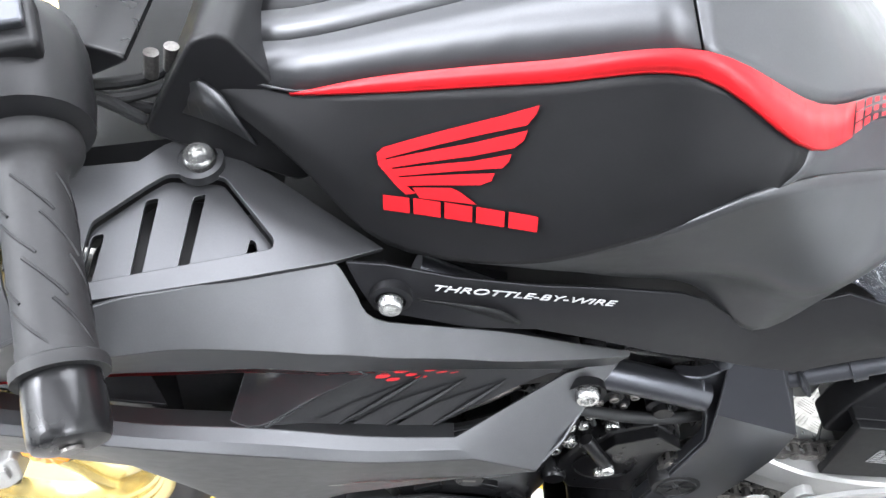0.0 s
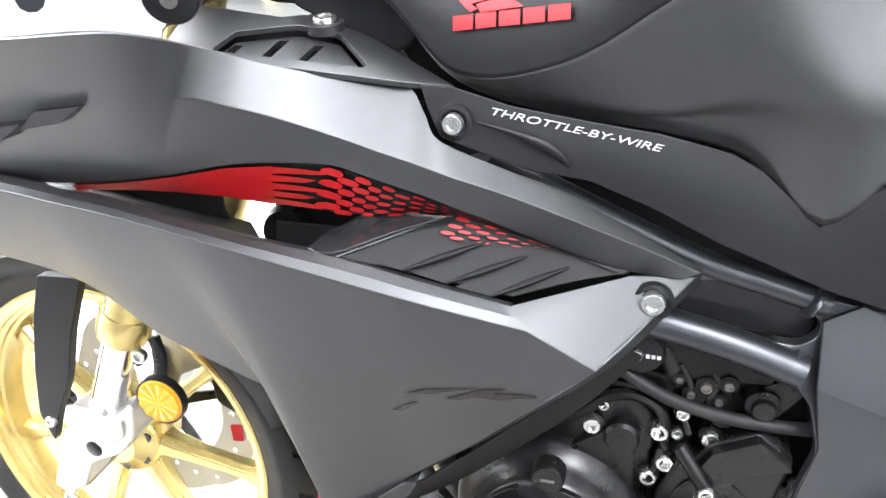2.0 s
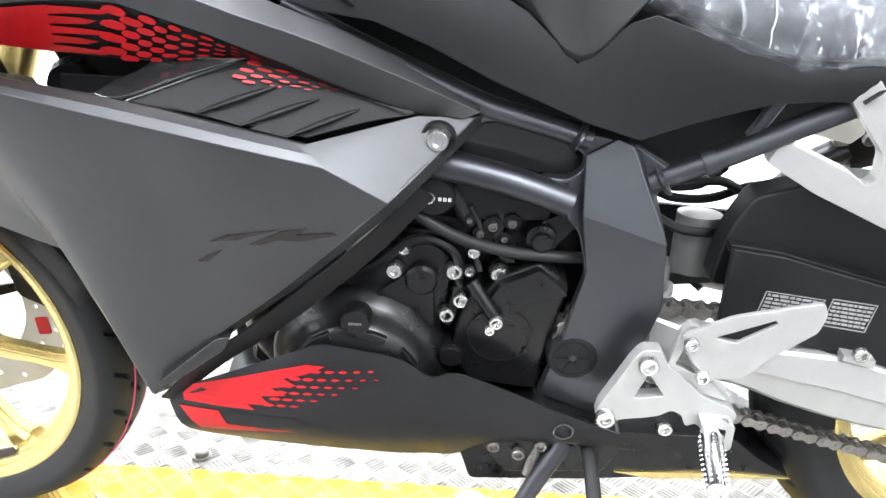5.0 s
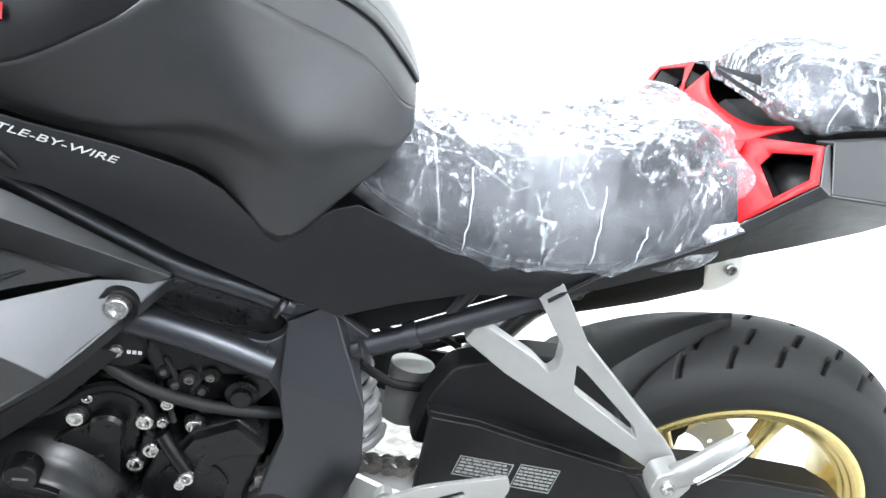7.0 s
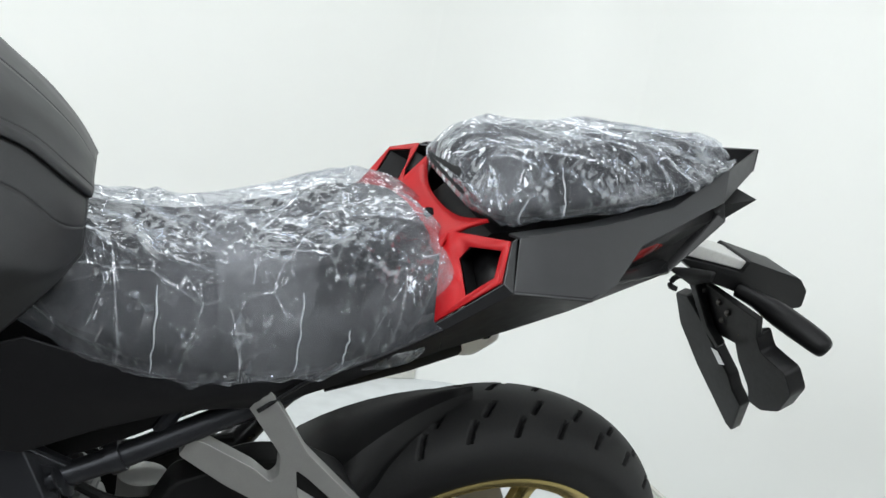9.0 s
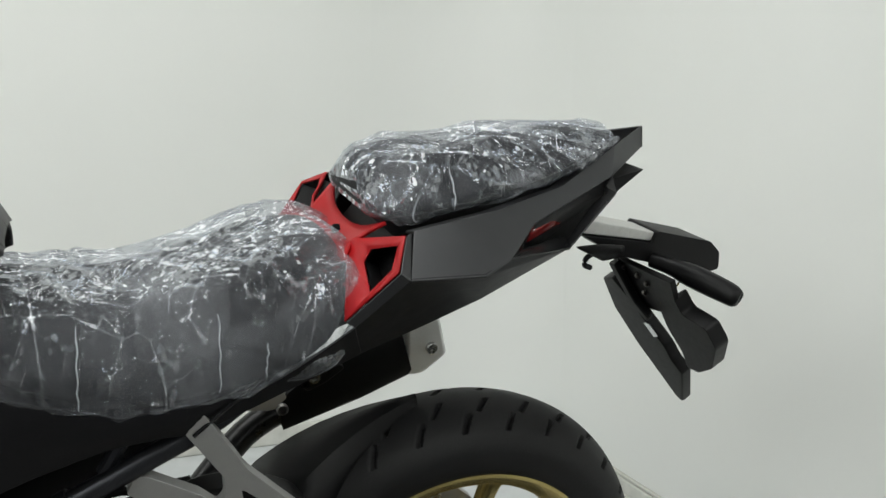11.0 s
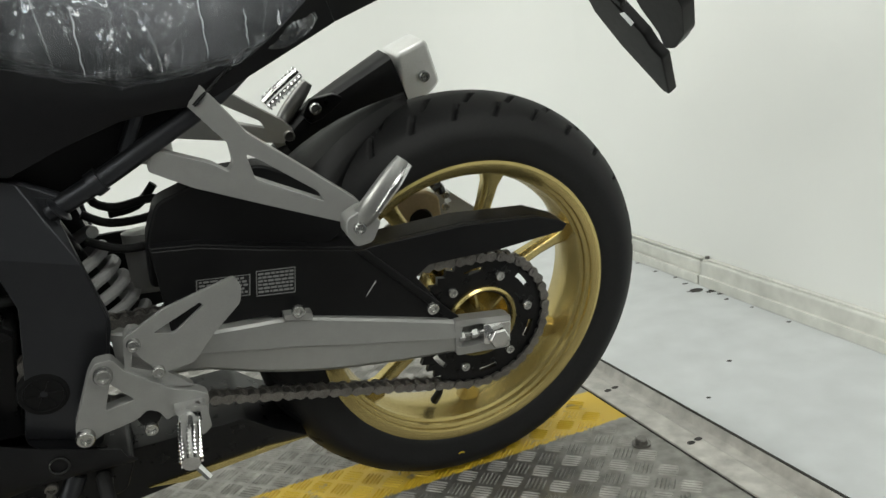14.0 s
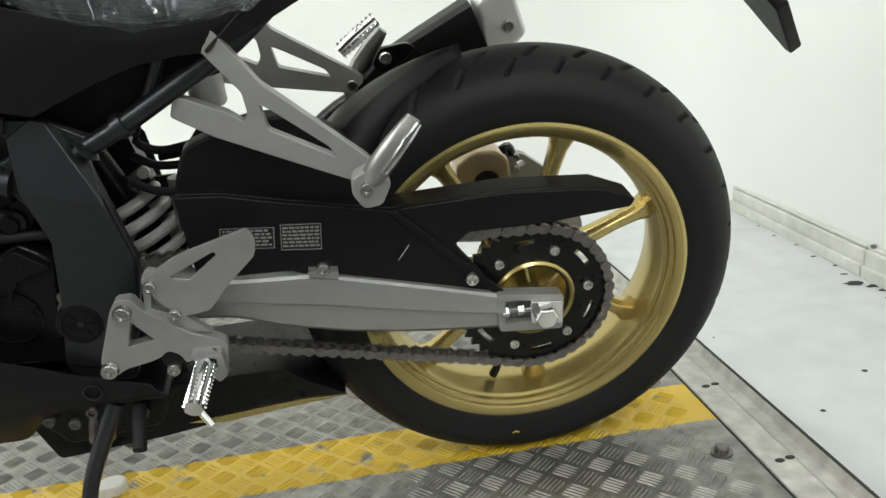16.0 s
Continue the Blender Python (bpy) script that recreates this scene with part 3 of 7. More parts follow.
low_side(1)
low_fairing = low_side(-1)
part("fairing_slot", solid(fillet([(0.368, 0.342), (0.440, 0.408), (0.456, 0.412), (0.447, 0.393), (0.376, 0.336)], 0.004), -0.152, -0.120), GLOSS, bike, bevel=0.001)
edge_line = [(0.353, -0.132, 0.308), (0.405, -0.140, 0.372), (0.457, -0.149, 0.4245), (0.507, -0.161, 0.471), (0.566, -0.177, 0.533), (0.627, -0.199, 0.602), (0.668, -0.154, 0.632), (0.701, -0.116, 0.656)]
panel("leg_edge", [edge_line, [(x + 0.012, y + 0.030, z - 0.012) for x, y, z in edge_line]], PAINT, "inward return of the fairing's rear edge", nv=1, smooth_v=False, nu=2)
panel("leg_lining", [[(0.358, -0.128, 0.300), (0.42, -0.130, 0.366), (0.47, -0.132, 0.410), (0.53, -0.134, 0.466), (0.60, -0.134, 0.532), (0.650, -0.132, 0.588)], [(0.366, -0.110, 0.282), (0.432, -0.114, 0.345), (0.49, -0.118, 0.392), (0.55, -0.120, 0.446), (0.615, -0.122, 0.512), (0.664, -0.120, 0.572)]], PLASTIC, "black inner lining of the fairing leg", nv=1, smooth_v=False)

# upper fairing: shoulder, band and the red inward face
seam = [(-0.10, -0.262, 0.850), (0.10, -0.280, 0.862), (0.20, -0.286, 0.868), (0.285, -0.279, 0.8735), (0.312, -0.260, 0.868), (0.334, -0.232, 0.857), (0.352, -0.2125, 0.847), (0.378, -0.198, 0.838), (0.410, -0.1795, 0.829), (0.450, -0.158, 0.8195), (0.466, -0.154, 0.8155), (0.480, -0.164, 0.797), (0.4935, -0.1735, 0.780), (0.540, -0.163, 0.758), (0.587, -0.152, 0.738), (0.650, -0.135, 0.700), (0.704, -0.117, 0.6645)]
crease = [(-0.10, -0.238, 0.770), (0.10, -0.240, 0.786), (0.17, -0.241, 0.795), (0.25, -0.244, 0.808), (0.29, -0.245, 0.817), (0.322, -0.243, 0.8225), (0.346, -0.232, 0.815), (0.378, -0.219, 0.804), (0.424, -0.208, 0.788), (0.455, -0.202, 0.7765), (0.475, -0.197, 0.769), (0.492, -0.193, 0.762), (0.507, -0.190, 0.756), (0.550, -0.179, 0.740), (0.593, -0.168, 0.7215), (0.655, -0.144, 0.690), (0.7035, -0.121, 0.662)]
lip = [(-0.10, -0.200, 0.727), (0.10, -0.205, 0.729), (0.17, -0.207, 0.732), (0.22, -0.210, 0.7385), (0.25, -0.211, 0.744), (0.279, -0.212, 0.7495), (0.325, -0.212, 0.7605), (0.367, -0.212, 0.7655), (0.414, -0.208, 0.7655), (0.440, -0.203, 0.757), (0.460, -0.199, 0.7495), (0.485, -0.191, 0.739), (0.505, -0.184, 0.729), (0.540, -0.171, 0.712), (0.575, -0.158, 0.694), (0.639, -0.139, 0.6665), (0.690, -0.128, 0.658)]
upper_fairing = panel("upper_fairing", [seam, crease, lip], PAINT, "matte gunmetal upper side fairing", nv=1, smooth_v=False, bevel=0.0008, smooth=25)
red_in = [(-0.10, -0.185, 0.716), (0.10, -0.19, 0.718), (0.17, -0.20, 0.7245), (0.21, -0.192, 0.725), (0.235, -0.187, 0.724), (0.262, -0.182, 0.7225), (0.302, -0.178, 0.720), (0.345, -0.173, 0.7145), (0.392, -0.174, 0.712), (0.418, -0.173, 0.711), (0.440, -0.172, 0.712), (0.472, -0.171, 0.7155), (0.503, -0.168, 0.7155), (0.540, -0.158, 0.702), (0.575, -0.150, 0.688), (0.636, -0.136, 0.665), (0.680, -0.126, 0.656)]
duct_face = panel("duct_face", [[(x, y + 0.001, z) for x, y, z in lip[2:]], red_in[2:]], BLACKPAINT, "inner face of the side duct with red dot graphic", nv=1, smooth_v=False)


def on_face(a, b, u, v, off=0.0016):
    """A point between two lines of points, u along and v across, off the surface."""
    k = min(int(u), len(a) - 2)
    f = u - k
    p = Vector(a[k]).lerp(Vector(a[k + 1]), f).lerp(Vector(b[k]).lerp(Vector(b[k + 1]), f), v)
    return p + Vector((0, -off, -off * 0.6))


def dots(parent, a, b, u0, u1, rows, cols, size, name="red_dot", tall=0.40):
    """Red lozenges that shrink along a face."""
    for i in range(cols):
        u = u0 + (u1 - u0) * i / cols
        for j in range(rows):
            v = (j + (0.5 if i % 2 else 0.0) + 0.3) / rows
            if v > 0.97:
                continue
            s = size * (1.0 - 0.7 * i / cols) * (0.9 + 0.2 * ((i * 7 + j * 5) % 4) / 3)
            bm = bmesh.new()
            vs = [bm.verts.new(on_face(a, b, max(0, u + s * p), min(1, max(0, v + tall / rows * (1 - 0.55 * i / cols) * q)))) for p, q in ((-1.15, 0.1), (-0.7, 0.8), (0.35, 1.0), (0.95, 0.7), (1.15, -0.1), (0.7, -0.8), (-0.35, -1.0), (-0.95, -0.7))]
            bm.faces.new(vs)
            part(name, bm, RED, parent, smooth=0)


A, B = lip[2:], red_in[2:]
bm = bmesh.new()
top, bot = [], []
for i in range(25):
    u = 5.0 * i / 24
    top.append(on_face(A, B, u, 0.03))
    bot.append(on_face(A, B, u, 0.97))
skin(bm, [top, bot])
part("red_graphic", bm, RED, duct_face, "solid red part of the graphic", smooth=0)
for k in range(5):
    bm = bmesh.new()
    v0, v1 = 0.05 + 0.19 * k, 0.19 + 0.19 * k
    ue = 6.1 - 0.3 * (k % 2)
    vs = [bm.verts.new(on_face(A, B, u, v)) for u, v in ((5.0, v0 - 0.01), (5.5, v0 + 0.01), (ue, (v0 + v1) / 2 - 0.02), (ue - 0.2, (v0 + v1) / 2 + 0.05), (5.3, v1 - 0.01), (5.0, v1 + 0.01))]
    bm.faces.new(vs)
    part("red_graphic_finger", bm, RED, duct_face, smooth=0)
dots(duct_face, A, B, 6.15, 10.7, 4, 10, 0.29, tall=0.33)

# louvre panel in the side duct
LOU_N = Vector((-0.307, 0.790, -0.5308)).normalized()


def on_louvre(x, z, off=0.0):
    """A point of the louvre's plane at x, z, lifted off it."""
    y = -0.1715 - (LOU_N.x * (x - 0.53225) + LOU_N.z * (z - 0.6805)) / LOU_N.y
    return Vector((x, y, z)) - LOU_N * (off - 0.003)


lou = [[(0.4145, -0.211, 0.689), (0.462, -0.190, 0.703), (0.5103, -0.1695, 0.7168)], [(0.487, -0.2065, 0.6715), (0.535, -0.183, 0.685), (0.575, -0.156, 0.693)], [(0.5555, -0.196, 0.653), (0.605, -0.166, 0.661), (0.6488, -0.1375, 0.664)]]
louvre = panel("louvre_panel", [[tuple(on_louvre(p[0], p[2])) for p in r] for r in lou], LOUVREBLACK, "black louvred panel in the side duct", nv=2, smooth_v=False)
part("louvre_edge", tube([on_louvre(0.4145, 0.689, 0.001), on_louvre(0.462, 0.703, 0.001), on_louvre(0.5103, 0.7168, 0.001)], 0.0016, 8), PAINT, louvre)
for x0, z0, x1, z1, x2, z2, x3, z3 in ((0.446, 0.683, 0.473, 0.688, 0.529, 0.6925, 0.467, 0.6765), (0.476, 0.674, 0.506, 0.680, 0.563, 0.681, 0.5015, 0.6655), (0.509, 0.663, 0.541, 0.670, 0.597, 0.671, 0.538, 0.6545)):
    slot = [on_louvre(x, z, 0.0030) for x, z in ((x0, z0), (x1, z1), (x2, z2), (x3, z3))]
    bm = bmesh.new()
    bm.faces.new([bm.verts.new(p) for p in slot])
    part("louvre_slot", bm, LOUVREBLACK, louvre, "dark slot of the louvre", smooth=0)
    part("louvre_blade", tube([on_louvre(x3, z3, 0.003), on_louvre((x2 + x3) / 2, (z2 + z3) / 2, 0.005), on_louvre(x2, z2, 0.003)], [0.0012, 0.0030, 0.001], 8), PLASTIC, louvre)
strip_a = [tuple(on_louvre(x, z, 0.0026)) for x, z in ((0.505, 0.7135), (0.55, 0.7005), (0.60, 0.684), (0.645, 0.6685))]
strip_b = [tuple(on_louvre(x, z, 0.0026)) for x, z in ((0.489, 0.700), (0.53, 0.692), (0.5817, 0.6855), (0.640, 0.6655))]
bm = bmesh.new()
bm.faces.new([bm.verts.new(on_louvre(x, z, 0.0032)) for x, z in ((0.4916, 0.7032), (0.5103, 0.7160), (0.58, 0.6915), (0.6465, 0.6665), (0.640, 0.6635), (0.5817, 0.6855), (0.535, 0.6950))])
part("louvre_strip", bm, LOUVREBLACK, louvre, "glossy black strip along the louvre", smooth=0)
dots(louvre, strip_a, strip_b, 0.12, 1.95, 3, 7, 0.13, tall=0.24)
panel("duct_floor", [[(0.05, -0.15, 0.72), (0.2, -0.15, 0.70), (0.30, -0.14, 0.68)], [(0.05, -0.16, 0.69), (0.2, -0.19, 0.700), (0.34, -0.195, 0.690)]], PLASTIC, "black inside of the duct", nv=1, smooth_v=False)
part("duct_inner_wall", solid([(0.040, 0.722), (0.154, 0.7215), (0.258, 0.722), (0.276, 0.704), (0.290, 0.668), (0.210, 0.672), (0.05, 0.690)], -0.152, -0.147), PLASTIC, bike, "black inner wall of the duct")
part("duct_back", solid([(0.335, 0.690), (0.402, 0.690), (0.395, 0.575), (0.325, 0.575)], -0.158, -0.154), PLASTIC, bike, "black back of the duct")
panel("duct_wall", [[(0.388, -0.208, 0.690), (0.412, -0.2115, 0.6895), (0.458, -0.189, 0.703), (0.503, -0.171, 0.715)], [(0.392, -0.165, 0.690), (0.405, -0.160, 0.694), (0.42, -0.160, 0.704), (0.435, -0.165, 0.711)]], GLOSS, "glossy black wall inside the duct", nv=1, smooth_v=False)
part("inner_panel", solid([(0.02, 0.80), (0.10, 0.70), (0.24, 0.66), (0.24, 0.74), (0.30, 0.75), (0.30, 0.82), (0.20, 0.82)], -0.09, -0.085), PLASTIC, bike, "black inner panel of the fairing")
part("radiator_block", solid([(0.30, 0.60), (0.34, 0.64), (0.50, 0.70), (0.60, 0.68), (0.56, 0.56), (0.44, 0.47), (0.36, 0.48)], -0.085, 0.085), PLASTIC, bike, "black radiator and airbox seen through the duct")
part("horn", lathe([(0.0, -0.145), (0.022, -0.143), (0.026, -0.132), (0.024, -0.10), (0.01, -0.09)], 28, (0.335, 0, 0.672)), ENGINE, bike, "black horn inside the duct")
part("horn_bracket", tube([(0.30, -0.10, 0.72), (0.32, -0.12, 0.70), (0.335, -0.125, 0.68)], 0.006, 8), GLOSS, bike)
bolt(bike, 0.667, -0.150, 0.645, 0.0105)
part("bolt_recess", ring([(0.0165, -0.141), (0.0165, -0.149), (0.0125, -0.147), (0.0125, -0.141)][::-1], 28, (0.667, 0, 0.644)), PLASTIC, bike)
for s, (x, z) in enumerate(((0.15, 0.790), (0.205, 0.806))):
    part("emblem_bar", solid([(x - 0.028, z - 0.012), (x + 0.012, z - 0.004), (x + 0.034, z + 0.010), (x - 0.008, z + 0.004)], -0.262 + 0.004 * s, -0.24), GLOSS, upper_fairing, "plain dark emblem shape", smooth=0)

# vent panel beside the tank
VN = Vector((-0.254, 0.168, -0.9527))
V0 = Vector((0.3757, -0.1056, 0.8526))
VU = Vector((1, 0, VN.x / -VN.z * 1.0)).normalized()
VU = (VU - VN * VU.dot(VN)).normalized()
VW = VN.cross(VU).normalized()
if VW.z < 0:
    VW = -VW
UP = -VN


def vent(pts, h0, h1, holes=(), mat=PAINT, name="vent_panel", parent=None, label="", bevel=0.0015):
    """A plate in the sloping plane of the vent panel, from plan points (x, y)."""
    def loc(x, y):
        z = V0.z - (VN.x * (x - V0.x) + VN.y * (y - V0.y)) / VN.z
        d = Vector((x, y, z)) - V0
        return d.dot(VU), d.dot(VW)
    bm = solid([loc(*p) for p in pts], -h1, -h0, [[loc(*p) for p in h] for h in holes])
    m = Matrix((VU, -UP, VW)).transposed().to_4x4()
    bm.transform(Matrix.Translation(V0) @ m)
    bmesh.ops.recalc_face_normals(bm, faces=bm.faces)
    return part(name, bm, mat, parent or bike, label, bevel=bevel)


rim_out = [(0.278, -0.140), (0.312, -0.127), (0.340, -0.115), (0.352, -0.099), (0.360, -0.092), (0.372, -0.088), (0.421, -0.1035), (0.452, -0.119), (0.4975, -0.141), (0.466, -0.1585), (0.416, -0.1805), (0.381, -0.195), (0.348, -0.2085), (0.317, -0.221), (0.296, -0.230), (0.285, -0.190)]
recess = fillet([(0.3235, -0.2065), (0.3235, -0.165), (0.349, -0.131), (0.359, -0.1195), (0.371, -0.1175), (0.392, -0.113), (0.428, -0.151), (0.4275, -0.158)], 0.004)
vent_panel = vent(rim_out, -0.003, 0.002, [recess], label="light matte gunmetal vent panel with three slots")
slits = [fillet(q, 0.0022) for q in ([(0.3245, -0.2035), (0.3245, -0.169), (0.3305, -0.1655), (0.3305, -0.202)], [(0.350, -0.1925), (0.3485, -0.137), (0.3555, -0.133), (0.356, -0.191)], [(0.375, -0.180), (0.3755, -0.127), (0.3825, -0.1225), (0.381, -0.178)], [(0.413, -0.162), (0.414, -0.149), (0.4175, -0.150), (0.420, -0.159)])]
vent(recess, -0.013, -0.008, slits, parent=vent_panel, name="vent_floor", label="recessed floor of the vent")
vent(recess, -0.034, -0.030, parent=vent_panel, name="vent_backing", mat=PLASTIC, label="dark space under the slots")
b = bolt(vent_panel, 0.3757, -0.1056, 0.857, 0.0105)
b.rotation_euler = (radians(-80), 0, radians(15))
part("bolt_boss", ring([(0.016, 0.004), (0.016, -0.004), (0.0125, -0.005), (0.0125, 0.004)][::-1], 28), PAINT, vent_panel).matrix_local = Matrix.Translation((0.3757, -0.1056, 0.8535)) @ Matrix.Rotation(radians(-80), 4, "X")
panel("front_shoulder", [[(-0.10, -0.10, 0.90), (0.06, -0.14, 0.895), (0.16, -0.15, 0.887), (0.23, -0.148, 0.880), (0.280, -0.140, 0.8725)], [(-0.10, -0.20, 0.885), (0.06, -0.23, 0.888), (0.16, -0.235, 0.886), (0.23, -0.225, 0.881), (0.286, -0.200, 0.868)], [(-0.10, -0.259, 0.852), (0.10, -0.277, 0.864), (0.20, -0.283, 0.870), (0.284, -0.276, 0.8755), (0.316, -0.252, 0.866)]], PAINT, "matte gunmetal shoulder ahead of the vent", nv=3)

# tank
secs = [
    (0.385, ((0.085, 0.900), (0.090, 0.903), (0.094, 0.906), (0.092, 0.912), (0.086, 0.917))),
    (0.44, ((0.118, 0.872), (0.122, 0.876), (0.125, 0.880), (0.118, 0.896), (0.101, 0.911))),
    (0.50, ((0.136, 0.818), (0.142, 0.821), (0.147, 0.827), (0.141, 0.868), (0.115, 0.928))),
    (0.585, ((0.131, 0.793), (0.150, 0.812), (0.172, 0.842), (0.166, 0.880), (0.137, 0.9565))),
    (0.657, ((0.133, 0.785), (0.150, 0.812), (0.184, 0.888), (0.180, 0.923), (0.158, 0.981))),
    (0.726, ((0.122, 0.764), (0.164, 0.836), (0.183, 0.929), (0.177, 0.938), (0.169, 0.946))),
    (0.787, ((0.128, 0.716), (0.165, 0.828), (0.137, 0.900), (0.128, 0.912), (0.120, 0.927))),
    (0.835, ((0.122, 0.762), (0.140, 0.834), (0.115, 0.880), (0.104, 0.892), (0.090, 0.904))),
    (0.868, ((0.112, 0.800), (0.113, 0.818), (0.104, 0.850), (0.094, 0.862), (0.075, 0.874))),
    (0.886, ((0.088, 0.818), (0.088, 0.826), (0.080, 0.838), (0.070, 0.845), (0.056, 0.853))),
]
lines = [[(x, -s[k][0], s[k][1]) for x, s in secs] for k in range(5)]
lines[2][5], lines[3][5] = (0.712, -0.183, 0.928), (0.722, -0.177, 0.938)
stripe_top = [(0.385, -0.0855, 0.918), (0.448, -0.1015, 0.9125), (0.50, -0.111, 0.9345), (0.585, -0.132, 0.965), (0.657, -0.155, 0.9915), (0.7317, -0.1455, 0.955), (0.790, -0.106, 0.934), (0.837, -0.076, 0.909), (0.869, -0.062, 0.879), (0.887, -0.044, 0.856)]
fold_low = [(0.385, -0.060, 0.913), (0.44, -0.078, 0.932), (0.50, -0.086, 0.955), (0.585, -0.098, 0.991), (0.650, -0.112, 1.016), (0.725, -0.096, 0.990), (0.787, -0.080, 0.948), (0.835, -0.058, 0.914), (0.868, -0.045, 0.884), (0.886, -0.030, 0.859)]
fold_top = [(0.380, -0.030, 0.914), (0.44, -0.058, 0.940), (0.50, -0.066, 0.964), (0.585, -0.076, 1.000), (0.645, -0.080, 1.026), (0.720, -0.060, 0.999), (0.787, -0.048, 0.953), (0.835, -0.035, 0.918), (0.868, -0.025, 0.888), (0.886, -0.015, 0.861)]
spine = [(0.380, 0, 0.920), (0.44, 0, 0.943), (0.50, 0, 0.966), (0.585, 0, 1.002), (0.645, 0, 1.028), (0.720, 0, 1.002), (0.787, 0, 0.955), (0.835, 0, 0.920), (0.868, 0, 0.889), (0.886, 0, 0.862)]
tank = panel("fuel_tank", [r[:6] for r in lines[2:5][::-1]], BLACKPAINT, "matte black side of the fuel tank with red emblem", nv=6, nu=5, thick=0.003, bevel=0)
hollow = [(0.385, -0.087, 0.901), (0.44, -0.120, 0.874), (0.50, -0.139, 0.8195), (0.585, -0.140, 0.802), (0.657, -0.141, 0.798), (0.726, -0.143, 0.802), (0.787, -0.151, 0.785), (0.835, -0.133, 0.802), (0.868, -0.1125, 0.809), (0.886, -0.088, 0.822)]
panel("tank_flank", [lines[2], lines[1], hollow, lines[0]], PAINT, "matte grey lower flank of the fuel tank", nv=6, nu=5, thick=0.003, bevel=0)
panel("tank_haunch", [r[5:] for r in lines[2:5][::-1]], PAINT, "matte grey rear haunch of the fuel tank", nv=4, nu=5, thick=0.003, bevel=0)
panel("tank_shoulder", [lines[4], stripe_top], PAINT, "shoulder of the fuel tank under the stripe", nv=1, nu=5, smooth_v=False, thick=0.003, bevel=0)
ahead, behind = slice(0, 5), slice(4, 10)
panel("tank_cover", [stripe_top[ahead], fold_low[ahead]], PAINT, "matte grey facet of the tank cover", nv=1, nu=3, smooth_v=False, thick=0.003, smooth=18, bevel=0)
panel("tank_cover_bevel", [fold_low[ahead], fold_top[ahead]], PAINT, "matte grey bevel of the tank cover", nv=1, nu=3, smooth_v=False, thick=0.003, smooth=18, bevel=0)
panel("tank_crown", [fold_top[ahead], spine[ahead]], BLACKPAINT, "matte black crown of the tank cover", nv=1, nu=3, smooth_v=False, thick=0.003, smooth=18, bevel=0)
panel("tank_hump", [r[behind] for r in (stripe_top, fold_low, fold_top, spine)], PAINT, "smooth matte grey rear of the tank cover", nv=5, nu=5, thick=0.003, smooth=60, bevel=0)
fine_t, fine_b = catmull(stripe_top[1:8], 6), catmull(lines[4][1:8], 6)
whole_t, whole_b = fine_t, fine_b
fine_t, fine_b = fine_t[:-9], fine_b[:-9]
bm = bmesh.new()
skin(bm, [[p + Vector((0, -0.0036, 0.0036)) for p in fine_t], [p + Vector((0, -0.0042, 0.0028)) for p in fine_b]])
skin(bm, [[p + Vector((0, -0.0042, 0.0028)) for p in fine_b], [p + Vector((0, -0.002, -0.001)) for p in fine_b]])
stripe = part("red_stripe", bm, RED, tank, "red stripe along the tank shoulder", thick=-0.0004, smooth=20)
for i in range(4):
    for j in range(3):
        k = len(fine_t) - 1 + i
        w = 0.42 - 0.06 * i
        pa, pb = whole_t[k].lerp(whole_t[k + 1], 0.15), whole_t[k].lerp(whole_t[k + 1], 0.15 + 0.75 - 0.1 * i)
        qa, qb = whole_b[k].lerp(whole_b[k + 1], 0.15), whole_b[k].lerp(whole_b[k + 1], 0.15 + 0.75 - 0.1 * i)
        v0, v1 = (j + 0.5 - w) / 3, (j + 0.5 + w) / 3
        bm = bmesh.new()
        bm.faces.new([bm.verts.new(p + Vector((0, -0.0040, 0.0036))) for p in (pa.lerp(qa, v0), pb.lerp(qb, v0), pb.lerp(qb, v1), pa.lerp(qa, v1))])
        part("red_dash", bm, RED, stripe, smooth=0)
part("tank_filler", lathe([(0.045, 0.0), (0.045, -0.006), (0.038, -0.009), (0.0, -0.009)], 32), ENGINE, bike).matrix_local = Matrix.Translation((0.54, 0, 0.990)) @ Matrix.Rotation(radians(-90), 4, "X")

from mathutils.bvhtree import BVHTree
tb = bmesh.new()
tb.from_mesh(tank.data)
TANK = BVHTree.FromBMesh(tb)
tb.free()


def decal(name, outline, mat, parent, target, cuts=2, label="", off=0.0006):
    """A thin painted shape laid on a curved side panel."""
    from mathutils.geometry import tessellate_polygon
    bm = bmesh.new()
    vs = [bm.verts.new((x, 0, z)) for x, z in outline]
    for t in tessellate_polygon([[Vector((x, z, 0)) for x, z in outline]]):
        try:
            bm.faces.new([vs[i] for i in t])
        except ValueError:
            pass
    bmesh.ops.subdivide_edges(bm, edges=bm.edges, cuts=cuts, use_grid_fill=True)
    for v in bm.verts:
        hit = target.ray_cast(Vector((v.co.x, -0.6, v.co.z)), Vector((0, 1, 0)))
        v.co.y = (hit[0].y if hit[0] else -0.15) - off
    bmesh.ops.recalc_face_normals(bm, faces=bm.faces)
    return part(name, bm, mat, parent, label, smooth=70)


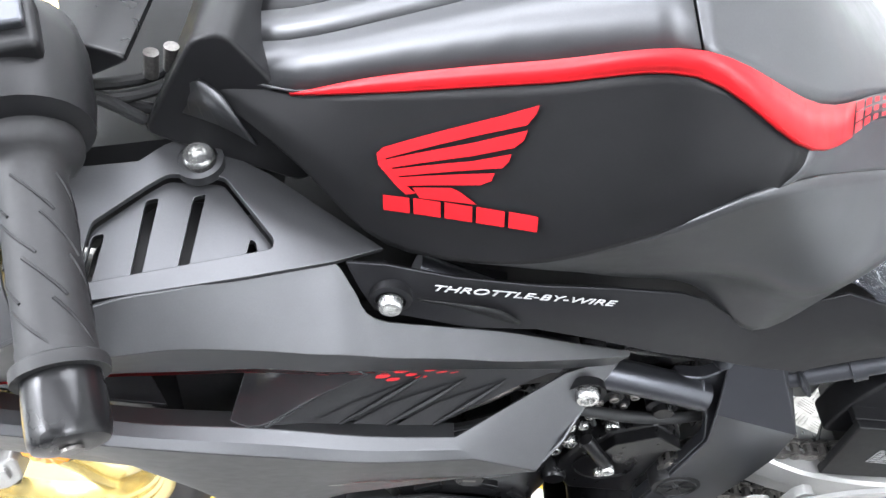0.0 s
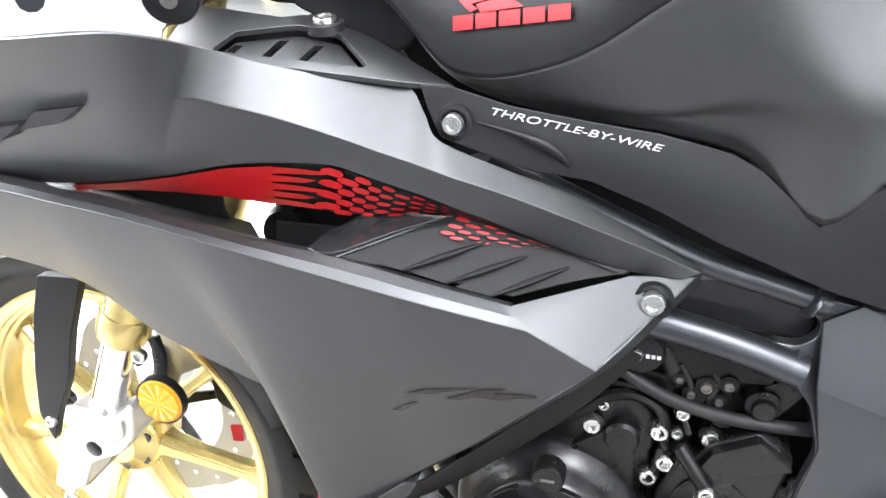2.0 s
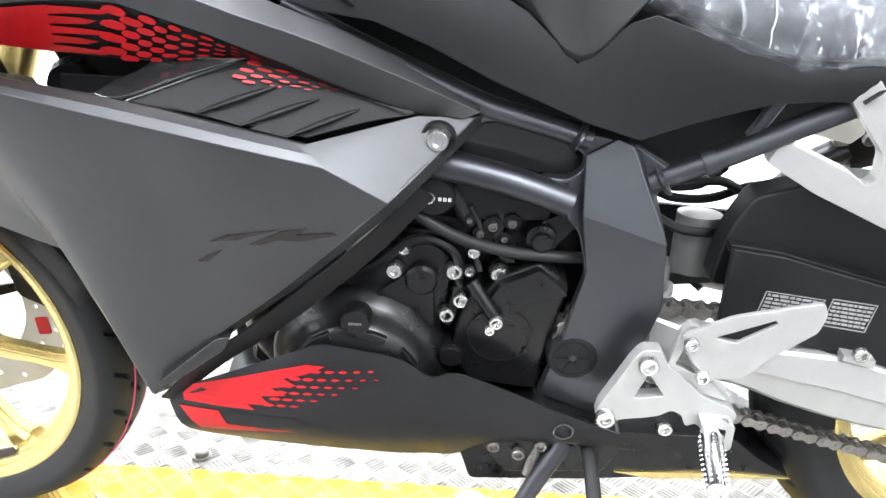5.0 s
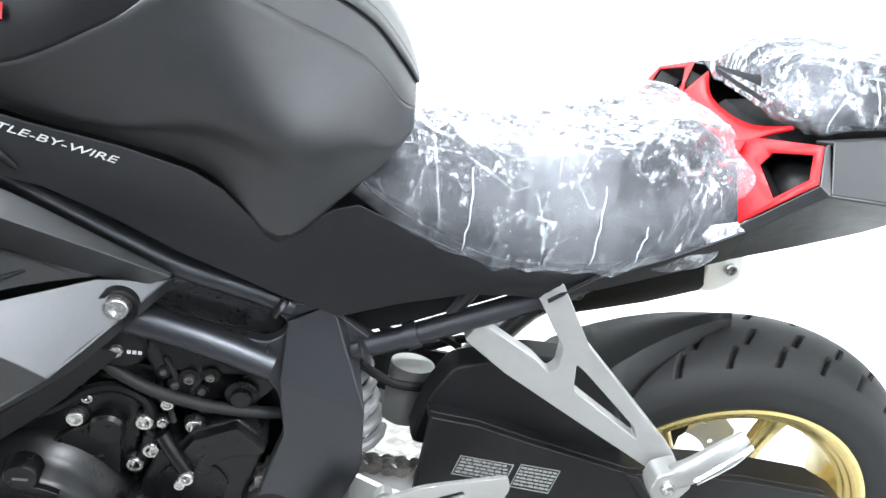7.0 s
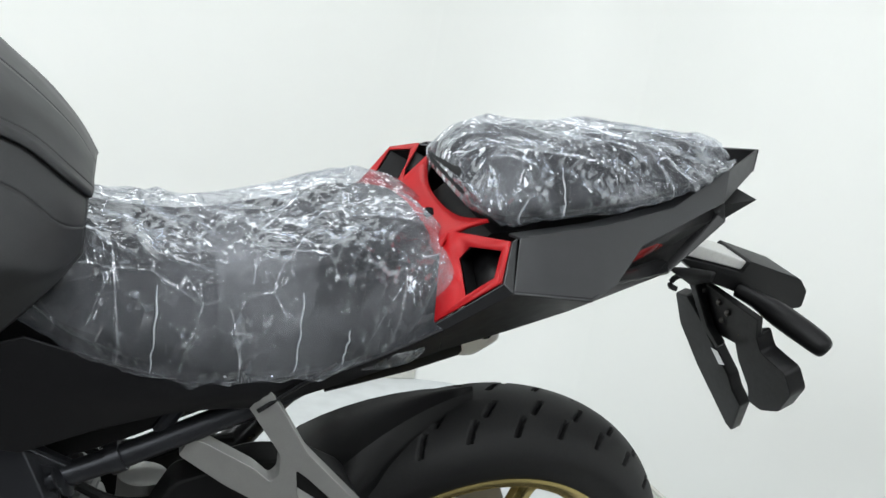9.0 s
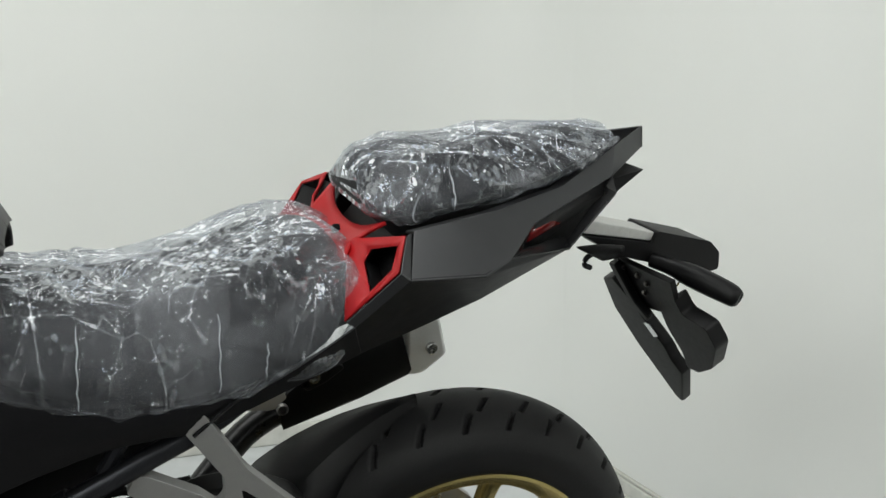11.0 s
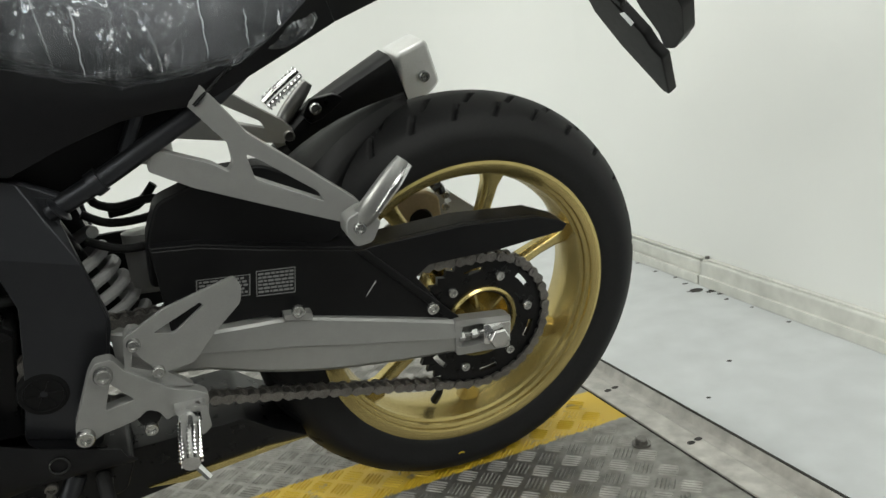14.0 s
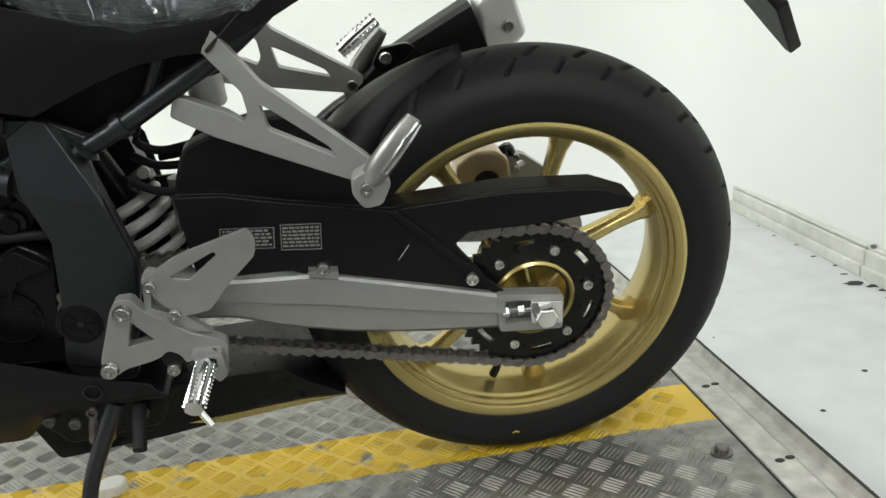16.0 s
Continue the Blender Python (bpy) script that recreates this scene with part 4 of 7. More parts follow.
# plain red emblem: five swept bars over a row of five blocks
wing = [((0.4938, 0.8935), (0.4977, 0.8979), (0.5289, 0.9149), (0.5665, 0.9353), (0.584, 0.9456), (0.5824, 0.94), (0.5784, 0.9333), (0.5488, 0.9181), (0.499, 0.8919), (0.5041, 0.8865), (0.511, 0.8799), (0.5181, 0.8761), (0.5123, 0.8736), (0.507, 0.8769), (0.4951, 0.8871)),
        ((0.4995, 0.8913), (0.5492, 0.9147), (0.5791, 0.9307), (0.5776, 0.9246), (0.5728, 0.9192), (0.5499, 0.9076), (0.5019, 0.887)),
        ((0.5028, 0.8865), (0.5503, 0.9048), (0.5717, 0.9153), (0.5707, 0.9107), (0.5673, 0.906), (0.5065, 0.8833)),
        ((0.5074, 0.8828), (0.551, 0.8976), (0.5634, 0.9018), (0.562, 0.8969), (0.5557, 0.8923), (0.5119, 0.879)),
        ((0.5162, 0.8791), (0.5391, 0.8856), (0.5442, 0.8849), (0.5549, 0.8801), (0.5208, 0.8737))]
for w in wing:
    decal("emblem_shape", w, RED, tank, TANK, label="plain red emblem shape", off=0.0036)
for i in range(5):
    x0, w = 0.4985 + 0.0189 * i, 0.0165
    z = 0.8592 + (x0 - 0.4985) * 0.16
    decal("emblem_block", [(x0, z), (x0 + w, z + 0.0026), (x0 + w - 0.0006, z + 0.0128), (x0 - 0.0005, z + 0.0104)], RED, tank, TANK, label="plain red block", off=0.0036)

# cover below the tank, with the lettering
side = [
    [(0.474, -0.158, 0.820), (0.50, -0.158, 0.819), (0.545, -0.156, 0.806), (0.605, -0.153, 0.796), (0.66, -0.146, 0.787), (0.714, -0.137, 0.772), (0.738, -0.132, 0.758), (0.786, -0.124, 0.713), (0.829, -0.122, 0.750), (0.85, -0.12, 0.757), (0.911, -0.124, 0.739), (0.979, -0.125, 0.719), (1.045, -0.122, 0.722), (1.105, -0.119, 0.736)],
    [(0.482, -0.163, 0.800), (0.51, -0.163, 0.797), (0.55, -0.161, 0.785), (0.61, -0.157, 0.772), (0.665, -0.150, 0.758), (0.72, -0.140, 0.738), (0.76, -0.130, 0.715), (0.81, -0.122, 0.69), (0.85, -0.123, 0.705), (0.88, -0.124, 0.71), (0.93, -0.126, 0.706), (0.99, -0.126, 0.702), (1.045, -0.122, 0.707), (1.09, -0.119, 0.722)],
    [(0.493, -0.168, 0.781), (0.52, -0.166, 0.771), (0.56, -0.163, 0.757), (0.61, -0.157, 0.749), (0.658, -0.150, 0.728), (0.715, -0.140, 0.697), (0.76, -0.131, 0.677), (0.80, -0.125, 0.659), (0.853, -0.119, 0.642), (0.904, -0.117, 0.662), (0.94, -0.117, 0.674), (0.966, -0.117, 0.682), (1.01, -0.116, 0.687), (1.046, -0.115, 0.687)],
]
side_cover = panel("side_cover", side, SHADEDPAINT, "matte gunmetal side cover under the tank", nv=3, nu=1, bevel=0.0012)
throttle = part("bolt_boss", ring([(0.0145, -0.160), (0.0145, -0.1675), (0.0105, -0.1685), (0.0105, -0.160)][::-1], 28, (0.504, 0, 0.793)), SHADEDPAINT, side_cover, "round boss round the screw")
part("cover_recess", sheet([[(0.522, -0.1665, 0.795), (0.55, -0.1645, 0.7885), (0.578, -0.1625, 0.780), (0.596, -0.1605, 0.763)], [(0.523, -0.1665, 0.793), (0.55, -0.1645, 0.784), (0.574, -0.1625, 0.772), (0.594, -0.1605, 0.7605)]], 3, 1, False), PLASTIC, throttle, "dark recess beside the step", thick=0.001)
# made-up black piece that closes a bright gap beside the screw
part("cover_lug", solid(fillet([(0.462, 0.802), (0.500, 0.806), (0.506, 0.768), (0.466, 0.768)], 0.004), -0.147, -0.143), PLASTIC, side_cover, "black filler added to darken the gap behind the side cover")
bolt(throttle, 0.504, -0.171, 0.793, 0.0085)


def lettering(text, p, q, up, size, mat, parent, shear=0.25):
    """Raised lettering along the line from p to q."""
    cu = bpy.data.curves.new("lettering", "FONT")
    cu.body, cu.size, cu.extrude, cu.shear = text, size, 0.0003, shear
    tmp = bpy.data.objects.new("lettering", cu)
    scene.collection.objects.link(tmp)
    dg = bpy.context.evaluated_depsgraph_get()
    me = bpy.data.meshes.new_from_object(tmp.evaluated_get(dg))
    bpy.data.objects.remove(tmp)
    bm = bmesh.new()
    bm.from_mesh(me)
    bpy.data.meshes.remove(me)
    w = max(v.co.x for v in bm.verts)
    ax = (Vector(q) - Vector(p))
    k = ax.length / w
    ax.normalize()
    nz = ax.cross(Vector(up)).normalized()
    if nz.y > 0:
        nz = -nz
    az = nz.cross(ax)
    m = Matrix((ax * k, az, nz)).transposed().to_4x4()
    bm.transform(Matrix.Translation(p) @ m)
    return part("lettering", bm, mat, parent, "pale grey italic lettering", smooth=0)


lettering("THROTTLE-BY-WIRE", (0.530, -0.1637, 0.8005), (0.662, -0.1520, 0.7745), (0.12, 0.1, 1), 0.0080, WHITE, side_cover)

# tail cowl
def facets(name, points, faces, mat, label, thick=0.003, bevel=0.0012, both=True):
    """A folded sheet of flat facets, on both sides of the motorcycle."""
    for s in ((1, -1) if both else (1,)):
        bm = bmesh.new()
        vs = {k: bm.verts.new((p[0], p[1] * s, p[2])) for k, p in points.items()}
        for f in faces:
            bm.faces.new([vs[k] for k in (f.split() if s > 0 else f.split()[::-1])])
        bmesh.ops.recalc_face_normals(bm, faces=bm.faces)
        if sum(f.normal.y * s for f in bm.faces) > 0:
            bmesh.ops.reverse_faces(bm, faces=bm.faces)
        ob = part(name, bm, mat, bike, label, thick=thick, bevel=bevel, smooth=20)
    return ob


tail_pts = dict(a0=(1.243, -0.136, 0.894), a1=(1.342, -0.117, 0.909), a2=(1.435, -0.092, 0.929), a3=(1.533, -0.042, 0.967), a4=(1.603, 0.0, 0.987),
                c0=(1.224, -0.186, 0.862), c1=(1.292, -0.203, 0.870), c2=(1.379, -0.135, 0.900), c3=(1.511, -0.077, 0.938), c4=(1.609, 0.0, 0.960),
                r0=(1.184, -0.158, 0.806), b0=(1.207, -0.118, 0.759), b1=(1.279, -0.112, 0.783), b2=(1.344, -0.104, 0.805), b3=(1.448, -0.106, 0.861), l0=(1.330, -0.179, 0.876),
                i0=(1.336, -0.095, 0.902), i1=(1.43, -0.072, 0.922), i2=(1.53, -0.025, 0.962), i3=(1.246, -0.108, 0.886))
facets("tail_cowl", tail_pts, ("a0 a1 c1 c0", "a1 c2 l0 c1", "a1 a2 c2", "a2 c3 c2", "a2 a3 c3", "a3 a4 c4 c3", "a0 a1 i0 i3", "a1 a2 i1 i0", "a2 a3 i2 i1"), PAINT, "matte gunmetal tail cowl of flat facets")
# the cowl's underside takes the darkened gunmetal, its shade painted in
facets("tail_flank", {k: (tail_pts[k][0], tail_pts[k][1] + 0.0006, tail_pts[k][2]) for k in ("r0", "c0", "b1", "b0", "c1", "b2", "l0", "b3")}, ("r0 c0 b1 b0", "c0 c1 b2 b1", "c1 l0 b3 b2"), SHADEDPAINT, "matte gunmetal underside of the tail cowl, shade put into its colour")
panel("tail_under", [[(1.046, -0.118, 0.700), (1.10, -0.124, 0.730), (1.145, -0.138, 0.765), (1.184, -0.158, 0.806)], [(1.046, -0.112, 0.684), (1.10, -0.114, 0.708), (1.155, -0.116, 0.734), (1.207, -0.118, 0.759)]], SHADEDPAINT, "forward part of the tail cowl under the seat", nv=1, smooth_v=False)
facets("tail_rim", dict(a=(1.235, -0.138, 0.890), b=(1.244, -0.131, 0.892), c=(1.216, -0.178, 0.867), d=(1.224, -0.186, 0.862), e=(1.174, -0.158, 0.812), f=(1.184, -0.158, 0.806)), ("a b d c", "c d f e"), PAINT, "grey rim of the tail cowl round the red duct")
facets("tail_lamp_recess", dict(l0=(1.3305, -0.1785, 0.876), c2=(1.3795, -0.1345, 0.8995), c3=(1.512, -0.076, 0.9375), e=(1.515, -0.085, 0.920), b3=(1.4485, -0.1055, 0.861), m0=(1.372, -0.132, 0.872), m1=(1.393, -0.117, 0.893), m2=(1.500, -0.066, 0.928), m3=(1.455, -0.086, 0.872)), ("l0 c2 m1 m0", "c2 c3 m2 m1", "l0 m0 m3 b3", "b3 m3 m2 e", "e m2 c3"), GLOSS, "glossy black tail lamp housing")
facets("tail_lamp_backing", dict(l0=(1.331, -0.170, 0.875), c2=(1.382, -0.128, 0.898), c3=(1.512, -0.066, 0.936), e=(1.513, -0.074, 0.918), b3=(1.4485, -0.094, 0.861), b2=(1.36, -0.12, 0.845)), ("l0 c2 c3 e b3 b2",), PLASTIC, "black inside of the tail lamp housing", 0.003, 0)
lens = material("red_lens", (0.20, 0.008, 0.008), 0.1, 0.0, 0.4, 90, 0.05)
facets("tail_lamp_lens", dict(m0=(1.371, -0.134, 0.878), m1=(1.392, -0.119, 0.893), m2=(1.495, -0.071, 0.926), m3=(1.440, -0.098, 0.891)), ("m0 m1 m2 m3",), lens, "dark red tail lamp lens", 0.002, 0)
part("tail_core", solid([(1.04, 0.70), (1.20, 0.77), (1.35, 0.82), (1.45, 0.855), (1.56, 0.945), (1.40, 0.900), (1.25, 0.868), (1.21, 0.82), (1.0, 0.73)], -0.070, 0.070), PLASTIC, bike, "black underside of the tail")

# red duct piece behind the rider's seat
for s in (1, -1):
    frame_pts = dict(o0=(1.174, -0.157, 0.813), o1=(1.215, -0.177, 0.867), o2=(1.235, -0.137, 0.889), o3=(1.205, -0.085, 0.872), o4=(1.200, -0.060, 0.858), o5=(1.196, -0.085, 0.845),
                     h0=(1.197, -0.156, 0.840), h1=(1.212, -0.169, 0.866), h2=(1.228, -0.139, 0.880), h3=(1.214, -0.104, 0.866), h4=(1.208, -0.102, 0.852))
    bm = bmesh.new()
    vs = {k: bm.verts.new((p[0], p[1] * s, p[2])) for k, p in frame_pts.items()}
    for f in ("o0 o1 h1 h0", "o1 o2 h2 h1", "o2 o3 h3 h2", "o3 o4 h4 h3", "o4 o5 h4", "o5 o0 h0 h4"):
        bm.faces.new([vs[k] for k in f.split()])
    ib = bmesh.new()
    edge_v = {k: ib.verts.new(vs[k].co + Vector((0.0015, 0.001 * s, 0))) for k in ("h0", "h1", "h2", "h3", "h4")}
    inner = {k: ib.verts.new(vs[k].co + Vector((0.020, 0.018 * s, -0.004))) for k in ("h0", "h1", "h2", "h3", "h4")}
    ks = ["h0", "h1", "h2", "h3", "h4"]
    for p, q in zip(ks, ks[1:] + ks[:1]):
        ib.faces.new([edge_v[p], edge_v[q], inner[q], inner[p]])
    bmesh.ops.recalc_face_normals(bm, faces=bm.faces)
    bmesh.ops.recalc_face_normals(ib, faces=ib.faces)
    duct = part("red_duct", bm, RED, bike, "red frame of the tail air duct", thick=0.002, smooth=25)
    part("duct_wall", ib, PLASTIC, duct, "black wall of the duct")
    facets("duct_inside", dict(a=(1.210, -0.135 * s, 0.825), b=(1.238, -0.152 * s, 0.858), c=(1.252, -0.120 * s, 0.882), d=(1.232, -0.080 * s, 0.862), e=(1.222, -0.078 * s, 0.838)), ("a b c d e",), PLASTIC, "dark inside of the tail duct", 0.003, 0, both=False)
bm = sheet([[(1.196, -0.086, 0.846), (1.197, -0.04, 0.843), (1.198, 0, 0.842), (1.197, 0.04, 0.843), (1.196, 0.086, 0.846)], [(1.203, -0.075, 0.862), (1.205, -0.04, 0.856), (1.206, 0, 0.854), (1.205, 0.04, 0.856), (1.203, 0.075, 0.862)], [(1.232, -0.092, 0.888), (1.222, -0.05, 0.872), (1.219, 0, 0.868), (1.222, 0.05, 0.872), (1.232, 0.092, 0.888)]], 4, 2)
part("red_duct_bridge", bm, RED, bike, "red bridge between the two tail ducts", thick=0.004)
part("lock", lathe([(0.007, 0.0), (0.007, -0.006), (0.0, -0.006)], 16, cap=False), GLOSS, bike).matrix_local = Matrix.Translation((1.206, -0.012, 0.857)) @ Matrix.Rotation(radians(-80), 4, "X")


# seats and their plastic wrap
def cushion(secs, nu=6, grow=0.0, crumple=0.0, seed=0):
    """A seat from sections (x, bottom, side, top, half width below, half width above)."""
    rows = []
    for x, zb, zs, zt, wb, wt in secs:
        g = grow
        half = [(x, -(wb * 0.8 + g), zb - g), (x, -(wb + g), zb + 0.006 - g * 0.5), (x, -(wb + g), zs), (x, -(wt + g), zt - 0.012 + g), (x, -(wt * 0.8), zt - 0.002 + g), (x, -(wt * 0.4), zt + g), (x, 0, zt + g)]
        rows.append(half + mirrored(half[-2::-1]))
    fine = [catmull(r, 16 if crumple else 3) for r in rows]
    cols = [catmull([r[i] for r in fine], nu * (4 if crumple else 1)) for i in range(len(fine[0]))]
    grid = [[c[j] for c in cols] for j in range(len(cols[0]))]
    bm = bmesh.new()
    vs = skin(bm, grid, flip=True)
    bm.faces.new(vs[0])
    bm.faces.new(vs[-1])
    bmesh.ops.recalc_face_normals(bm, faces=bm.faces)
    if crumple:
        bm.normal_update()
        rng = random.Random(seed + 3)
        x0, x1 = secs[0][0], secs[-1][0]
        m = len(grid[0]) - 1
        creases = []
        for k in range(46):
            cx, cs = rng.uniform(x0, x1), rng.uniform(0.02, 0.30)
            a = radians(rng.choice((-1, -1, -1, 1)) * rng.uniform(20, 80))
            h = rng.uniform(0.03, 0.10)
            creases.append((cx - h * math.cos(a), cs - h * math.sin(a), 2 * h * math.cos(a), 2 * h * math.sin(a), rng.uniform(0.35, 1.0), rng.uniform(0.008, 0.022)))
        for k in range(40):
            cx, cs = rng.uniform(x0, x1), rng.uniform(0.0, 0.20)
            a = radians(rng.choice((-1, 1)) * rng.uniform(40, 90))
            h = rng.uniform(0.010, 0.028)
            creases.append((cx - h * math.cos(a), cs - h * math.sin(a), 2 * h * math.cos(a), 2 * h * math.sin(a), rng.uniform(0.12, 0.35), rng.uniform(0.003, 0.007)))
        for i, row in enumerate(vs):
            for j, v in enumerate(row):
                x, t = v.co.x, 0.46 * j / m
                d = 0.0
                for ax, at_, ux, us, amp, wide in creases:
                    f = ((x - ax) * ux + (t - at_) * us) / (ux * ux + us * us)
                    if 0.0 < f < 1.0:
                        q = math.hypot(x - ax - f * ux, t - at_ - f * us)
                        if q < wide:
                            d = max(d, amp * (1 - q / wide) * min(1.0, 4 * f, 4 * (1 - f)))
                soft = noise.noise(Vector((x * 14 + seed, t * 14, 0.0)))
                v.co += v.normal * crumple * (d + 0.20 * soft)
    return bm


SEAT = [(0.850, 0.762, 0.772, 0.790, 0.085, 0.05), (0.875, 0.752, 0.772, 0.812, 0.105, 0.06), (0.91, 0.742, 0.768, 0.806, 0.118, 0.075), (0.98, 0.722, 0.760, 0.803, 0.122, 0.09), (1.055, 0.727, 0.770, 0.822, 0.120, 0.095), (1.12, 0.740, 0.790, 0.846, 0.118, 0.095), (1.175, 0.770, 0.815, 0.857, 0.110, 0.08), (1.200, 0.815, 0.836, 0.850, 0.085, 0.055)]
PILL = [(1.216, 0.898, 0.908, 0.920, 0.060, 0.040), (1.228, 0.892, 0.908, 0.936, 0.078, 0.055), (1.26, 0.893, 0.915, 0.947, 0.095, 0.065), (1.34, 0.910, 0.930, 0.962, 0.092, 0.06), (1.42, 0.930, 0.946, 0.972, 0.08, 0.05), (1.50, 0.955, 0.966, 0.980, 0.055, 0.035), (1.540, 0.968, 0.973, 0.978, 0.03, 0.02)]
part("seat", cushion(SEAT), SEATVINYL, bike, "black vinyl rider's seat")
part("pillion_seat", cushion(PILL), SEATVINYL, bike, "black vinyl pillion seat")
def film_material():
    """Clear crinkled film: see-through, with small flat creases that throw back the lamps."""
    m = bpy.data.materials.new("clear_plastic_film")
    m.use_nodes = True
    nt = m.node_tree
    nt.nodes.clear()
    L = nt.links.new

    def node(kind, **kw):
        n = nt.nodes.new(kind)
        for k, v in kw.items():
            n.inputs[k].default_value = v
        return n

    def vec(op, a, b):
        n = nt.nodes.new("ShaderNodeVectorMath")
        n.operation = op
        for i, s in enumerate((a, b)):
            if isinstance(s, tuple):
                n.inputs[i].default_value = s
            else:
                L(s, n.inputs[i])
        return n.outputs[0]

    def scalar(op, a, b):
        n = nt.nodes.new("ShaderNodeMath")
        n.operation = op
        for i, s in enumerate((a, b)):
            if isinstance(s, float):
                n.inputs[i].default_value = s
            else:
                L(s, n.inputs[i])
        return n.outputs[0]

    def ramp(value, a, b, lo, hi):
        n = nt.nodes.new("ShaderNodeMapRange")
        for k, v in (("From Min", a), ("From Max", b), ("To Min", lo), ("To Max", hi)):
            n.inputs[k].default_value = v
        L(value, n.inputs["Value"])
        return n.outputs[0]

    tc = node("ShaderNodeTexCoord")

    def turned(turn, stretch):
        n = node("ShaderNodeMapping", Rotation=(0.25, turn, 0.3), Scale=(1.0, 1.0, stretch))
        L(tc.outputs["Object"], n.inputs[0])
        return n.outputs[0]

    # clusters of fine crinkles between smoother stretches of film
    cn = node("ShaderNodeTexNoise", Scale=16.0, Detail=4.0)
    L(turned(0.8, 0.6), cn.inputs["Vector"])
    cluster = ramp(cn.outputs[0], 0.38, 0.52, 0.0, 1.0)
    geo = node("ShaderNodeNewGeometry")
    crisp = None
    for scale, k, turn in ((24.0, 0.7, 0.9), (95.0, 1.2, -0.6), (240.0, 1.2, 0.4)):
        vo = node("ShaderNodeTexVoronoi", Scale=scale)
        L(turned(turn, 0.35), vo.inputs["Vector"])
        tilt = vec("MULTIPLY", vec("SUBTRACT", vo.outputs["Color"], (0.5, 0.5, 0.5)), (k, k, k))
        crisp = tilt if crisp is None else vec("ADD", crisp, tilt)
    normal = vec("NORMALIZE", vec("ADD", geo.outputs["Normal"], crisp), (0.0, 0.0, 0.0))
    clear = node("ShaderNodeBsdfTransparent", Color=(0.93, 0.94, 0.97, 1))
    gloss = node("ShaderNodeBsdfGlossy", Color=(0.92, 0.95, 1.0, 1), Roughness=0.18)
    L(normal, gloss.inputs["Normal"])
    lw = node("ShaderNodeLayerWeight", Blend=0.35)
    L(normal, lw.inputs["Normal"])
    sparkle = scalar("MULTIPLY", ramp(lw.outputs["Facing"], 0.32, 0.60, 0.0, 0.50), cluster)
    rim = node("ShaderNodeLayerWeight", Blend=0.35)
    edge = ramp(rim.outputs["Facing"], 0.30, 0.95, 0.015, 0.60)
    fac = scalar("ADD", edge, sparkle)
    # straight ridges where the film is folded
    folds = None
    for scale, width, weight, turn in ((7.0, 0.008, 0.45, 1.0), (13.0, 0.010, 0.35, -0.7), (34.0, 0.016, 0.25, 0.4)):
        fn = nt.nodes.new("ShaderNodeTexVoronoi")
        fn.feature = "DISTANCE_TO_EDGE"
        fn.inputs["Scale"].default_value = scale
        L(turned(turn, 0.4), fn.inputs["Vector"])
        line = ramp(fn.outputs["Distance"], 0.0, width, weight, 0.0)
        folds = line if folds is None else scalar("MAXIMUM", folds, line)
    kn = node("ShaderNodeTexNoise", Scale=20.0, Detail=3.0)
    L(turned(0.1, 0.7), kn.inputs["Vector"])
    folds = scalar("MULTIPLY", folds, ramp(kn.outputs[0], 0.42, 0.58, 0.0, 1.0))
    mix1 = nt.nodes.new("ShaderNodeMixShader")
    L(scalar("ADD", fac, scalar("MULTIPLY", folds, 0.6)), mix1.inputs[0])
    L(clear.outputs[0], mix1.inputs[1])
    L(gloss.outputs[0], mix1.inputs[2])
    haze = node("ShaderNodeBsdfDiffuse", Color=(0.80, 0.83, 0.90, 1))
    pn = node("ShaderNodeTexVoronoi", Scale=15.0)
    L(turned(0.9, 0.4), pn.inputs["Vector"])
    sp = nt.nodes.new("ShaderNodeSeparateColor")
    L(pn.outputs["Color"], sp.inputs[0])
    veil = scalar("MULTIPLY", ramp(sp.outputs[0], 0.2, 1.0, 0.055, 0.14), ramp(cn.outputs[0], 0.3, 0.7, 1.4, 0.6))
    mix2 = nt.nodes.new("ShaderNodeMixShader")
    L(scalar("ADD", veil, scalar("MULTIPLY", folds, 0.5)), mix2.inputs[0])
    L(mix1.outputs[0], mix2.inputs[1])
    L(haze.outputs[0], mix2.inputs[2])
    out = nt.nodes.new("ShaderNodeOutputMaterial")
    L(mix2.outputs[0], out.inputs[0])
    return m


FILM = film_material()
SEAM = material("pale_film_fold", (0.45, 0.47, 0.5), 0.15, 0.0, 0.3, 300)
WRAP1 = [(0.838, 0.756, 0.768, 0.782, 0.090, 0.055), (0.875, 0.746, 0.772, 0.818, 0.110, 0.066), (0.91, 0.738, 0.768, 0.814, 0.121, 0.08), (0.98, 0.722, 0.760, 0.812, 0.125, 0.093), (1.055, 0.727, 0.772, 0.832, 0.124, 0.098), (1.12, 0.738, 0.792, 0.856, 0.124, 0.097), (1.165, 0.752, 0.815, 0.866, 0.126, 0.088), (1.192, 0.788, 0.836, 0.860, 0.128, 0.07), (1.204, 0.822, 0.838, 0.852, 0.118, 0.06)]
wrap1 = part("plastic_wrap", cushion(WRAP1, 6, 0.004, 0.0070), FILM, None, smooth=16)
wrap2 = part("plastic_wrap", cushion(PILL, 6, 0.005, 0.0070, 5), FILM, None, smooth=16)
for w, lab in ((wrap1, "crumpled clear plastic wrap over the rider's seat"), (wrap2, "crumpled clear plastic wrap over the pillion seat")):
    w.matrix_world = LEAN
    tagged(w, lab, "plastic wrap", "seat wraps")

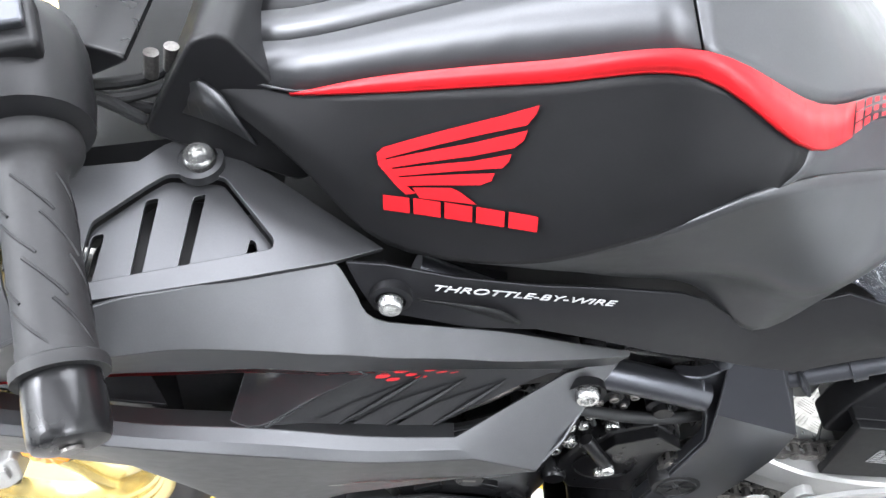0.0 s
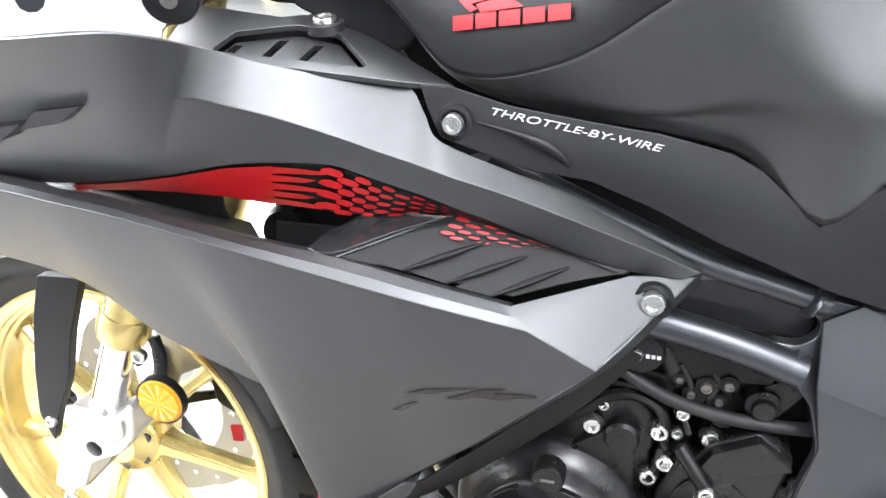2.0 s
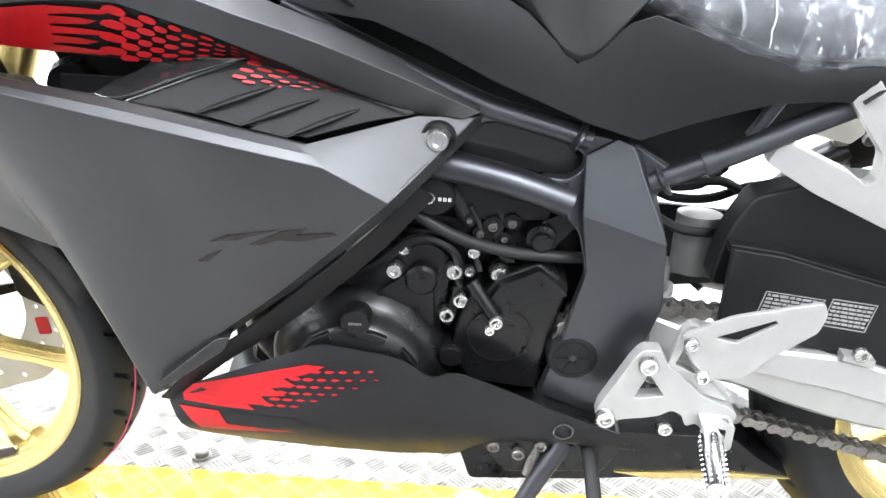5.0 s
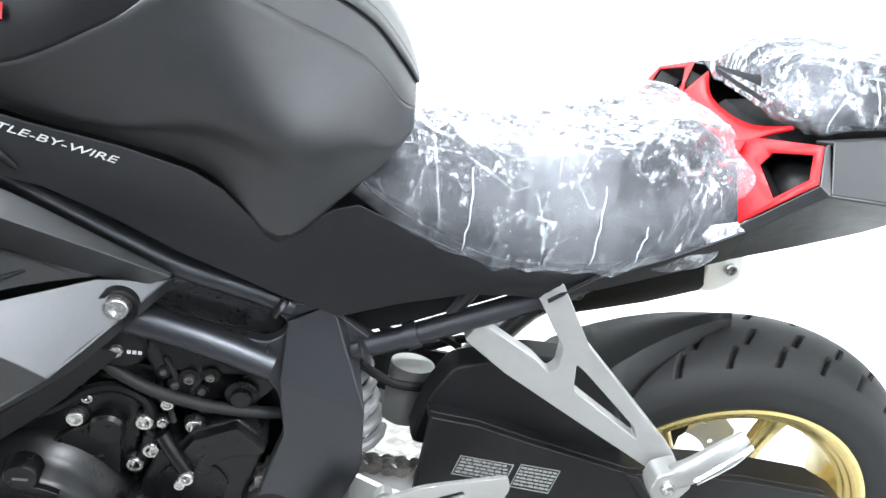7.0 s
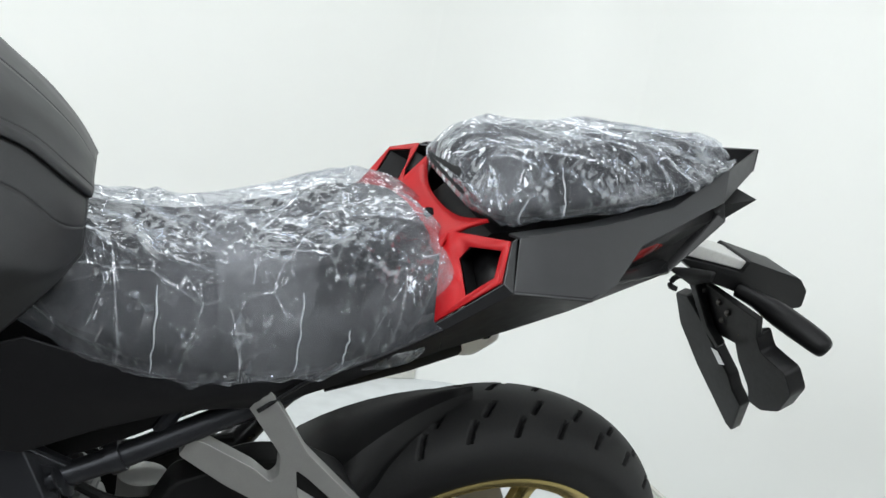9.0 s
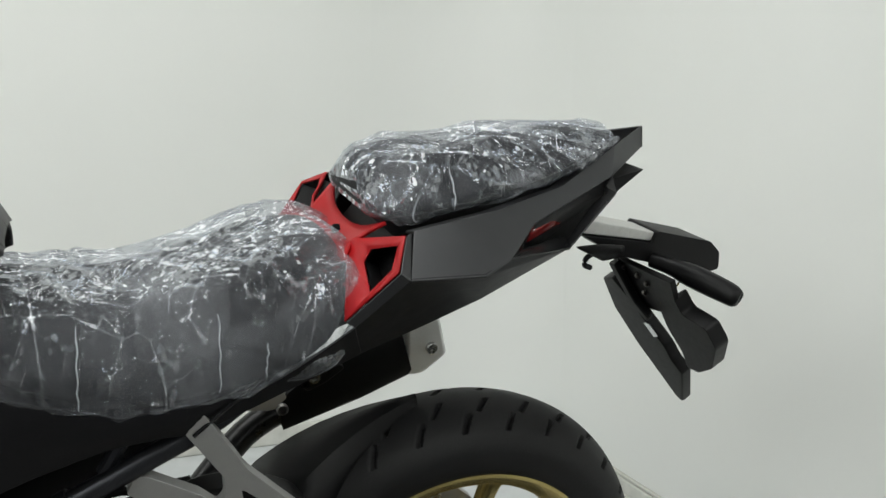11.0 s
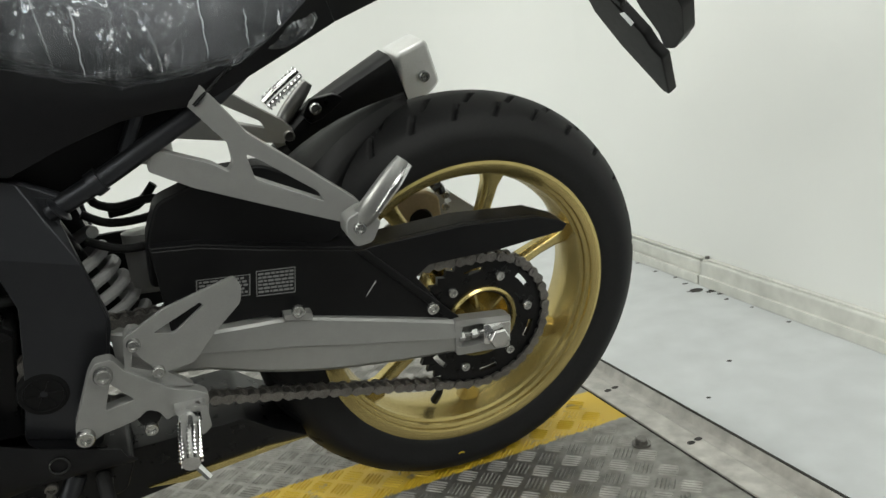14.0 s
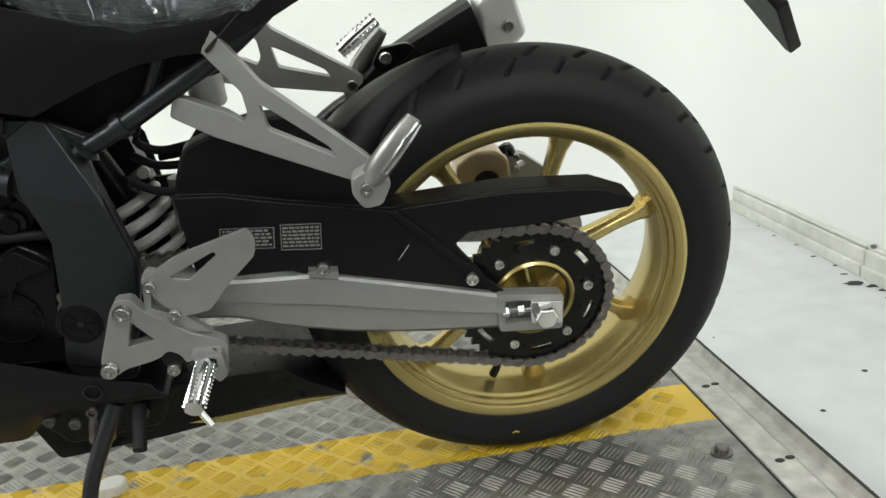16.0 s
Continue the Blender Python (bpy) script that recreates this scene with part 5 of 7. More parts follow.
for w, cols in ((wrap1, ((0.945, 0.735, 0.80), (1.065, 0.74, 0.81), (1.108, 0.748, 0.785))), (wrap2, ((1.30, 0.905, 0.945),))):
    sb = bmesh.new()
    sb.from_mesh(w.data)
    tree = BVHTree.FromBMesh(sb)
    sb.free()
    for x, z0, z1 in cols:
        pts = []
        for k in range(9):
            px_, pz_ = x + 0.0008 * math.sin(2.3 * k + 40 * x), z0 + (z1 - z0) * k / 8
            hit = tree.ray_cast(Vector((px_, -0.6, pz_)), Vector((0, 1, 0)))
            if hit[0]:
                pts.append(hit[0] + Vector((0, -0.0002, 0)))
        if len(pts) < 4:
            continue
        radii = [0.0003] + [0.0006 + 0.0002 * (k % 2) for k in range(len(pts) - 2)] + [0.0004]
        part("film_seam", tube(pts, radii, 6, 3), SEAM, w, "pale folded seam of the film")


# ---- frame, engine and brackets ----
frame_out = [(0.785, 0.640), (0.854, 0.629), (0.900, 0.600), (0.884, 0.578), (0.894, 0.532), (0.911, 0.452), (0.898, 0.400), (0.8675, 0.287), (0.816, 0.2915), (0.788, 0.3166), (0.8064, 0.3955), (0.8172, 0.457), (0.8239, 0.4864), (0.8128, 0.5311), (0.7903, 0.5566), (0.765, 0.566), (0.768, 0.590), (0.794, 0.5875), (0.8089, 0.598), (0.8085, 0.615), (0.790, 0.624)]
main_frame = part("main_frame", solid(fillet(frame_out, 0.009, 4), -0.094, -0.080, yfun=lambda x, z: -0.014 * max(0.0, min(1.0, (0.60 - z) / 0.12))), FRAMEPAINT, bike, "satin black steel frame", bevel=0.007, segments=3)
part("frame_tube", tube([(0.52, -0.10, 0.745), (0.60, -0.102, 0.709), (0.6725, -0.100, 0.6766), (0.7151, -0.096, 0.6586), (0.7593, -0.092, 0.6455), (0.812, -0.090, 0.630)], 0.0115, 18), FRAMEPAINT, main_frame)
part("frame_tube", tube([(0.55, -0.08, 0.612), (0.6493, -0.090, 0.5985), (0.6943, -0.094, 0.5925), (0.7457, -0.098, 0.5820), (0.800, -0.100, 0.565)], 0.0160, 18), FRAMEPAINT, main_frame)
part("frame_tube", tube([(0.690, -0.096, 0.645), (0.715, -0.097, 0.651), (0.745, -0.094, 0.648)], 0.006, 10), FRAMEPAINT, main_frame)
for x, z, a in ((0.800, 0.634, 25), (0.790, 0.570, 20), (0.888, 0.592, -35)):
    bm = bmesh.new()
    bmesh.ops.create_icosphere(bm, subdivisions=2, radius=1.0)
    for v in bm.verts:
        v.co = Vector((v.co.x * 0.0045, v.co.y * 0.017, v.co.z * 0.017)) * (1 + 0.2 * noise.noise(v.co * 4))
    bm.transform(Matrix.Translation((x, -0.096, z)) @ Matrix.Rotation(radians(a), 4, "Y"))
    part("weld_bead", bm, FRAMEPAINT, main_frame)
facets("frame_facet", dict(a=(0.8090, -0.098, 0.6164), b=(0.838, -0.096, 0.634), e=(0.853, -0.098, 0.629), r=(0.897, -0.124, 0.5354), q=(0.8105, -0.118, 0.560), g=(0.898, -0.078, 0.599), h=(0.886, -0.092, 0.577), s=(0.908, -0.1125, 0.4601), t=(0.896, -0.1125, 0.408), u=(0.866, -0.112, 0.300), v=(0.790, -0.112, 0.327), w=(0.8085, -0.1125, 0.405), x=(0.8235, -0.1125, 0.493)), ("a b r q", "b e r", "e g h r", "q r s x", "x s t w", "w t u v"), FRAMEPAINT, "satin black faceted face of the frame", 0.004, 0.0022)
part("frame_gusset", solid(fillet([(0.856, 0.629), (0.902, 0.603), (0.872, 0.584)], 0.003), -0.092, -0.086, [fillet([(0.864, 0.620), (0.889, 0.605), (0.872, 0.596)], 0.002)]), FRAMEPAINT, main_frame, bevel=0.0015)
part("inner_cover", solid([(0.56, 0.742), (0.66, 0.700), (0.78, 0.655), (0.86, 0.655), (0.86, 0.575), (0.76, 0.575), (0.62, 0.600), (0.52, 0.66)], -0.050, -0.040), PLASTIC, bike, "black inner cover behind the frame tubes")
part("airbox_side", solid(fillet([(0.672, 0.600), (0.690, 0.632), (0.735, 0.640), (0.790, 0.622), (0.812, 0.600), (0.806, 0.580), (0.74, 0.585)], 0.012), -0.072, -0.04), GLOSS, bike, "glossy black housing between the frame tubes", bevel=0.012, segments=4)
cap = part("frame_cap", lathe([(0.0, -0.112), (0.022, -0.114), (0.027, -0.113), (0.029, -0.109), (0.029, -0.09)], 40, (0.823, 0, 0.381), cap=False), PLASTIC, bike, "round black plastic frame cap")
part("cap_ring", ring([(0.020, -0.112), (0.021, -0.1155), (0.022, -0.1155), (0.023, -0.112)][::-1], 40, (0.823, 0, 0.381)), PLASTIC, cap)
for i in range(6):
    bm = bmesh.new()
    box(bm, (0.005, -0.1148, -0.001), (0.019, -0.112, 0.001), Matrix.Rotation(radians(60 * i), 4, "Y"))
    bm.transform(Matrix.Translation((0.823, 0, 0.381)))
    part("cap_spoke", bm, PLASTIC, cap)
part("main_frame", solid(fillet([(p[0], p[1]) for p in frame_out], 0.008, 2), 0.060, 0.09), FRAMEPAINT, bike, "satin black steel frame")
part("subframe_tube", tube([(0.870, -0.09, 0.585), (0.935, -0.092, 0.616), (1.010, -0.094, 0.657), (1.07, -0.097, 0.692), (1.125, -0.09, 0.735)], 0.0115, 14), FRAMEPAINT, bike, "satin black subframe tube")
part("subframe_tube", tube([(0.870, 0.09, 0.585), (1.010, 0.094, 0.657), (1.125, 0.09, 0.735)], 0.0115, 12), FRAMEPAINT, bike, "satin black subframe tube")
part("subframe_collar", tube([(0.925, -0.092, 0.611), (0.936, -0.092, 0.617)], 0.0145, 14, 1), FRAMEPAINT, bike)
part("subframe_brace", tube([(0.965, -0.085, 0.64), (0.99, -0.085, 0.69)], 0.008, 10), FRAMEPAINT, bike)

# inner black masses that close the view between the panels
part("airbox", solid([(0.40, 0.88), (0.47, 0.79), (0.60, 0.74), (0.78, 0.665), (0.86, 0.66), (0.93, 0.69), (1.06, 0.70), (1.10, 0.74), (0.86, 0.76), (0.80, 0.78), (0.70, 0.84), (0.50, 0.90)], -0.085, 0.085), PLASTIC, bike, "black airbox under the tank")
part("engine_block", solid([(0.44, 0.30), (0.46, 0.42), (0.55, 0.50), (0.60, 0.60), (0.80, 0.60), (0.84, 0.45), (0.84, 0.33), (0.76, 0.25), (0.50, 0.25)], -0.045, 0.09), ENGINE, bike, "black engine casting", bevel=0.008)
part("duct_backing", solid([(0.32, 0.70), (0.40, 0.74), (0.52, 0.72), (0.68, 0.67), (0.68, 0.64), (0.55, 0.60), (0.36, 0.64)], -0.128, -0.120), PLASTIC, bike, "black backing behind the louvre")

part("undertray", solid([(0.80, 0.62), (0.87, 0.580), (0.93, 0.603), (1.005, 0.642), (1.054, 0.668), (1.10, 0.697), (1.16, 0.738), (1.10, 0.745), (0.95, 0.70), (0.85, 0.68)], -0.058, 0.058), PLASTIC, bike, "black undertray below the seat", bevel=0.002)
part("panel_gap", tube([(1.107, -0.1225, 0.744), (1.074, -0.1225, 0.717), (1.043, -0.1225, 0.69)], 0.0022, 8), GLOSS, bike, "dark gap between the side covers")

# engine: generator cover
gen = part("generator_cover", lathe([(0.104, -0.05), (0.104, -0.078), (0.100, -0.088), (0.090, -0.098), (0.083, -0.106), (0.080, -0.118), (0.072, -0.126), (0.052, -0.130), (0.049, -0.124), (0.0, -0.122)], 72, (0.583, 0, 0.336), cap=False), ENGINE, bike, "round black generator cover")
for a0 in (20, 62, 112, 160):
    bm = bmesh.new()
    arc = [radians(a0 + 26 * i / 8) for i in range(9)]
    pts = [(0.583 + 0.076 * math.cos(a), 0.336 + 0.076 * math.sin(a)) for a in arc] + [(0.583 + 0.0665 * math.cos(a), 0.336 + 0.0665 * math.sin(a)) for a in arc[::-1]]
    solid(pts, -0.129, -0.120, bm=bm)
    part("cover_rib", bm, ENGINE, gen, bevel=0.001)
plug = part("cover_plug", lathe([(0.0165, -0.112), (0.0165, -0.129), (0.0145, -0.132), (0.0, -0.132)], 32, (0.585, 0, 0.4245), cap=False), ENGINE, gen, "black inspection plug")
part("plug_slot", solid([(0.578, 0.4225), (0.592, 0.4225), (0.592, 0.4255), (0.578, 0.4255)], -0.1326, -0.1316), STEEL, plug)
for i in range(5):
    part("emblem_bar", solid([(0.560 + 0.010 * i, 0.376), (0.567 + 0.010 * i, 0.376), (0.567 + 0.010 * i, 0.385), (0.560 + 0.010 * i, 0.385)], -0.1265, -0.12), ENGINE, gen)

# engine: left case with a rib and bosses
case = part("left_case", solid(fillet([(0.490, 0.345), (0.505, 0.390), (0.526, 0.420), (0.556, 0.440), (0.600, 0.463), (0.628, 0.487), (0.648, 0.498), (0.668, 0.494), (0.686, 0.476), (0.684, 0.45), (0.672, 0.36), (0.60, 0.33)], 0.012), -0.078, -0.045), ENGINE, bike, "black left crankcase cover", bevel=0.006, segments=3)
part("case_rib", solid(fillet([(0.598, 0.432), (0.645, 0.470), (0.664, 0.468), (0.668, 0.395), (0.655, 0.40)], 0.006), -0.088, -0.07), ENGINE, case, bevel=0.004)
part("case_boss", lathe([(0.0, -0.094), (0.015, -0.094), (0.018, -0.09), (0.018, -0.07)], 28, (0.652, 0, 0.457), cap=False), ENGINE, case)
part("case_flange", tube([(0.50, -0.080, 0.395), (0.53, -0.082, 0.432), (0.60, -0.084, 0.470), (0.635, -0.084, 0.500), (0.662, -0.084, 0.506), (0.688, -0.084, 0.49), (0.692, -0.084, 0.45), (0.682, -0.084, 0.40)], 0.006, 8), ENGINE, case)
spr_cover = part("sprocket_cover", solid(fillet([(0.707, 0.450), (0.722, 0.446), (0.735, 0.468), (0.753, 0.477), (0.777, 0.488), (0.796, 0.476), (0.812, 0.460), (0.806, 0.435), (0.799, 0.395), (0.792, 0.355), (0.790, 0.318), (0.710, 0.326), (0.690, 0.360), (0.690, 0.395)], 0.007), -0.094, -0.05), ENGINE, bike, "black front sprocket cover", bevel=0.005, segments=3)
part("cover_circle", ring([(0.0365, -0.093), (0.0365, -0.0965), (0.034, -0.0965), (0.034, -0.093)][::-1], 56, (0.741, 0, 0.393)), ENGINE, spr_cover)
part("cover_ledge", solid(fillet([(0.737, 0.466), (0.777, 0.486), (0.810, 0.458), (0.768, 0.446), (0.752, 0.420), (0.722, 0.438)], 0.004), -0.106, -0.09), ENGINE, spr_cover, bevel=0.004)
part("cover_boss", lathe([(0.0, -0.100), (0.012, -0.100), (0.0145, -0.096), (0.0145, -0.06)], 24, (0.688, 0, 0.362), cap=False), ENGINE, bike)
shift = part("gear_shaft", tube([(0.735, -0.11, 0.425), (0.722, -0.108, 0.445), (0.706, -0.10, 0.465)], 0.0075, 12), ENGINE, bike, "gear linkage joint")
bolt(shift, 0.735, -0.115, 0.425, 0.008)
bolt(shift, 0.729, -0.112, 0.412, 0.006)
for x, z, r in ((0.622, 0.466, 0.0092), (0.687, 0.469, 0.0092), (0.735, 0.469, 0.0088), (0.696, 0.433, 0.0095), (0.681, 0.412, 0.009), (0.707, 0.494, 0.007), (0.704, 0.469, 0.006), (0.527, 0.416, 0.0085), (0.673, 0.347, 0.0055), (0.690, 0.348, 0.005), (0.512, 0.39, 0.006), (0.632, 0.492, 0.006)):
    e = part("bolt_lug", lathe([(r * 1.25, -0.082), (r * 1.35, -0.05)], 20, (x, 0, z)), ENGINE, case)
    bolt(e, x, -0.086, z, r)
upper_eng = part("cylinder", solid(fillet([(0.55, 0.49), (0.61, 0.60), (0.80, 0.60), (0.80, 0.50), (0.70, 0.47)], 0.01), -0.062, 0.06), ENGINE, bike, "black finned cylinder block")
for i in range(5):
    part("cylinder_fin", solid([(0.585 + 0.01 * i, 0.51 + 0.018 * i), (0.69 + 0.01 * i, 0.50 + 0.018 * i), (0.69 + 0.01 * i, 0.505 + 0.018 * i), (0.585 + 0.01 * i, 0.515 + 0.018 * i)], -0.068, -0.05), ENGINE, upper_eng)
part("ecu_box", solid(fillet([(0.684, 0.572), (0.784, 0.552), (0.784, 0.532), (0.686, 0.528)], 0.005), -0.078, -0.05), PLASTIC, bike, "flat black box under the frame tube", bevel=0.003)
coil = part("ignition_sensor", lathe([(0.0, -0.094), (0.020, -0.094), (0.023, -0.09), (0.023, -0.06)], 28, (0.662, 0, 0.560), cap=False), PLASTIC, bike, "black sensor housing")
bolt(coil, 0.658, -0.098, 0.561, 0.0065)
for i in range(3):
    part("print_bar", solid([(0.667 + 0.005 * i, 0.556), (0.6705 + 0.005 * i, 0.556), (0.6705 + 0.005 * i, 0.560), (0.667 + 0.005 * i, 0.560)], -0.0946, -0.094), WHITE, coil, smooth=0)
part("coolant_hose", tube([(0.635, -0.08, 0.54), (0.665, -0.088, 0.524), (0.700, -0.09, 0.509), (0.745, -0.09, 0.499), (0.790, -0.088, 0.495), (0.826, -0.08, 0.491)], 0.0065, 12), RUBBER, bike, "black rubber breather hose")
part("hose", tube([(0.60, -0.06, 0.56), (0.64, -0.075, 0.575), (0.68, -0.075, 0.56), (0.70, -0.07, 0.52)], 0.009, 12), RUBBER, bike, "black rubber hose")
part("wire", tube([(0.70, -0.078, 0.545), (0.712, -0.08, 0.52), (0.705, -0.08, 0.50), (0.715, -0.085, 0.47)], 0.003, 8), RUBBER, bike)
part("wire", tube([(0.72, -0.07, 0.55), (0.735, -0.078, 0.53), (0.728, -0.08, 0.505), (0.74, -0.08, 0.485), (0.75, -0.075, 0.48)], 0.0035, 8), RUBBER, bike)
for x, z, r in ((0.725, 0.525, 0.010), (0.712, 0.515, 0.008), (0.745, 0.53, 0.009), (0.738, 0.51, 0.007), (0.70, 0.53, 0.006)):
    f = part("hose_clip", lathe([(r, -0.082), (r * 1.1, -0.06)], 14, (x, 0, z)), PLASTIC, bike)
    bolt(f, x, -0.084, z, r * 0.55, STEEL)
mount = part("engine_mount", lathe([(0.0, -0.094), (0.010, -0.094), (0.011, -0.088), (0.0165, -0.086), (0.0165, -0.06)], 24, (0.777, 0, 0.513), cap=False), ENGINE, bike, "engine mounting bolt in a black arm")
part("mount_arm", solid(fillet([(0.765, 0.500), (0.79, 0.495), (0.815, 0.53), (0.80, 0.545), (0.775, 0.53)], 0.006), -0.08, -0.065), ENGINE, mount, bevel=0.002)
part("front_mount", solid(fillet([(0.492, 0.36), (0.512, 0.42), (0.545, 0.432), (0.532, 0.362)], 0.006), -0.088, -0.07), ENGINE, bike, "black lower front engine bracket", bevel=0.003)
part("header_pipe", tube([(0.50, -0.03, 0.53), (0.45, -0.04, 0.45), (0.46, -0.03, 0.33), (0.52, -0.02, 0.24)], 0.02, 14), STEEL, bike, "steel exhaust header pipe")
part("water_pump_pipe", tube([(0.575, -0.062, 0.47), (0.60, -0.066, 0.50), (0.628, -0.062, 0.524)], 0.012, 12), STEEL, bike, "dull metal coolant pipe")

# belly pan with its red graphic
pan = [
    [(0.362, -0.112, 0.299), (0.44, -0.124, 0.342), (0.516, -0.135, 0.383), (0.547, -0.138, 0.398), (0.590, -0.139, 0.394), (0.636, -0.140, 0.386), (0.668, -0.138, 0.363), (0.697, -0.138, 0.370), (0.759, -0.135, 0.345), (0.811, -0.135, 0.322), (0.887, -0.130, 0.290)],
    [(0.363, -0.118, 0.286), (0.44, -0.132, 0.318), (0.51, -0.143, 0.345), (0.55, -0.146, 0.352), (0.59, -0.147, 0.350), (0.63, -0.146, 0.342), (0.665, -0.142, 0.330), (0.70, -0.142, 0.330), (0.759, -0.139, 0.318), (0.815, -0.137, 0.300), (0.892, -0.130, 0.276)],
    [(0.370, -0.114, 0.250), (0.44, -0.126, 0.262), (0.51, -0.132, 0.272), (0.55, -0.133, 0.272), (0.59, -0.132, 0.270), (0.63, -0.130, 0.268), (0.665, -0.128, 0.268), (0.70, -0.128, 0.270), (0.759, -0.130, 0.275), (0.815, -0.130, 0.272), (0.896, -0.126, 0.264)],
    [(0.380, -0.090, 0.217), (0.44, -0.095, 0.215), (0.51, -0.098, 0.213), (0.55, -0.098, 0.211), (0.59, -0.096, 0.208), (0.63, -0.094, 0.205), (0.665, -0.09, 0.204), (0.70, -0.09, 0.206), (0.73, -0.10, 0.235), (0.77, -0.115, 0.262), (0.80, -0.12, 0.268)],
]
belly = panel("belly_pan", pan, SHADEDPAINT, "matte gunmetal belly pan with red dot graphic", nv=3, nu=3)
panel("belly_floor", [[(0.380, -0.090, 0.217), (0.51, -0.098, 0.213), (0.665, -0.09, 0.204)], [(0.380, 0.0, 0.20), (0.51, 0.0, 0.195), (0.665, 0.0, 0.19)]], PAINT, "underside of the belly pan", nv=1, smooth_v=False)
bt = bmesh.new()
bt.from_mesh(belly.data)
BELLY = BVHTree.FromBMesh(bt)
bt.free()


def on_belly(name, outline, mat, parent, label="", cuts=2):
    ob = decal(name, outline, mat, parent, BELLY, cuts, label, off=0.0008)
    return ob


on_belly("red_graphic", [(0.381, 0.304), (0.394, 0.316), (0.504, 0.363), (0.533, 0.374), (0.553, 0.374), (0.532, 0.362), (0.506, 0.352), (0.520, 0.345), (0.490, 0.336), (0.508, 0.328), (0.478, 0.322), (0.488, 0.310), (0.460, 0.306), (0.469, 0.298), (0.421, 0.296), (0.382, 0.295)], RED, belly, "red part of the belly graphic", 3)
on_belly("red_graphic", [(0.375, 0.286), (0.424, 0.288), (0.430, 0.266), (0.513, 0.264), (0.522, 0.260), (0.394, 0.247)], RED, belly, "lower red part of the belly graphic", 3)
on_belly("belly_slot", fillet([(0.428, 0.290), (0.516, 0.289), (0.557, 0.264), (0.529, 0.258), (0.432, 0.267)], 0.003), PLASTIC, belly, "black slot in the belly pan", 2)
for j in range(6):
    for i in range(7 - abs(j - 1)):
        cx = 0.528 + 0.0150 * i - 0.0085 * j
        cz = 0.3655 - 0.0112 * j + 0.0012 * i
        r = 0.0062 * (1 - 0.105 * i)
        on_belly("red_dash", [(cx + r * p, cz + 0.45 * r * q) for p, q in ((-1.2, -0.3), (-0.4, 0.8), (0.6, 0.9), (1.2, 0.3), (0.4, -0.8), (-0.6, -0.9))], RED, belly, cuts=1)
part("belly_hole", lathe([(0.0, -0.130), (0.0095, -0.130), (0.0095, -0.139), (0.012, -0.139), (0.012, -0.13)], 24, (0.820, 0, 0.297), cap=False), GLOSS, belly)
lt = bmesh.new()
lt.from_mesh(low_fairing.data)
LOWF = BVHTree.FromBMesh(lt)
lt.free()
EMBLEM = material("dark_maroon_print", (0.030, 0.024, 0.025), 0.22, 0.6, 0.2, 300)
for shape in ([(0.461, 0.549), (0.481, 0.559), (0.53, 0.567), (0.499, 0.558), (0.487, 0.553)],
              [(0.498, 0.548), (0.53, 0.565), (0.554, 0.569), (0.541, 0.561), (0.595, 0.565), (0.547, 0.553), (0.525, 0.554), (0.509, 0.548)],
              [(0.445, 0.523), (0.459, 0.533), (0.473, 0.54), (0.455, 0.523)]):
    decal("emblem_bar", shape, EMBLEM, low_fairing, LOWF, 2, "faint dark emblem shape", off=0.0008)

# silver brackets
lean_y = lambda x, z: 0.030 - 0.42 * (x - 0.985)
peg_out = fillet([(1.030, 0.712), (1.052, 0.712), (1.093, 0.655), (1.195, 0.574), (1.208, 0.556), (1.188, 0.543), (1.110, 0.568), (1.029, 0.595), (1.002, 0.608), (0.984, 0.617), (0.992, 0.638), (1.003, 0.639), (1.051, 0.623), (1.067, 0.612), (1.073, 0.622), (1.071, 0.645), (1.035, 0.690)], 0.004)
peg_hole = fillet([(1.087, 0.633), (1.099, 0.626), (1.155, 0.586), (1.162, 0.573), (1.093, 0.603)], 0.004)
for s in (1, -1):
    br = part("peg_bracket", solid(peg_out, -0.124 * s, -0.108 * s, [peg_hole], yfun=lambda x, z, s=s: s * lean_y(x, z)), SILVER, bike, "silver cast passenger peg bracket", bevel=0.005, segments=3)
    peg = [(1.192, -0.198 * s, 0.556), (1.204, -0.205 * s, 0.572), (1.228, -0.206 * s, 0.600), (1.245, -0.204 * s, 0.620)]
    pg = part("passenger_peg", tube(peg, [0.012, 0.0135, 0.0125, 0.008], 12, flat=0.75), CAST, br, "folded silver passenger foot peg", smooth=40)
    part("peg_ridge", tube([(x + 0.004, y - 0.010 * s, z - 0.004) for x, y, z in peg[1:]], [0.0035, 0.0045, 0.003], 8), CHROME, pg)
    part("peg_joint", solid(fillet([(1.174, 0.562), (1.195, 0.572), (1.215, 0.552), (1.203, 0.528), (1.183, 0.526), (1.172, 0.545)], 0.005), -0.206 * s, -0.182 * s), SILVER, br, bevel=0.002)
    bolt(br, 1.188, -0.208 * s, 0.550, 0.007, side=-s)
hang_out = fillet([(0.877, 0.417), (0.886, 0.430), (0.904, 0.430), (0.914, 0.411), (0.926, 0.402), (0.960, 0.372), (0.987, 0.361), (0.998, 0.352), (0.993, 0.322), (0.975, 0.318), (0.956, 0.337), (0.946, 0.331), (0.940, 0.346), (0.928, 0.353), (0.916, 0.344), (0.900, 0.340), (0.876, 0.336), (0.861, 0.328), (0.848, 0.337), (0.850, 0.353)], 0.005)
hang_hole = fillet([(0.896, 0.400), (0.917, 0.371), (0.885, 0.366)], 0.003)
hanger = part("footpeg_hanger", solid(hang_out, -0.156, -0.140, [hang_hole]), SILVER, bike, "silver cast rider footpeg hanger", bevel=0.003)
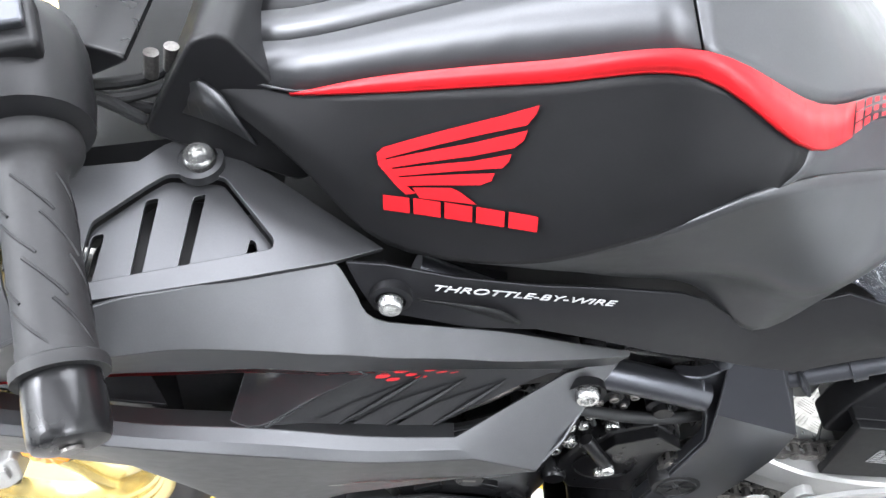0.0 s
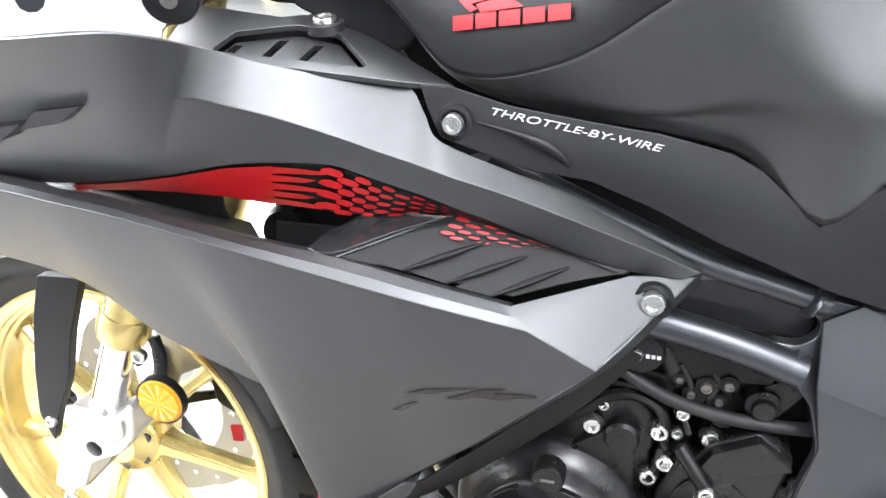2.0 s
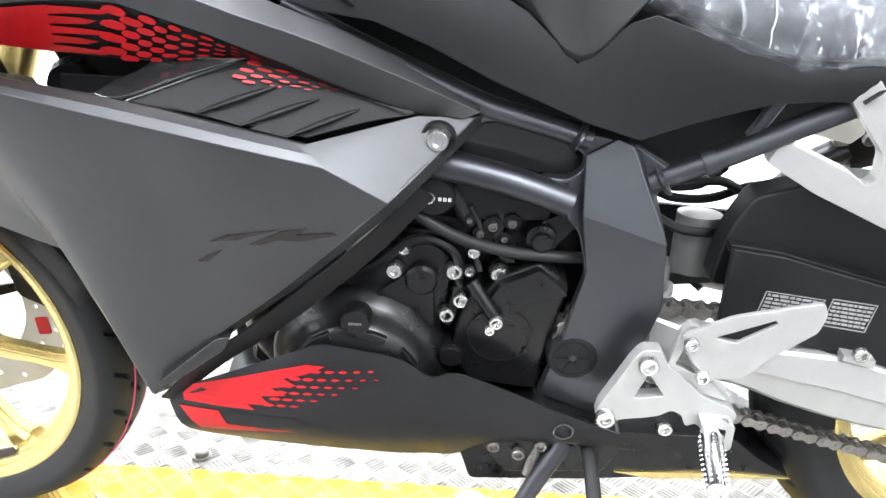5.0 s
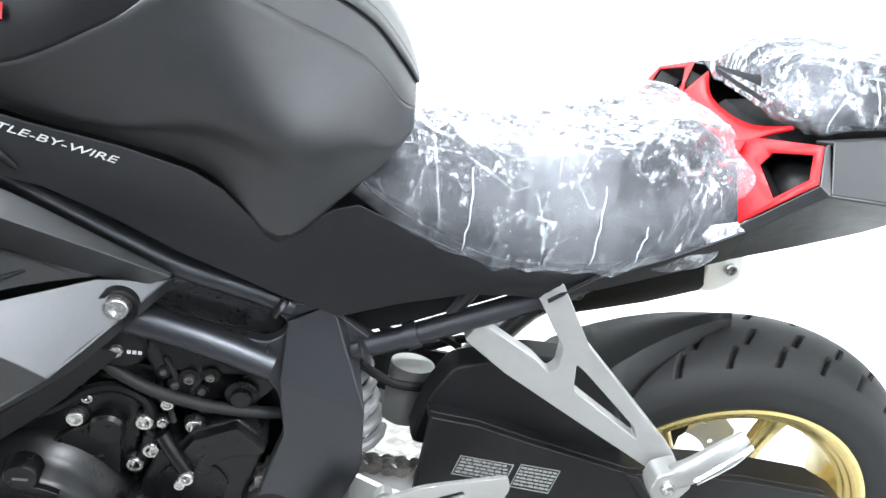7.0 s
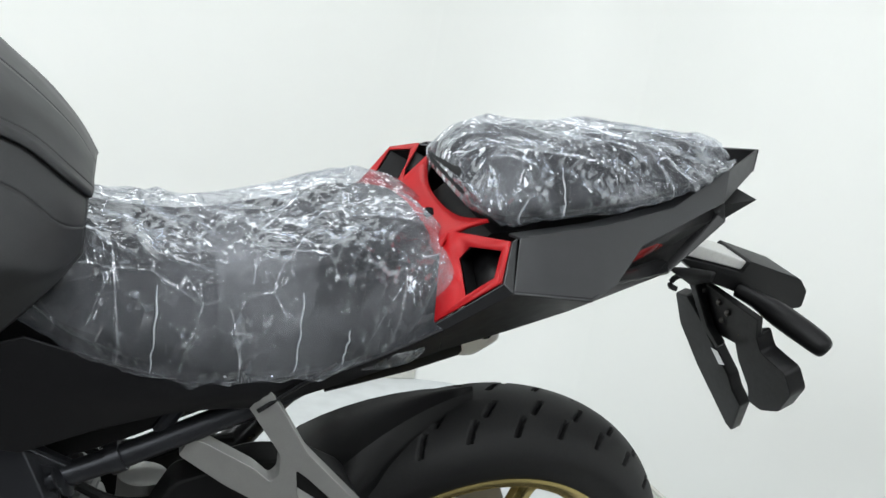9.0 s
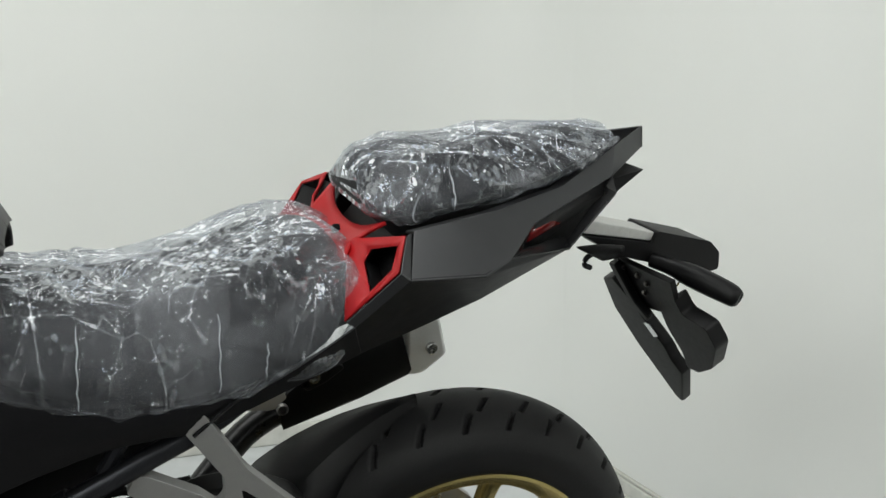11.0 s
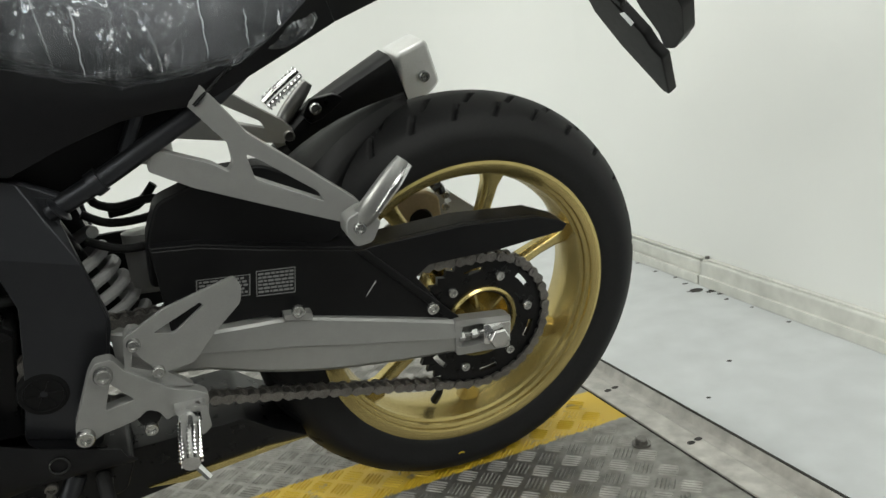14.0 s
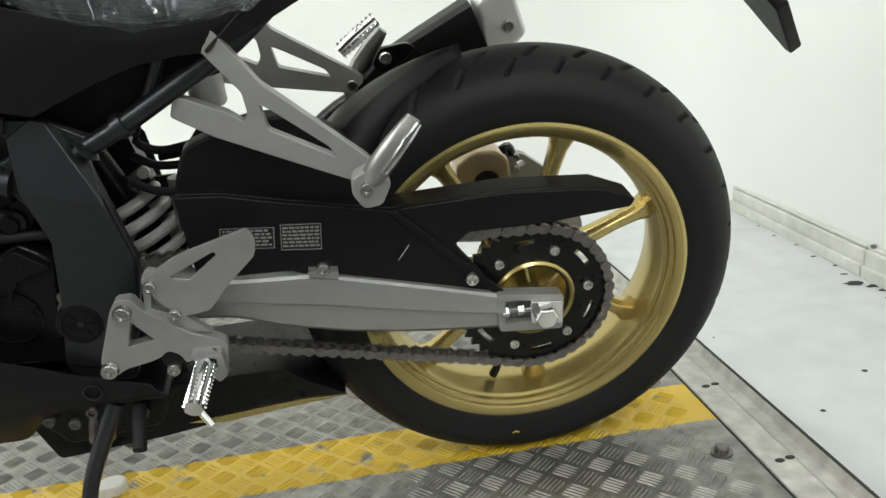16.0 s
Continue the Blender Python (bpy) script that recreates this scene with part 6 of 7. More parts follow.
part("hanger_link", solid(fillet([(0.921, 0.452), (0.928, 0.462), (0.940, 0.458), (0.943, 0.430), (0.955, 0.398), (0.985, 0.366), (0.954, 0.375), (0.914, 0.408), (0.917, 0.425)], 0.004), -0.151, -0.141, [fillet([(0.927, 0.432), (0.947, 0.398), (0.922, 0.411)], 0.002)]), SILVER, hanger, bevel=0.002)
heel = part("heel_guard", solid(fillet([(0.920, 0.452), (0.965, 0.477), (0.985, 0.483), (1.050, 0.500), (1.056, 0.485), (1.052, 0.465), (1.013, 0.430), (0.990, 0.402), (0.956, 0.398), (0.936, 0.420)], 0.005), -0.158, -0.153, [fillet([(0.953, 0.452), (1.008, 0.477), (1.011, 0.472), (0.975, 0.446)], 0.002)]), SILVER, hanger, "silver heel guard plate", bevel=0.0015)
for x, z, y, r in ((0.892, 0.415, -0.161, 0.0105), (0.858, 0.341, -0.161, 0.0105), (0.930, 0.445, -0.162, 0.0075), (0.949, 0.404, -0.162, 0.0075), (0.927, 0.322, -0.150, 0.0085)):
    bolt(hanger, x, y, z, r)
part("peg_bush", lathe([(0.0, -0.147), (0.012, -0.147), (0.014, -0.143), (0.014, -0.11)], 24, (0.928, 0, 0.336), cap=False), RUBBER, hanger)
part("peg_clevis", solid(fillet([(0.955, 0.352), (0.992, 0.350), (0.994, 0.318), (0.982, 0.308), (0.966, 0.330)], 0.004), -0.172, -0.150, [fillet([(0.966, 0.346), (0.984, 0.344), (0.984, 0.330), (0.968, 0.334)], 0.002)]), SILVER, hanger, bevel=0.002)
fp = part("foot_peg", tube([(0.970, -0.168, 0.334), (0.966, -0.20, 0.329), (0.962, -0.238, 0.324)], [0.0125, 0.0125, 0.0105], 14, 8), CHROME, hanger, "knurled bright metal rider foot peg", smooth=30)
for i in range(11):
    for j in range(7):
        a = radians(-20 + 38 * j)
        y = -0.173 - 0.006 * i
        bm = bmesh.new()
        bmesh.ops.create_cone(bm, cap_ends=True, segments=4, radius1=0.0022, radius2=0.0010, depth=0.0022)
        d = Vector((math.cos(a), 0, math.sin(a)))
        bm.transform(Matrix.Translation(Vector((0.9695 - 0.105 * (-0.168 - y), y, 0.333 - 0.13 * (-0.168 - y))) + d * 0.0122) @ d.to_track_quat("Z", "Y").to_matrix().to_4x4())
        part("knurl", bm, CHROME, fp, smooth=0)
part("peg_feeler", tube([(0.966, -0.232, 0.318), (0.978, -0.240, 0.300)], [0.0042, 0.0042], 10, 1), CHROME, fp, "bright feeler pin")
part("hanger_spring", tube([(0.978, -0.158, 0.345), (0.984, -0.165, 0.352), (0.988, -0.168, 0.340), (0.982, -0.168, 0.332)], 0.0013, 6), STEEL, hanger)

# shock, hoses, lower exhaust and stand
pts = []
for i in range(5 * 14 + 1):
    a = 2 * math.pi * i / 14
    u = i / 70
    c = Vector((0.8736, 0.020, 0.495)).lerp(Vector((0.9153, 0.020, 0.3821)), u)
    pts.append(c + Vector((0.034 * math.cos(a), 0.036 * math.sin(a), 0.019 * math.cos(a))))
shock = part("shock_absorber", tube([(0.852, 0.02, 0.553), (0.885, 0.02, 0.464), (0.924, 0.02, 0.358)], 0.017, 14), ENGINE, bike, "rear shock absorber")
part("shock_spring", tube(pts, 0.0078, 10, 1), material("pale_spring_paint", (0.38, 0.38, 0.38), 0.4, 0.1, 0.1, 200), shock, "pale grey shock spring")
part("shock_reservoir", lathe([(0.0, -0.03), (0.024, -0.03), (0.026, -0.02), (0.026, 0.04), (0.0, 0.04)], 24, (0.965, 0, 0.47), cap=False), SILVER, bike, "silver cylinder behind the frame").matrix_local = Matrix.Translation((0.965, 0, 0.47)) @ Matrix.Rotation(radians(80), 4, "X") @ Matrix.Translation((-0.965, 0, -0.47))
part("brake_reservoir", lathe([(0.0, -0.022), (0.022, -0.022), (0.024, -0.018), (0.024, 0.03), (0.0, 0.03)], 24, cap=False), material("translucent_white_plastic", (0.6, 0.6, 0.58), 0.3), bike, "white brake fluid reservoir with black cap").matrix_local = Matrix.Translation((1.0, 0.075, 0.600)) @ Matrix.Rotation(radians(90), 4, "X")
part("reservoir_cap", lathe([(0.0, -0.008), (0.025, -0.008), (0.026, 0.004), (0.0, 0.004)], 24, cap=False), PLASTIC, bike).matrix_local = Matrix.Translation((1.0, 0.075, 0.628)) @ Matrix.Rotation(radians(90), 4, "X")
for p in (((0.93, 0.0, 0.60), (0.915, 0.0, 0.565), (0.94, 0.01, 0.545), (0.985, 0.02, 0.545), (1.02, 0.03, 0.525)), ((0.90, 0.02, 0.54), (0.93, 0.02, 0.522), (0.98, 0.03, 0.518), (1.02, 0.03, 0.535), (1.06, 0.03, 0.54)), ((0.90, -0.02, 0.52), (0.94, -0.03, 0.505), (0.99, -0.03, 0.508), (1.03, -0.02, 0.53)), ((0.99, 0.03, 0.56), (0.965, 0.03, 0.535), (0.93, 0.03, 0.53))):
    part("hose", tube(p, 0.0055, 10), RUBBER, bike, "black hose behind the shock")
part("inner_fender", solid(fillet([(0.963, 0.505), (0.968, 0.535), (0.985, 0.575), (1.06, 0.60), (1.11, 0.60), (1.16, 0.575), (1.21, 0.50), (1.15, 0.46), (0.96, 0.47)], 0.01), -0.085, -0.05), PLASTIC, bike, "black inner mudguard above the swingarm", bevel=0.004)
part("swingarm_shield", solid(fillet([(0.84, 0.350), (1.06, 0.380), (1.06, 0.478), (0.93, 0.486), (0.84, 0.486)], 0.01), 0.076, 0.081), PLASTIC, bike, "black splash shield behind the shock")
part("low_silencer", solid(fillet([(0.70, 0.215), (0.80, 0.235), (0.90, 0.245), (1.04, 0.245), (1.075, 0.215), (1.125, 0.185), (1.06, 0.182), (0.95, 0.172), (0.86, 0.160), (0.72, 0.150)], 0.008), -0.075, 0.06), ENGINE, bike, "black underslung exhaust chamber", bevel=0.01)
part("chamber_shield", solid(fillet([(0.90, 0.18), (1.06, 0.19), (1.125, 0.187), (1.06, 0.182), (0.95, 0.172)], 0.004), -0.078, -0.075), GOLD, bike, "tinted heat shield edge")
part("linkage", solid(fillet([(0.72, 0.26), (0.76, 0.30), (0.83, 0.27), (0.90, 0.26), (0.88, 0.21), (0.76, 0.20)], 0.01), -0.11, -0.02), ENGINE, bike, "dark suspension linkage", bevel=0.005)
for x, z in ((0.745, 0.245), (0.775, 0.235), (0.80, 0.25), (0.86, 0.235)):
    bolt(bike, x, -0.113, z, 0.008, STEEL)
stand = part("side_stand", tube([(0.83, -0.105, 0.255), (0.80, -0.12, 0.20), (0.772, -0.135, 0.14), (0.750, -0.155, 0.055), (0.747, -0.158, 0.042)], [0.013, 0.0115, 0.0105, 0.0105, 0.0105], 14), FRAMEPAINT, bike, "black steel side stand")
part("stand_foot", solid(fillet([(0.715, 0.034), (0.79, 0.034), (0.79, 0.042), (0.715, 0.042)], 0.003), -0.185, -0.135), FRAMEPAINT, stand, bevel=0.002)
part("stand_tang", tube([(0.858, -0.11, 0.245), (0.860, -0.135, 0.235), (0.862, -0.165, 0.218)], 0.009, 12), RUBBER, stand)
for i in range(2):
    part("stand_spring", tube([(0.80 + 0.02 * i, -0.10, 0.26), (0.79 + 0.018 * i, -0.11, 0.20)], 0.008, 10), STEEL, stand)


# ---- rear lamp carrier, exhaust, brakes, fork and handlebar ----
carrier_b = part("plate_carrier", solid(fillet([(1.519, 0.850), (1.569, 0.845), (1.630, 0.838), (1.6353, 0.8545), (1.730, 0.838), (1.750, 0.822), (1.754, 0.798), (1.721, 0.790), (1.649, 0.8076), (1.575, 0.823), (1.55, 0.836)], 0.004), -0.030, 0.034), PLASTIC, bike, "black licence plate carrier under the tail", bevel=0.007, segments=3)
part("carrier_film", solid([(1.46, 0.882), (1.5305, 0.869), (1.642, 0.850), (1.631, 0.839), (1.519, 0.852), (1.45, 0.862)], -0.024, 0.026), material("pale_grey_trim", (0.60, 0.60, 0.58), 0.35, 0.2, 0.06, 200), carrier_b, "pale strip over the carrier", bevel=0.002)
PLATE_N = Vector((-0.8222, 0.0074, -0.5691))


def plate_piece(name, pts, h0, h1, label, mat=None, bevel=0.003):
    """A thin piece in the slanting plane of the number plate holder, from points (y, z)."""
    bm = bmesh.new()
    lo, hi = [], []
    for y, z in pts:
        x = 1.718 - (PLATE_N.y * (y + 0.07) + PLATE_N.z * (z - 0.6625)) / PLATE_N.x
        lo.append(bm.verts.new(Vector((x, y, z)) + PLATE_N * h0))
        hi.append(bm.verts.new(Vector((x, y, z)) + PLATE_N * h1))
    bm.faces.new(lo)
    bm.faces.new(hi[::-1])
    for k in range(len(pts)):
        bm.faces.new([lo[k - 1], lo[k], hi[k], hi[k - 1]])
    bmesh.ops.recalc_face_normals(bm, faces=bm.faces)
    return part(name, bm, mat or PLASTIC, carrier_b, label, bevel=bevel)


plate_piece("plate_fin", fillet([(0.088, 0.751), (0.056, 0.763), (0.030, 0.742), (0.012, 0.718), (-0.018, 0.682), (-0.022, 0.662), (-0.036, 0.646), (-0.001, 0.577), (0.012, 0.580), (0.066, 0.649), (0.092, 0.701)], 0.003), -0.010, 0.008, "black lower fin of the plate carrier")
plate_piece("plate_fin", fillet([(-0.040, 0.755), (-0.088, 0.786), (-0.093, 0.764), (-0.136, 0.762), (-0.143, 0.737), (-0.115, 0.693), (-0.077, 0.667), (-0.051, 0.663), (-0.055, 0.688), (-0.041, 0.722)], 0.006), -0.018, 0.004, "black outer fin of the plate carrier", bevel=0.005)
plate_piece("plate_web", [(0.033, 0.802), (-0.096, 0.810), (-0.088, 0.779), (-0.050, 0.748), (0.000, 0.735), (0.046, 0.748)], -0.004, 0.004, "black web of the plate carrier", bevel=0.001)
plate_piece("plate_ridge", [(0.030, 0.800), (0.012, 0.804), (0.000, 0.752), (-0.020, 0.735), (-0.012, 0.725), (0.014, 0.742)], 0.004, 0.016, "raised rib of the plate carrier", bevel=0.003)
plate_piece("web_light", [(0.010, 0.712), (-0.006, 0.716), (-0.018, 0.702), (-0.004, 0.694)], 0.009, 0.011, "bright clip in the web", CHROME, bevel=0)
for y, z in ((0.010, 0.792), (-0.020, 0.790), (-0.036, 0.784), (-0.020, 0.765)):
    x = 1.718 - (PLATE_N.y * (y + 0.07) + PLATE_N.z * (z - 0.6625)) / PLATE_N.x
    bolt(carrier_b, x - 0.006, y, z, 0.0042, STEEL)
part("cable_hook", tube([(1.565, -0.03, 0.826), (1.545, -0.03, 0.828), (1.530, -0.03, 0.822), (1.528, -0.03, 0.812), (1.538, -0.03, 0.808)], 0.0035, 8), RUBBER, carrier_b)
part("wire", tube([(1.675, -0.05, 0.80), (1.665, -0.05, 0.782), (1.650, -0.05, 0.775), (1.646, -0.05, 0.760)], 0.0012, 6), GOLD, carrier_b)
part("carrier_wing", sheet([[(1.500, -0.045, 0.842), (1.53, -0.05, 0.846), (1.575, -0.04, 0.840)], [(1.545, -0.04, 0.822), (1.56, -0.04, 0.824), (1.580, -0.035, 0.826)]], 3, 2), PLASTIC, carrier_b, thick=0.003)
for s in (-1, 1):
    ind = part("turn_signal", tube([(1.634, 0.030 * s, 0.815), (1.645, 0.055 * s, 0.814), (1.654, 0.085 * s, 0.812), (1.668, 0.130 * s, 0.807), (1.6715, 0.148 * s, 0.8045), (1.6725, 0.151 * s, 0.804)], [0.010, 0.011, 0.0150, 0.0145, 0.0120, 0.006], 10, flat=1.0), PLASTIC, carrier_b, "black stalk turn signal", smooth=40)
    part("signal_lens", tube([(1.668, 0.090 * s, 0.815), (1.680, 0.128 * s, 0.808), (1.682, 0.144 * s, 0.805)], [0.006, 0.009, 0.005], 8), GLOSS, ind, "dark tinted lens", smooth=30)

far_peg = part("far_passenger_peg", tube([(1.178, 0.221, 0.590), (1.205, 0.227, 0.608), (1.238, 0.234, 0.629)], [0.010, 0.012, 0.010], 12), CHROME, bike, "knurled bright metal passenger peg on the far side", smooth=30)
for i in range(9):
    for j in range(5):
        u, a = i / 8, radians(-60 + 48 * j)
        bm = bmesh.new()
        bmesh.ops.create_cone(bm, cap_ends=True, segments=4, radius1=0.0026, radius2=0.001, depth=0.003)
        d = Vector((-0.5 * math.sin(a) * 0.8, -math.cos(a), 0.8 * math.sin(a))).normalized()
        bm.transform(Matrix.Translation(Vector((1.182, 0.222, 0.593)).lerp(Vector((1.236, 0.2335, 0.628)), u) + d * 0.0125) @ d.to_track_quat("Z", "Y").to_matrix().to_4x4())
        part("knurl", bm, CHROME, far_peg, smooth=0)

# silencer on the far side
bm = bmesh.new()
rows = []
for x, y, z, h, w in ((1.20, 0.200, 0.520, 0.024, 0.022), (1.24, 0.203, 0.545, 0.034, 0.028), (1.31, 0.207, 0.574, 0.039, 0.033), (1.388, 0.214, 0.607, 0.042, 0.036)):
    rows.append([(x + c * h * -0.35, y + s * w, z + c * h) for c, s in [(max(-1, min(1, 1.25 * math.cos(a))), max(-1, min(1, 1.25 * math.sin(a)))) for a in [2 * math.pi * i / 24 for i in range(24)]]])
vs = skin(bm, rows, close=True)
bm.faces.new(vs[0])
bm.faces.new(vs[-1])
bmesh.ops.recalc_face_normals(bm, faces=bm.faces)
muffler = part("silencer", bm, BLACKPAINT, bike, "black silencer with a silver end cap", smooth=35)
part("end_cap", solid(fillet([(1.383, 0.650), (1.436, 0.668), (1.458, 0.596), (1.420, 0.566), (1.392, 0.565)], 0.010), 0.180, 0.252), material("brushed_bright_aluminium", (0.78, 0.78, 0.77), 0.45, 0.6, 0.06, 400, 0.05), muffler, "brushed silver end cap", bevel=0.008, segments=3)
bolt(muffler, 1.427, 0.177, 0.611, 0.009)
part("silencer_clamp", solid(fillet([(1.222, 0.580), (1.236, 0.602), (1.275, 0.606), (1.29, 0.596), (1.262, 0.575), (1.235, 0.563)], 0.006), 0.168, 0.18), ENGINE, muffler, bevel=0.003)
bolt(muffler, 1.243, 0.165, 0.588, 0.0095)
part("tail_pipe", tube([(1.00, 0.10, 0.36), (1.08, 0.13, 0.45), (1.15, 0.18, 0.50), (1.21, 0.20, 0.525)], 0.02, 14), ENGINE, muffler, "black tail pipe")
bolt(muffler, 1.19, 0.125, 0.565, 0.008, STEEL)

# rear caliper
cal = part("brake_caliper", solid(fillet([(1.318, 0.452), (1.345, 0.470), (1.375, 0.468), (1.395, 0.452), (1.398, 0.420), (1.372, 0.398), (1.345, 0.402), (1.318, 0.425)], 0.006), 0.055, 0.105), material("bronze_anodised_metal", (0.52, 0.42, 0.28), 0.36, 0.6, 0.1, 300), bike, "bronze rear brake caliper", bevel=0.005)
part("caliper_bridge", solid(fillet([(1.385, 0.455), (1.42, 0.450), (1.475, 0.405), (1.472, 0.385), (1.40, 0.40)], 0.005), 0.075, 0.09, [fillet([(1.41, 0.438), (1.418, 0.441), (1.424, 0.434), (1.415, 0.430)], 0.002)]), SILVER, cal, bevel=0.002)
part("caliper_piston", lathe([(0.0, 0.05), (0.018, 0.05), (0.02, 0.056)], 24, (1.362, 0, 0.42), cap=False), ENGINE, cal)
part("banjo_bolt", tube([(1.385, 0.06, 0.465), (1.395, 0.06, 0.470), (1.40, 0.06, 0.458)], 0.007, 10), GLOSS, cal)
bolt(cal, 1.404, 0.055, 0.455, 0.006)
bolt(cal, 1.404, 0.055, 0.435, 0.006)

# front fork
def fork_pt(t, y):
    """A point on the fork line, t metres up from the axle."""
    return (0.395 * t, y, 0.29 + 0.918 * t)


for s in (-1, 1):
    y = 0.098 * s
    tube_p = [fork_pt(t, y) for t in (0.11, 0.17, 0.24)]
    leg = part("fork_slider", tube(tube_p, 0.0205, 24, 2), CHROME, bike, "bright chromed fork tube")
    part("fork_outer", tube([fork_pt(t, y) for t in (0.234, 0.240, 0.262, 0.272, 0.284, 0.45, 0.62)], [0.0285, 0.030, 0.0305, 0.0285, 0.027, 0.0265, 0.0265], 28, 3), GOLD, leg, "gold anodised fork outer tube")
    foot = part("fork_foot", solid(fillet([(0.014, 0.402), (0.020, 0.412), (0.056, 0.408), (0.064, 0.398), (0.085, 0.411), (0.100, 0.426), (0.106, 0.420), (0.099, 0.378), (0.076, 0.351), (0.030, 0.328), (0.012, 0.290), (-0.018, 0.268), (-0.038, 0.281), (-0.024, 0.316)], 0.006), y - 0.026, y + 0.022), CAST, leg, "silver cast fork foot", bevel=0.010, segments=3)
    part("caliper_lug", solid(fillet([(0.028, 0.395), (0.060, 0.392), (0.090, 0.406), (0.088, 0.380), (0.050, 0.358)], 0.006), y - 0.030 * -s if s > 0 else y - 0.030, y), CAST, foot, bevel=0.004)
    part("axle_hole", lathe([(0.0, -0.001), (0.009, -0.001), (0.011, 0.0)], 20, (0, 0, 0), cap=False), ENGINE, foot).matrix_local = Matrix.Translation((0.038, y + 0.0265 * s, 0.352))
    bolt(leg, -0.012, y - 0.03 * (1 if s < 0 else -1), 0.272, 0.008, side=s)
part("axle", tube([(0.0, -0.115, 0.29), (0.0, 0.115, 0.29)], 0.011, 18, 1), STEEL, bike, "front axle")
part("reflector_stay", tube([(0.135, -0.100, 0.508), (0.142, -0.104, 0.486), (0.140, -0.106, 0.466)], 0.007, 10), PLASTIC, bike, "black reflector stay")
refl = part("reflector", lathe([(0.0, -0.118), (0.024, -0.118), (0.0285, -0.115), (0.0285, -0.108), (0.0, -0.106)], 36, (0.138, 0, 0.432), cap=False), AMBER, bike, "round amber reflector on the fork")
part("reflector_rim", ring([(0.0283, -0.1155), (0.0305, -0.1155), (0.0305, -0.105), (0.0283, -0.105)][::-1], 36, (0.138, 0, 0.432)), PLASTIC, refl)
for i in range(12):
    bm = bmesh.new()
    a0, a1 = radians(30 * i), radians(30 * i + 15)
    vs = [bm.verts.new(v) for v in ((0.138, -0.1195, 0.432), (0.138 + 0.0255 * math.cos(a0), -0.1182, 0.432 + 0.0255 * math.sin(a0)), (0.138 + 0.0255 * math.cos(a1), -0.1196, 0.432 + 0.0255 * math.sin(a1)), (0.138 + 0.0255 * math.cos(2 * a1 - a0), -0.1182, 0.432 + 0.0255 * math.sin(2 * a1 - a0)))]
    bm.faces.new(vs[:3])
    bm.faces.new([vs[0], vs[2], vs[3]])
    part("facet", bm, AMBER, refl, smooth=0)
bolt(bike, 0.118, -0.108, 0.486, 0.009)
# front mudguard
bm = bmesh.new()
rows = []
for i in range(13):
    a = radians(20 + 120 * i / 12)
    row = []
    for s in (-1, -0.97, -0.7, -0.3, 0, 0.3, 0.7, 0.97, 1):
        r = 0.312 - (0.045 if abs(s) == 1 else 0.02 if abs(s) > 0.9 else 0.005 * abs(s))
        row.append((FRONT.x + r * math.cos(a), s * 0.072, FRONT.z + r * math.sin(a)))
    rows.append(row)
skin(bm, rows)
mud = part("front_mudguard", bm, BLACKPAINT, bike, "black front mudguard", thick=0.003, smooth=40)
part("mudguard_stay", solid(fillet([(0.020, 0.585), (0.077, 0.587), (0.046, 0.513), (0.026, 0.448), (-0.003, 0.391), (-0.018, 0.352), (-0.030, 0.393), (-0.018, 0.46), (0.0, 0.53)], 0.006), -0.124, -0.112), BLACKPAINT, mud, "black mudguard stay", bevel=0.003)
bolt(mud, -0.012, -0.127, 0.386, 0.007)
bolt(mud, -0.014, -0.091, 0.395, 0.010, GLOSS)
part("brake_caliper", solid(fillet([(0.09, 0.40), (0.15, 0.43), (0.165, 0.36), (0.14, 0.29), (0.10, 0.31)], 0.01), 0.045, 0.11), ENGINE, bike, "black front brake caliper", bevel=0.006)
part("red_tag", solid(fillet([(0.060, 0.205), (0.078, 0.208), (0.076, 0.235), (0.058, 0.232)], 0.003), 0.058, 0.061), RED, front_wheel).matrix_local = Matrix.Translation((0.05, 0, -0.25))
part("brake_hose", tube([(0.14, 0.06, 0.45), (0.10, 0.0, 0.52), (0.05, -0.05, 0.50), (0.10, -0.09, 0.46)], 0.004, 8), RUBBER, bike)

# handlebar and switchgear
B0, B1 = Vector((0.326, -0.193, 0.944)), Vector((0.378, -0.330, 0.904))
BD = (B1 - B0).normalized()
bar = lambda t: tuple(B0 + BD * t)
grip = part("handgrip", tube([bar(t) for t in (-0.002, 0.004, 0.010, 0.016, 0.03, 0.06, 0.09, 0.112, 0.116, 0.122)], [0.026, 0.0265, 0.024, 0.0172, 0.0165, 0.0165, 0.0165, 0.0172, 0.0205, 0.0205], 32, 3), RUBBER, bike, "black ribbed rubber handgrip")
part("bar_end", tube([bar(t) for t in (0.122, 0.126, 0.130, 0.146, 0.152, 0.153)], [0.0165, 0.0168, 0.0172, 0.0172, 0.0155, 0.008], 32, 2), ENGINE, bike, "black bar-end weight")
part("bar_end_screw", tube([bar(0.1535), bar(0.155)], 0.005, 12, 1), STEEL, bike)
side_v = BD.cross(Vector((0, 0, 1))).normalized()
top_v = side_v.cross(BD).normalized()
for i in range(4):
    for j in range(5):
        a = 2 * math.pi * (j + 0.5 * (i % 2)) / 5
        pts = []
        for k in range(6):
            d = side_v * math.cos(a + 0.2 * k) + top_v * math.sin(a + 0.2 * k)
            pts.append(B0 + BD * (0.024 + 0.022 * i + 0.0042 * k) + d * 0.0164)
        part("grip_groove", tube(pts, 0.0009, 6, 1), PLASTIC, grip)
